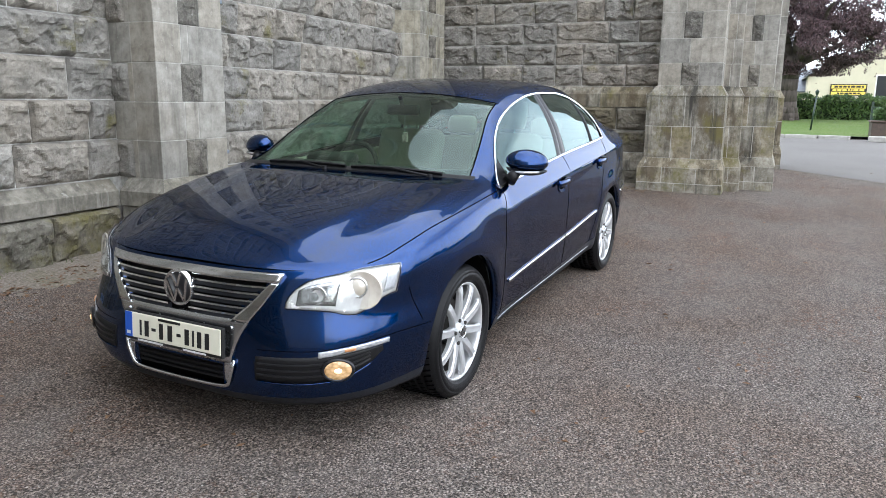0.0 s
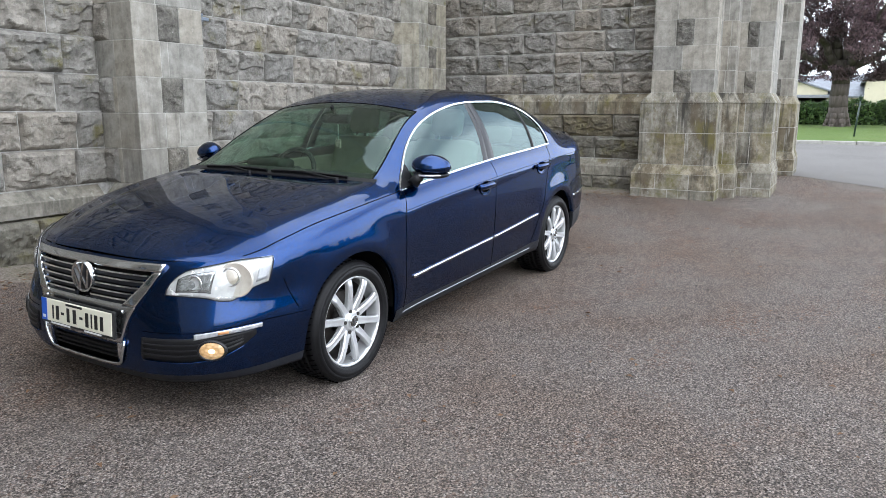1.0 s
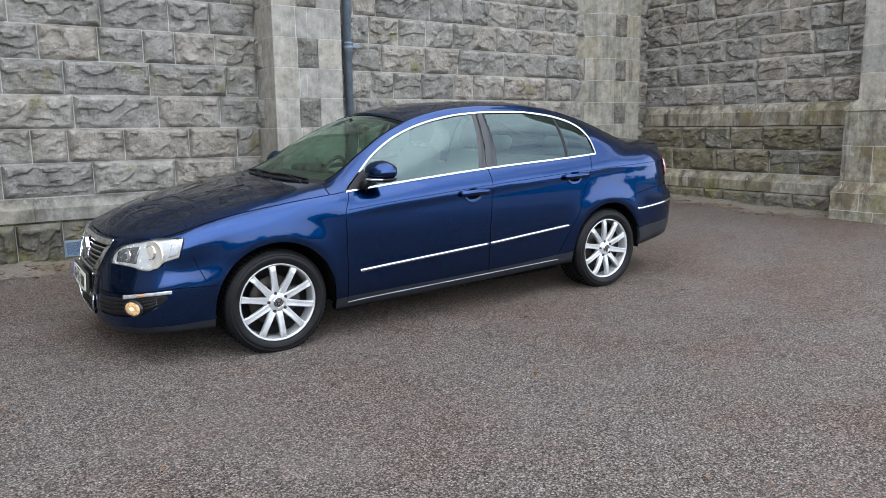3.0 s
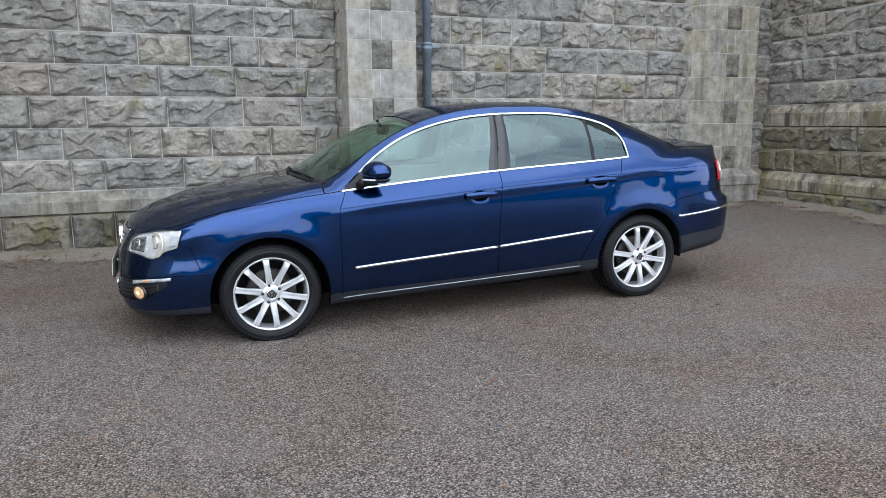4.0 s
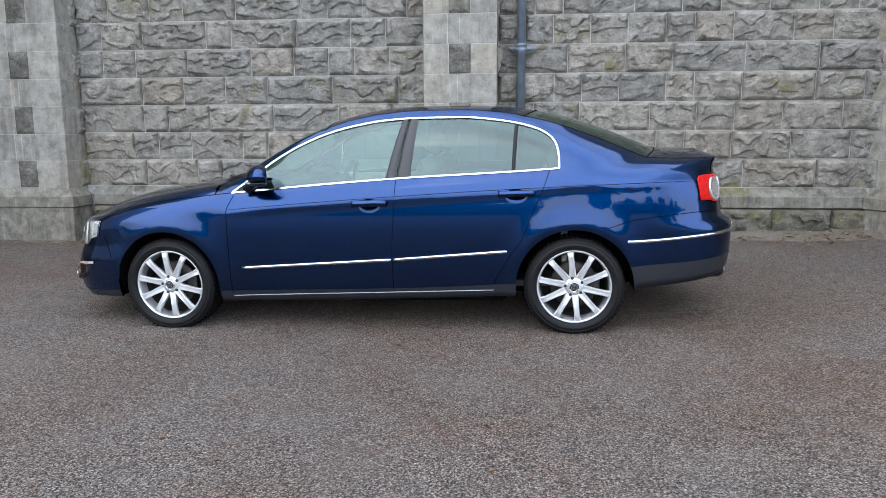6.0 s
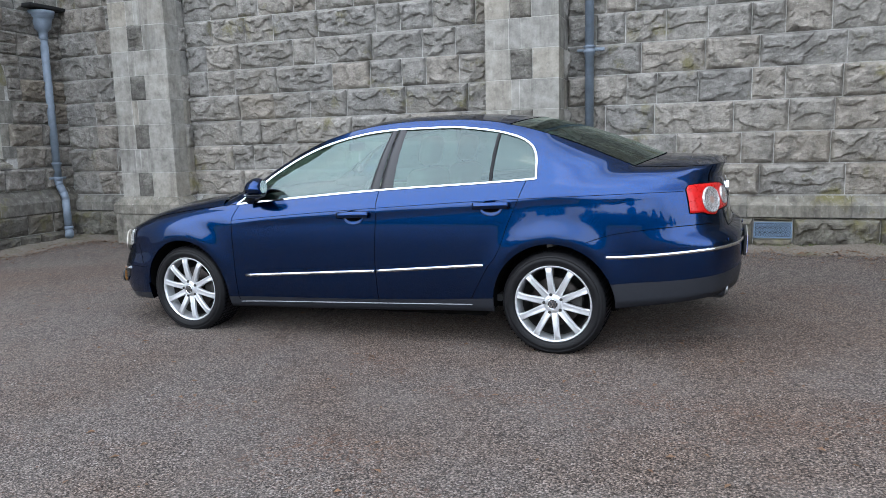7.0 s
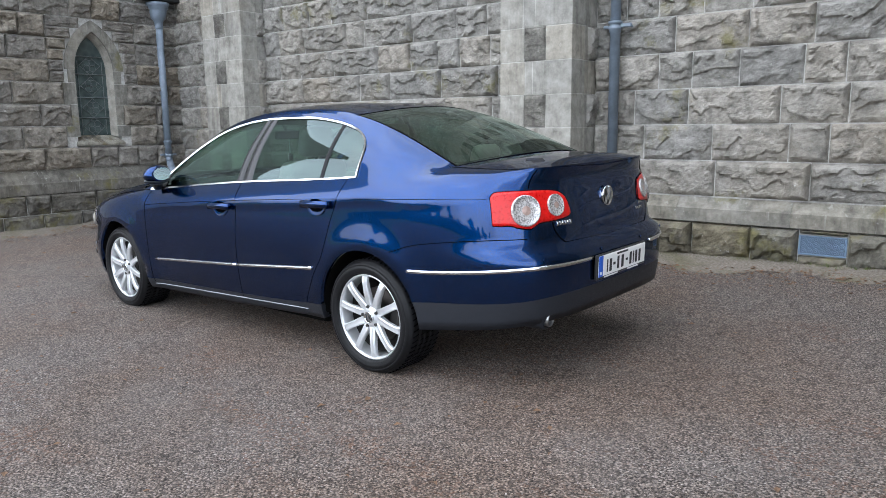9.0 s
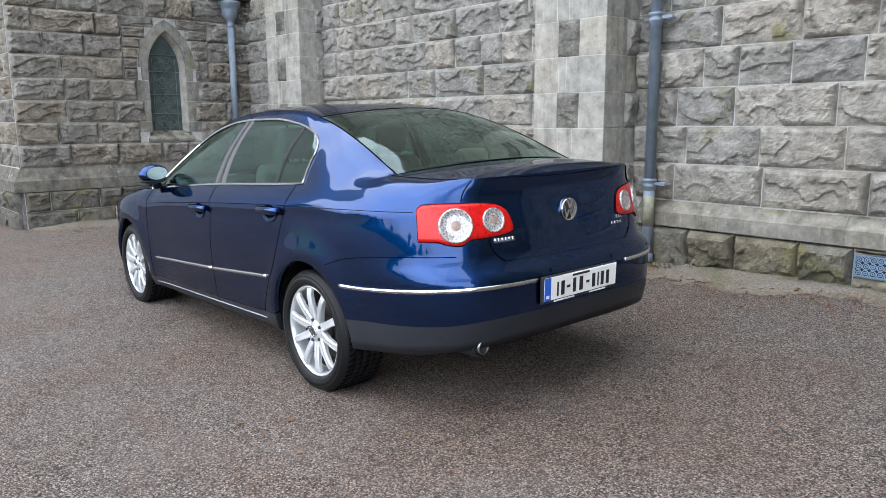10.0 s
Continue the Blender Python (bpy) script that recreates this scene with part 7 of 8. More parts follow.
def hopper_pipe():
    """Downpipe with a moulded hopper head that steps out over the plinth to a spout."""
    x, y = -6.15, 2.47
    pipe = thing("downpipe", "blue-grey painted iron downpipe with a moulded hopper head", "downpipe", pose(x, y, 0), group="downpipes")
    part("shaft", rod_bm((0, 0, 0.92), (0, 0, 2.90), 0.050, n=24), PIPE, pipe, smooth=True)
    prof = [(0.050, 2.80), (0.058, 2.81), (0.058, 2.84), (0.052, 2.85), (0.060, 2.87), (0.060, 2.90), (0.068, 2.905), (0.072, 2.92), (0.100, 2.945), (0.112, 2.99), (0.122, 3.05), (0.130, 3.075), (0.150, 3.09), (0.150, 3.12), (0.160, 3.13), (0.165, 3.17), (0.140, 3.17), (0.10, 3.05)]
    part("hopper_head", raw("hopper_head", *lathe(prof, 28, "z"), PIPE, True), None, pipe, "flared moulded hopper head")
    for z in (1.16, 0.96):
        prof = [(0.050, z - 0.03), (0.058, z - 0.026), (0.058, z - 0.006), (0.064, z), (0.064, z + 0.016), (0.050, z + 0.022)]
        part("collar", raw("collar", *lathe(prof, 28, "z"), PIPE, True), None, pipe)
    part("ear", box_bm((-0.02, -0.13, 0.955), (0.01, 0.13, 0.985), 0.005), PIPE, pipe, "bracket ear")
    g = ground_z(x, y)
    pts = [(0, 0, 0.94), (0.02, 0, 0.86), (0.10, -0.02, 0.76), (0.13, -0.03, 0.68), (0.135, -0.03, 0.30)]
    for a, b in zip(pts[:-1], pts[1:]):
        part("bend", rod_bm(a, b, 0.050, n=20), PIPE, pipe, smooth=True)
        bm = bmesh.new()
        bmesh.ops.create_uvsphere(bm, u_segments=16, v_segments=10, radius=0.050, matrix=Matrix.Translation(b))
        part("bend", bm, PIPE, pipe, smooth=True)
    prof = [(0.050, 0.27), (0.060, 0.275), (0.060, 0.31), (0.050, 0.315)]
    part("collar", raw("collar", *lathe(prof, 24, "z"), PIPE, True), None, pipe, at=pose(0.135, -0.03, 0))
    part("spout", rod_bm((0.135, -0.03, 0.30), (0.145, -0.04, g + 0.10), 0.050, n=20), PIPE, pipe, smooth=True)
    part("spout", rod_bm((0.14, -0.03, g + 0.11), (0.21, -0.10, g + 0.07), 0.052, 0.056, n=20), PIPE, pipe, smooth=True)
    # lead gutter above the hopper
    part("gutter_outlet", box_bm((-0.10, -0.25, 3.19), (0.12, 0.30, 3.24), 0.01), DARKHOLE, pipe, "dark gutter outlet")


hopper_pipe()


def air_brick(x0, x1, z0, z1, y):
    """Pierced iron air vent: a frame, a dark void, and interlaced rings."""
    v = thing("air_vent", "small pale blue iron air vent with interlaced rings", "vent", pose(x0, y, z0), group="air vents")
    w, h = x1 - x0, z1 - z0
    part("void", box_bm((0, 0.004, 0), (w, 0.03, h)), DARKHOLE, v)
    for a, b in (((0, -0.008, 0), (w, 0.01, 0.010)), ((0, -0.008, h - 0.010), (w, 0.01, h)), ((0, -0.008, 0.010), (0.010, 0.01, h - 0.010)), ((w - 0.010, -0.008, 0.010), (w, 0.01, h - 0.010))):
        part("frame", box_bm(a, b, 0.002), VENT, v)
    n = 7
    r = (w - 0.02) / n / 2
    prof1 = [(r * 0.78, -0.002), (r * 0.80, -0.008), (r * 1.02, -0.008), (r * 1.04, -0.002)]
    prof2 = [(r * 0.22, -0.002), (r * 0.24, -0.007), (r * 0.52, -0.007), (r * 0.54, -0.002)]
    me1, me2 = raw("ring", *lathe(prof1, 20), VENT, True), raw("ring", *lathe(prof2, 16), VENT, True)
    for j in range(3):
        for i in range(n):
            at = pose(0.01 + r * (2 * i + 1), 0, h * (0.19 + 0.31 * j))
            part("ring", me1, None, v, at=at)
            part("ring", me2, None, v, at=at)


air_brick(2.65, 3.0, 0.298, 0.455, 2.735)
air_brick(-1.99, -1.64, 0.16, 0.30, 2.735)

# ---- beyond the yard ----
def kerb_line():
    me = mesh_from(box_bm((-0.075, -0.44, -0.2), (0.075, 0.44, 0.0), 0.015), "kerb_stone", KERB)
    k = thing("kerb", "row of pale stone kerbs along the drive", "kerb", kind="structure")
    y, x = 3.5, 20.72
    n = 0
    while y > -4.2:
        ang = 0 if y > -2.6 else 18 * (-2.6 - y)
        part("kerb_stone", me, None, k, at=pose(x, y, ground_z(x, y) + 0.11, 0, 0, -ang))
        x -= math.sin(radians(ang)) * 0.9
        y -= math.cos(radians(ang)) * 0.9
        n += 1
    e = thing("lawn_edging", "low pale stone lawn edging", "edging", kind="structure")
    y, x = 3.5, 23.6
    while y > -9:
        part("edging_stone", me, None, e, at=pose(x, y, ground_z(x, y) + 0.06, 0, 0, 2))
        x -= 0.03
        y -= 0.9


kerb_line()
rows = [[(x, y, ground_z(x, y) + 0.085 + 0.02 * noise.noise(Vector((x, y, 0)))) for x in np.linspace(20.78, 44, 40)] for y in np.linspace(-30, 12, 50)]
tagged(new("lawn", grid_mesh("lawn", rows, LAWN)), "mown green lawn behind the kerb", "lawn", kind="structure")


def leaf_cloud(name, centre, radii, count, size, material, seed, hollow=0.45, gaps=0.0, flat=0.0, droop=0.0):
    """Many small leaf sprays scattered through a crown, thinner inside, with gaps."""
    r = random.Random(seed)
    vs, fs = [], []
    c = Vector(centre)
    made = tries = 0
    while made < count and tries < count * 8:
        tries += 1
        d = Vector((r.gauss(0, 1), r.gauss(0, 1), r.gauss(0, 1))).normalized()
        k = (hollow + (1 - hollow) * r.random() ** 0.6)
        k *= 0.86 + 0.34 * noise.noise(d * 2.3 + Vector((seed, 0, 0))) + 0.14 * noise.noise(d * 6.1)
        p = Vector((d.x * radii[0], d.y * radii[1], d.z * radii[2])) * k
        if p.z < -radii[2] * (1 - flat):
            continue
        q = c + p
        if gaps and noise.noise(q * 0.55 + Vector((seed * 3, 0, 0))) + 0.5 * noise.noise(q * 1.5) < gaps - 0.5:
            continue
        s = size * r.uniform(0.6, 1.4)
        n = Vector((r.gauss(0, 1), r.gauss(0, 1), r.gauss(0, 1) + 0.4)).normalized()
        t = n.orthogonal().normalized()
        a = r.uniform(0, 6.28)
        t = (t * math.cos(a) + n.cross(t) * math.sin(a))
        t.z -= droop
        t.normalize()
        b = n.cross(t).normalized()
        i = len(vs)
        vs += [q - t * s, q + b * s * 0.42 - t * s * 0.1, q + t * s, q - b * s * 0.42 - t * s * 0.1]
        fs.append((i, i + 1, i + 2, i + 3))
        made += 1
    return raw(name, vs, fs, material)


def limb(bm, a, b, r0, r1, bend, seed, n=6):
    r = random.Random(seed)
    a, b = Vector(a), Vector(b)
    pts = [a.lerp(b, k / n) + Vector((r.uniform(-1, 1), r.uniform(-1, 1), 0)) * bend * math.sin(math.pi * k / n) for k in range(n + 1)]
    for k in range(n):
        rod_bm(pts[k], pts[k + 1] + (pts[k + 1] - pts[k]) * 0.04, r0 + (r1 - r0) * k / n, r0 + (r1 - r0) * (k + 1) / n, 12, bm)


def copper_beech():
    x, y = 38.0, -2.5
    g = ground_z(x, y) + 0.08
    t = thing("tree", "old copper beech with dark purple leaves and a grey trunk", "tree", pose(x, y, g))
    bm = bmesh.new()
    limb(bm, (0, 0, -0.2), (0.0, 0.05, 3.2), 0.46, 0.40, 0.03, 1)
    for k in range(7):
        a = 2 * math.pi * k / 7
        limb(bm, (0.32 * math.cos(a), 0.32 * math.sin(a), 0.6), (0.62 * math.cos(a), 0.62 * math.sin(a), -0.15), 0.18, 0.08, 0.02, k, 3)
    part("trunk", bm, BARK, t, "stout grey trunk", True)
    for k, (dx, dy, dz, r0) in enumerate(((0.3, 0.55, 7, 0.34), (-0.2, -0.75, 7.5, 0.36), (1.8, -2.2, 6.5, 0.24), (-1.5, 2.2, 6, 0.24), (0.5, -3.8, 4.6, 0.20), (-0.4, 3.6, 4.6, 0.20), (-2.5, -1.5, 5.5, 0.22))):
        bm = bmesh.new()
        limb(bm, (0, 0.2 * (1 if dy > 0 else -1), 2.7), (dx, dy, dz), r0, 0.06, 0.25, 20 + k, 8)
        part("limb", bm, BARK, t, smooth=True)
    crown = leaf_cloud("crown", (0, 0, 7.2), (6.3, 6.6, 6.0), 95000, 0.076, BEECH_LEAF, 5, hollow=0.35, gaps=0.76, flat=0.10, droop=0.5)
    tagged(part("crown", crown, None, t, "drooping dark purple foliage"), kind="stuff")
    skirt = leaf_cloud("crown", (0, 0, 3.75), (4.8, 5.6, 2.0), 34000, 0.068, BEECH_LEAF, 9, hollow=0.55, gaps=0.68, flat=0.25, droop=0.9)
    tagged(part("crown", skirt, None, t, "low hanging purple sprays"), kind="stuff")


copper_beech()


def hedge():
    h = thing("hedge", "clipped laurel hedge at the back of the lawn", "hedge", pose(41.5, -2, ground_z(41, -2) + 0.05))
    part("core", box_bm((-0.5, -13, 0), (0.5, 11, 1.05), 0.2, 2), plain("hedge_shade", (0.012, 0.022, 0.008), 0.9, vary=0.3), h)
    r = random.Random(3)
    vs, fs = [], []
    for _ in range(17000):
        y = r.uniform(-13.5, 11.5)
        hgt = 1.15 + 0.34 * noise.noise(Vector((y * 0.5, 0, 2))) + 0.22 * noise.noise(Vector((y * 1.7, 0, 5)))
        if r.random() < 0.4:
            p = Vector((r.uniform(-0.75, 0.75), y, hgt + r.gauss(0, 0.07)))
        else:
            p = Vector((-0.66 + r.gauss(0, 0.10) - 0.22 * noise.noise(Vector((y * 1.3, 7, r.random()))), y, r.uniform(0.0, hgt)))
        n = Vector((r.gauss(-0.5, 0.8), r.gauss(0, 0.8), r.gauss(0.5, 0.7))).normalized()
        t = n.orthogonal().normalized()
        a = r.uniform(0, 6.28)
        t = t * math.cos(a) + n.cross(t) * math.sin(a)
        b = n.cross(t)
        s = r.uniform(0.07, 0.14)
        i = len(vs)
        vs += [p - t * s, p + b * s * 0.4, p + t * s, p - b * s * 0.4]
        fs.append((i, i + 1, i + 2, i + 3))
    tagged(part("foliage", raw("foliage", vs, fs, HEDGE_LEAF), None, h, "glossy green laurel leaves"), kind="stuff")


hedge()


def house(name, at, width, eave, apex, depth, label):
    """A rendered gabled house; local x back from the gable, y across."""
    h = thing(name, label, "house", at)
    w = width / 2
    vs = [(0, -w, 0), (0, w, 0), (0, w, eave), (0, 0, apex), (0, -w, eave)]
    vs += [(depth, y, z) for _, y, z in vs]
    fs = [(4, 3, 2, 1, 0), (5, 6, 7, 8, 9), (0, 1, 6, 5), (1, 2, 7, 6), (4, 0, 5, 9)]
    part("wall", raw("wall", vs, fs, RENDERED), None, h, "cream rendered wall")
    for s in (-1, 1):
        d = Vector((0, s * w, eave)) - Vector((0, 0, apex))
        n = d.normalized()
        up = Vector((0, 0, 0.12))
        a, b = Vector((-0.25, 0, apex)) + Vector((0, 0, 0.02)), Vector((-0.25, s * w, eave)) + n * 0.35 + Vector((0, 0, 0.02))
        vs = [a, b, b + up, a + up]
        vs += [Vector((depth + 0.25, p.y, p.z)) for p in vs]
        fs = [(0, 1, 2, 3), (4, 7, 6, 5), (3, 2, 6, 7), (0, 4, 5, 1), (1, 5, 6, 2), (0, 3, 7, 4)]
        bm = bmesh.new()
        bm.from_mesh(raw("r", vs, fs, SLATE))
        bmesh.ops.recalc_face_normals(bm, faces=bm.faces)
        part("roof", bm, SLATE, h, "grey slate roof slope")
    return h


hs = house("house", pose(56.2, -9.6, 0.3), 11.5, 2.9, 5.9, 12, "cream rendered house with a slate roof and a yellow sign")


def house_window(h, y0, y1, z0, z1):
    w = part("window", box_bm((-0.03, y0, z0), (0.05, y1, z1), 0.01), WHITE, h, "white framed window")
    n = 2
    for k in range(n):
        a = y0 + 0.07 + (y1 - y0 - 0.07) * k / n
        b = a + (y1 - y0 - 0.07) / n - 0.07
        part("pane", box_bm((-0.045, a, z0 + 0.08), (-0.02, b, z1 - 0.08)), GLOSSBLACK, w, "dark pane")
    part("sill", box_bm((-0.12, y0 - 0.08, z0 - 0.08), (0.02, y1 + 0.08, z0), 0.01), WHITE, w)


house_window(hs, -0.35, 1.45, 1.45, 3.0)
sg = thing("sign", "yellow and black business sign with lines of lettering bars", "sign", pose(56.15, -6.5, 2.25))
part("board", box_bm((-0.05, -1.16, -0.40), (0.0, 1.16, 0.40), 0.01), INK, sg, "black sign edge")
part("panel", box_bm((-0.056, -1.09, 0.09), (-0.049, 1.09, 0.34)), SIGN_Y, sg, "yellow panel")
part("panel", box_bm((-0.056, -1.09, -0.34), (-0.049, 1.09, -0.14)), SIGN_Y, sg, "yellow panel")
for z0, z1, y0, mat, seed in ((0.15, 0.28, -0.95, INK, 1), (-0.09, 0.05, -1.0, SIGN_Y, 2), (-0.29, -0.19, -0.75, INK, 3)):
    r = random.Random(seed)
    y = y0
    while y < -y0:
        w = r.uniform(0.10, 0.32)
        part("bar", box_bm((-0.062, y, z0), (-0.054, min(y + w, -y0), z1)), mat, sg)
        y += w + 0.06
house("house", pose(60, 4.6, 0.3), 12.0, 2.3, 4.4, 10, "cream rendered outbuilding with a low slate roof")
house("house", pose(64, -6.0, 0.3, 0, 0, 90), 8.0, 1.9, 3.5, 12, "low outbuilding with a long grey slate roof")


def lamp_post():
    x, y = 25.0, -3.2
    lp = thing("lamp_post", "short dark green iron lamp post on the lawn", "lamp post", pose(x, y, ground_z(x, y) + 0.08, 0, 0, 0))
    part("post", rod_bm((0, 0, -0.05), (0.0, -0.09, 1.25), 0.032, 0.024, 12), LAMPGREEN, lp, smooth=True)
    part("ladder_bar", rod_bm((0, -0.22, 1.10), (0, 0.06, 1.12), 0.014, n=8), LAMPGREEN, lp)
    prof = [(0.02, 1.22), (0.045, 1.25), (0.066, 1.34), (0.072, 1.35), (0.03, 1.41), (0.012, 1.42), (0.0, 1.45)]
    part("lantern", raw("lantern", *lathe(prof, 12, "z"), LAMPGREEN, True), None, lp, at=pose(0, -0.09, 0))


lamp_post()


def planter():
    x, y = 21.5, -5.25
    g = ground_z(x, y)
    p = thing("planter", "dark wooden planter box with a clipped green shrub", "planter", pose(x, y, g + 0.08))
    part("box", box_bm((-0.35, -0.55, 0), (0.35, 0.55, 0.42), 0.02), plain("dark_stained_wood", (0.06, 0.04, 0.03), 0.7, vary=0.3), p)
    part("rim", box_bm((-0.39, -0.59, 0.42), (0.39, 0.59, 0.48), 0.015), plain("dark_wood_rim", (0.07, 0.048, 0.036), 0.7, vary=0.3), p)
    tagged(part("shrub", leaf_cloud("shrub", (0, 0, 0.68), (0.42, 0.55, 0.36), 2500, 0.05, HEDGE_LEAF, 4, hollow=0.5), None, p, "green shrub"), kind="stuff")
    q = thing("step_block", "pale concrete block on the verge", "block", pose(19.6, -4.95, ground_z(19.6, -4.95)))
    part("block", box_bm((-0.15, -0.45, 0), (0.15, 0.45, 0.16), 0.02), KERB, q)
    f = thing("railing", "low black iron railing by the planter", "railing", pose(30, -5.6, ground_z(30, -5.6) + 0.08))
    for k in range(7):
        part("baluster", rod_bm((0, -0.15 * k, 0), (0, -0.15 * k, 0.85), 0.014, n=6), LAMPGREEN, f)
    for z in (0.15, 0.78):
        part("rail", rod_bm((0, 0.03, z), (0, -0.95, z), 0.016, n=6), LAMPGREEN, f)
    part("post", rod_bm((0, 0.06, -0.05), (0, 0.06, 1.0), 0.04, n=8), LAMPGREEN, f)


planter()


def far_tree(x, y, h, seed):
    t = thing("tree", "tall green broadleaf tree across the yard", "tree", pose(x, y, ground_z(x, y) - 0.2), group="trees across the yard")
    bm = bmesh.new()
    limb(bm, (0, 0, -0.3), (0.2, 0.1, h * 0.45), 0.35, 0.22, 0.15, seed)
    part("trunk", bm, BARK, t, smooth=True)
    for k in range(4):
        a = seed + k * 1.6
        bm = bmesh.new()
        limb(bm, (0.1, 0.1, h * 0.33), (h * 0.22 * math.cos(a), h * 0.22 * math.sin(a), h * 0.66), 0.15, 0.04, 0.2, seed + k)
        part("limb", bm, BARK, t, smooth=True)
    tagged(part("crown", leaf_cloud("crown", (0, 0, h * 0.60), (h * 0.40, h * 0.40, h * 0.42), 5200, 0.36, GREEN_LEAF, seed, hollow=0.3, gaps=0.2), None, t, "green summer foliage"), kind="stuff")


rt = random.Random(21)
for k, x in enumerate(range(-62, 70, 11)):
    far_tree(x + rt.uniform(-3, 3), -66 + rt.uniform(-6, 5) - 0.004 * x * x * 0.3, rt.uniform(4.6, 7.4), 40 + k)
for k, (x, y, h) in enumerate(((-44, -16, 7), (-48, -26, 8), (-46, -2, 7.5))):
    far_tree(x, y, h, 70 + k)



def field_hedge():
    """The overgrown boundary hedge under the far trees."""
    h = thing("hedge", "overgrown green boundary hedge", "hedge", pose(0, 0, -0.3))
    r = random.Random(31)
    vs, fs = [], []
    rows = []
    for k in range(150):
        x = -75 + k
        y = -42 - 0.0012 * x * x
        t = 2.5 + 0.8 * noise.noise(Vector((x * 0.21, 1, 1)))
        rows.append([(x, y - 1.2, 0), (x, y - 0.9, t * 0.8), (x, y, t), (x, y + 0.9, t * 0.8), (x, y + 1.2, 0)])
        for _ in range(110):
            p = Vector((x + r.random(), y + r.gauss(0.5, 0.7), r.uniform(0, t + 0.4)))
            n = Vector((r.gauss(0, 1), r.gauss(0.5, 1), r.gauss(0.4, 1))).normalized()
            a = n.orthogonal().normalized()
            b = n.cross(a)
            s = r.uniform(0.15, 0.3)
            i = len(vs)
            vs += [p - a * s, p + b * s * 0.5, p + a * s, p - b * s * 0.5]
            fs.append((i, i + 1, i + 2, i + 3))
    part("core", grid_mesh("core", rows, plain("hedge_depth", (0.018, 0.03, 0.01), 0.9, vary=0.3)), None, h)
    tagged(part("foliage", raw("foliage", vs, fs, GREEN_LEAF), None, h, "dense green foliage"), kind="stuff")


field_hedge()


def leaf_litter():
    """Dead leaves and crumbs of stone, thickest along the foot of the walls."""
    r = random.Random(11)
    vs, fs = [], []
    for _ in range(10500):
        q = r.random()
        if q < 0.62:
            x, y = r.uniform(-6.1, 6.2), 2.72 - abs(r.gauss(0, 0.33))
        elif q < 0.76:
            x, y = 6.1 - abs(r.gauss(0, 0.3)), r.uniform(-0.6, 2.6)
        elif q < 0.88:
            x, y = -6.05 + abs(r.gauss(0, 0.3)), r.uniform(-0.5, 2.6)
        else:
            x, y = r.uniform(-8, 10), r.uniform(-7, 2.6)
        s = r.uniform(0.006, 0.026)
        a = r.uniform(0, 6.28)
        z = ground_z(x, y) + r.uniform(0.003, 0.010)
        c, d = math.cos(a) * s, math.sin(a) * s
        i = len(vs)
        vs += [(x - c, y - d, z), (x - d * 0.5, y + c * 0.5, z + s * r.uniform(0, 0.6)), (x + c, y + d, z), (x + d * 0.5, y - c * 0.5, z + s * r.uniform(0, 0.4))]
        fs.append((i, i + 1, i + 2, i + 3))
    ob = new("leaf_litter", raw("leaf_litter", vs, fs, LEAFLITTER))
    tagged(ob, "dry brown leaves scattered along the wall foot", "leaves", kind="stuff")


leaf_litter()


def weeds():
    """Tufts of moss and grass in the joint between wall and yard."""
    r = random.Random(13)
    vs, fs = [], []
    for _ in range(420):
        q = r.random()
        if q < 0.6:
            x, y = r.uniform(0.9, 6.1), 2.70 - abs(r.gauss(0, 0.04))
        elif q < 0.85:
            x, y = 6.10 - abs(r.gauss(0, 0.05)), r.uniform(-0.4, 2.6)
        else:
            x, y = r.uniform(-4, 0), 2.70 - abs(r.gauss(0, 0.03))
        for _ in range(r.randrange(4, 9)):
            h, a, w = r.uniform(0.015, 0.055), r.uniform(0, 6.28), r.uniform(0.003, 0.007)
            px, py = x + r.gauss(0, 0.02), y + r.gauss(0, 0.015)
            z = ground_z(px, py) - 0.003
            lean = (r.gauss(0, 0.5) * h, r.gauss(-0.2, 0.4) * h)
            i = len(vs)
            vs += [(px - w * math.cos(a), py - w * math.sin(a), z), (px + w * math.cos(a), py + w * math.sin(a), z), (px + lean[0], py + lean[1], z + h)]
            fs.append((i, i + 1, i + 2))
    ob = new("weeds", raw("weeds", vs, fs, WEED))
    tagged(ob, "green weeds and moss at the foot of the wall", "weeds", kind="stuff")


WEED = leaf_mat("weed_green", (0.05, 0.075, 0.02), (0.13, 0.15, 0.05))
weeds()


def soil_mat():
    m = Mat("brown_soil_and_grit", rough=0.95, spec=0.2)
    c = m.ramp(m.noise(m.co, 55, 5, 0.7), (0.3, (0.085, 0.072, 0.058)), (0.55, (0.205, 0.178, 0.148)), (0.75, (0.33, 0.295, 0.25)))
    c = m.mix(m.grey(m.noise(m.co, 3.0, 5, 0.7), 0.5, 0.66, 0.0, 0.5), c, (0.095, 0.090, 0.035))
    m.color(c)
    m.bump(m.noise(m.co, 70, 5, 0.7), 0.8, 0.012)
    return m.m


SOIL = soil_mat()


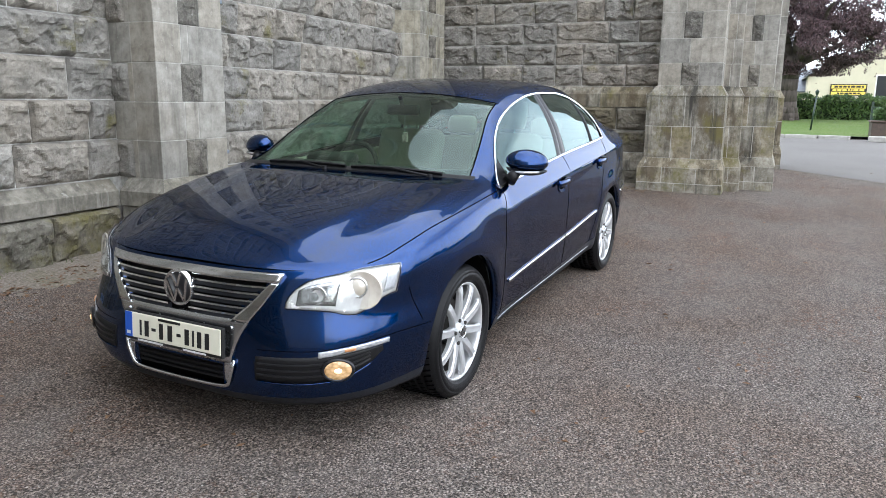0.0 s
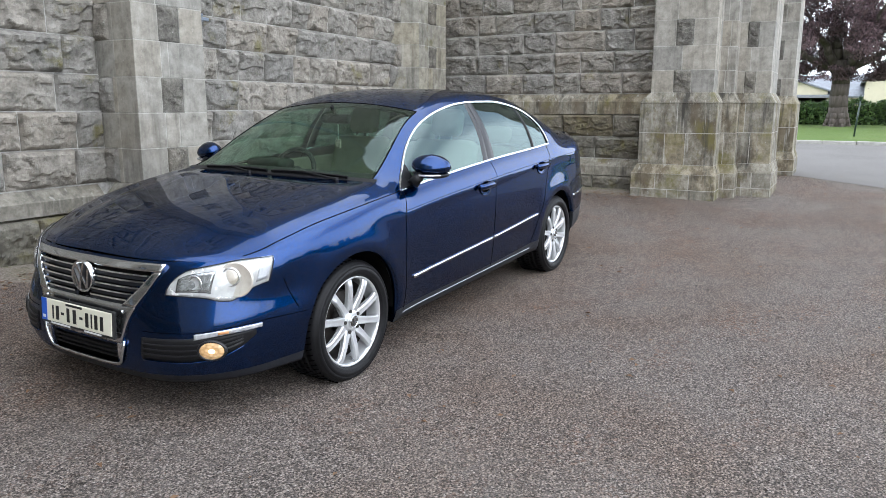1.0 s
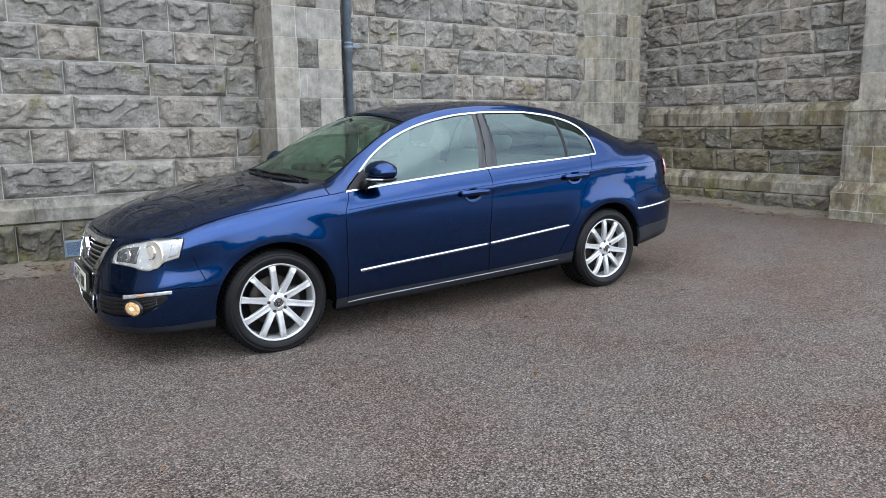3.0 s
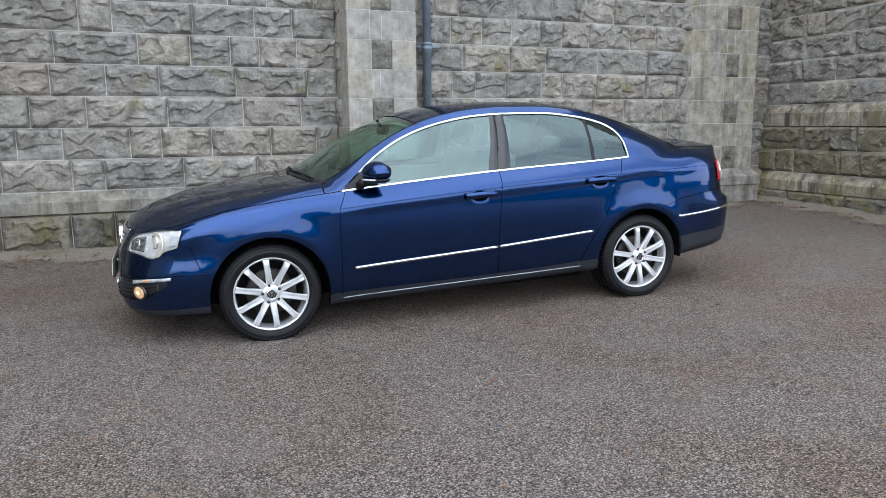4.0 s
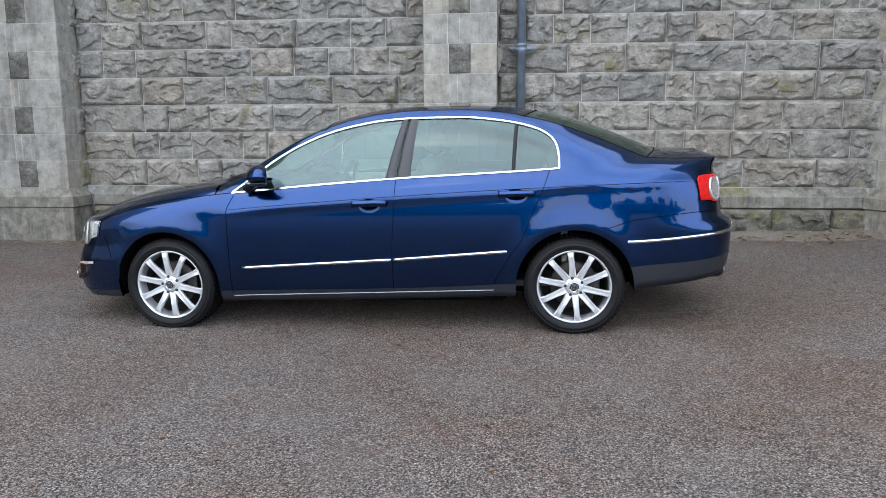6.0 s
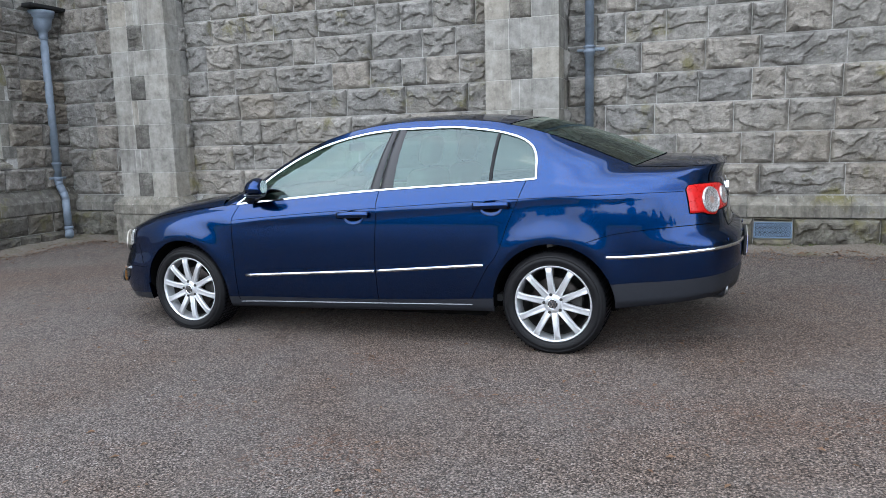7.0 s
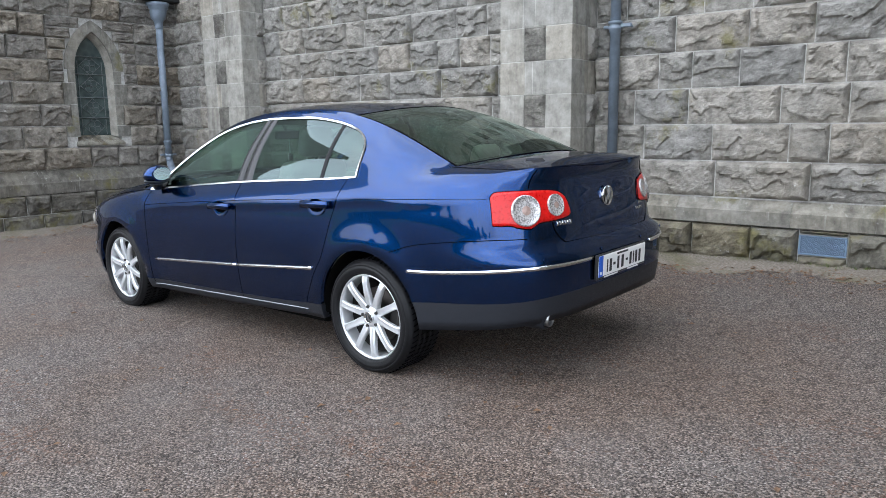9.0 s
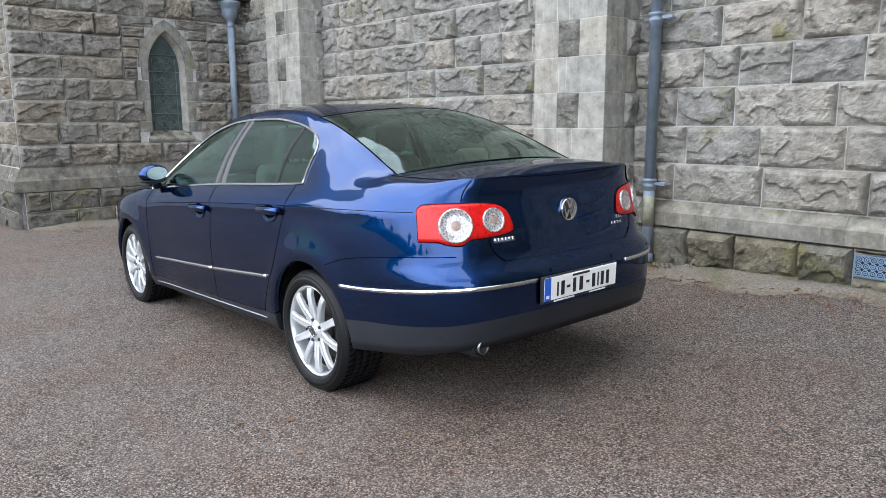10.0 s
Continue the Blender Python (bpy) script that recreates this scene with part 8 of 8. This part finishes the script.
def soil_drift(a, b, inward, seed):
    """Earth and grit gathered along the foot of a wall, thinning out into the yard with an uneven edge."""
    a, b, inward = Vector(a), Vector(b), Vector(inward)
    n = int((b - a).length / 0.05)
    rows = []
    for i in range(n + 1):
        p = a.lerp(b, i / n)
        row = []
        for j in range(15):
            d = 0.6 * j / 14
            q = p + inward * d
            e = Vector((q.x, q.y, seed))
            h = 0.030 - 0.065 * d + 0.020 * noise.noise(e * 1.7) + 0.012 * noise.noise(e * 6) + 0.005 * noise.noise(e * 23)
            row.append((q.x, q.y, ground_z(q.x, q.y) + max(h, -0.02)))
        rows.append(row)
    ob = new("soil_drift", grid_mesh("soil_drift", rows, SOIL))
    tagged(ob, "brown soil and grit gathered along the wall foot", "soil", kind="stuff")


soil_drift((-6.1, 2.75, 0), (6.1, 2.75, 0), (0, -1, 0), 3.0)
soil_drift((6.15, -0.6, 0), (6.15, 2.7, 0), (-1, 0, 0), 8.0)
soil_drift((-6.15, -0.5, 0), (-6.15, 2.7, 0), (1, 0, 0), 12.0)


def chip_mat():
    m = Mat("loose_stone_chip", rough=0.85, spec=0.3)
    m.color(m.ramp(m.island(), (0.0, (0.045, 0.037, 0.032)), (0.35, (0.125, 0.104, 0.090)), (0.70, (0.195, 0.165, 0.145)), (0.97, (0.245, 0.212, 0.188)), (1.0, (0.36, 0.33, 0.305))))
    return m.m


def loose_chips():
    """Stone chips standing proud of the bitumen over the part of the yard in front of the walls."""
    r = random.Random(17)
    vs, fs = [], []
    for _ in range(125000):
        x, y = r.uniform(-6.1, 7.6), r.uniform(-6.6, 2.6)
        w = r.uniform(0.0028, 0.0066) * (1.5 if r.random() < 0.03 else 1.0)
        a, k = r.uniform(0, 6.28), r.uniform(0.55, 1.0)
        c, d = math.cos(a) * w, math.sin(a) * w
        z = ground_z(x, y) - 0.002
        i = len(vs)
        vs += [(x - c, y - d, z), (x - d * k, y + c * k, z), (x + c, y + d, z), (x + d * k, y - c * k, z), (x + r.uniform(-0.4, 0.4) * w, y + r.uniform(-0.4, 0.4) * w, z + 0.003 + w * r.uniform(0.4, 0.9))]
        fs += [(i, i + 4, i + 1), (i + 1, i + 4, i + 2), (i + 2, i + 4, i + 3), (i + 3, i + 4, i)]
    ob = new("loose_chips", raw("loose_chips", vs, fs, chip_mat()))
    tagged(ob, "small grey-brown stone chips standing proud of the yard surface", "stone chips", kind="stuff")


loose_chips()
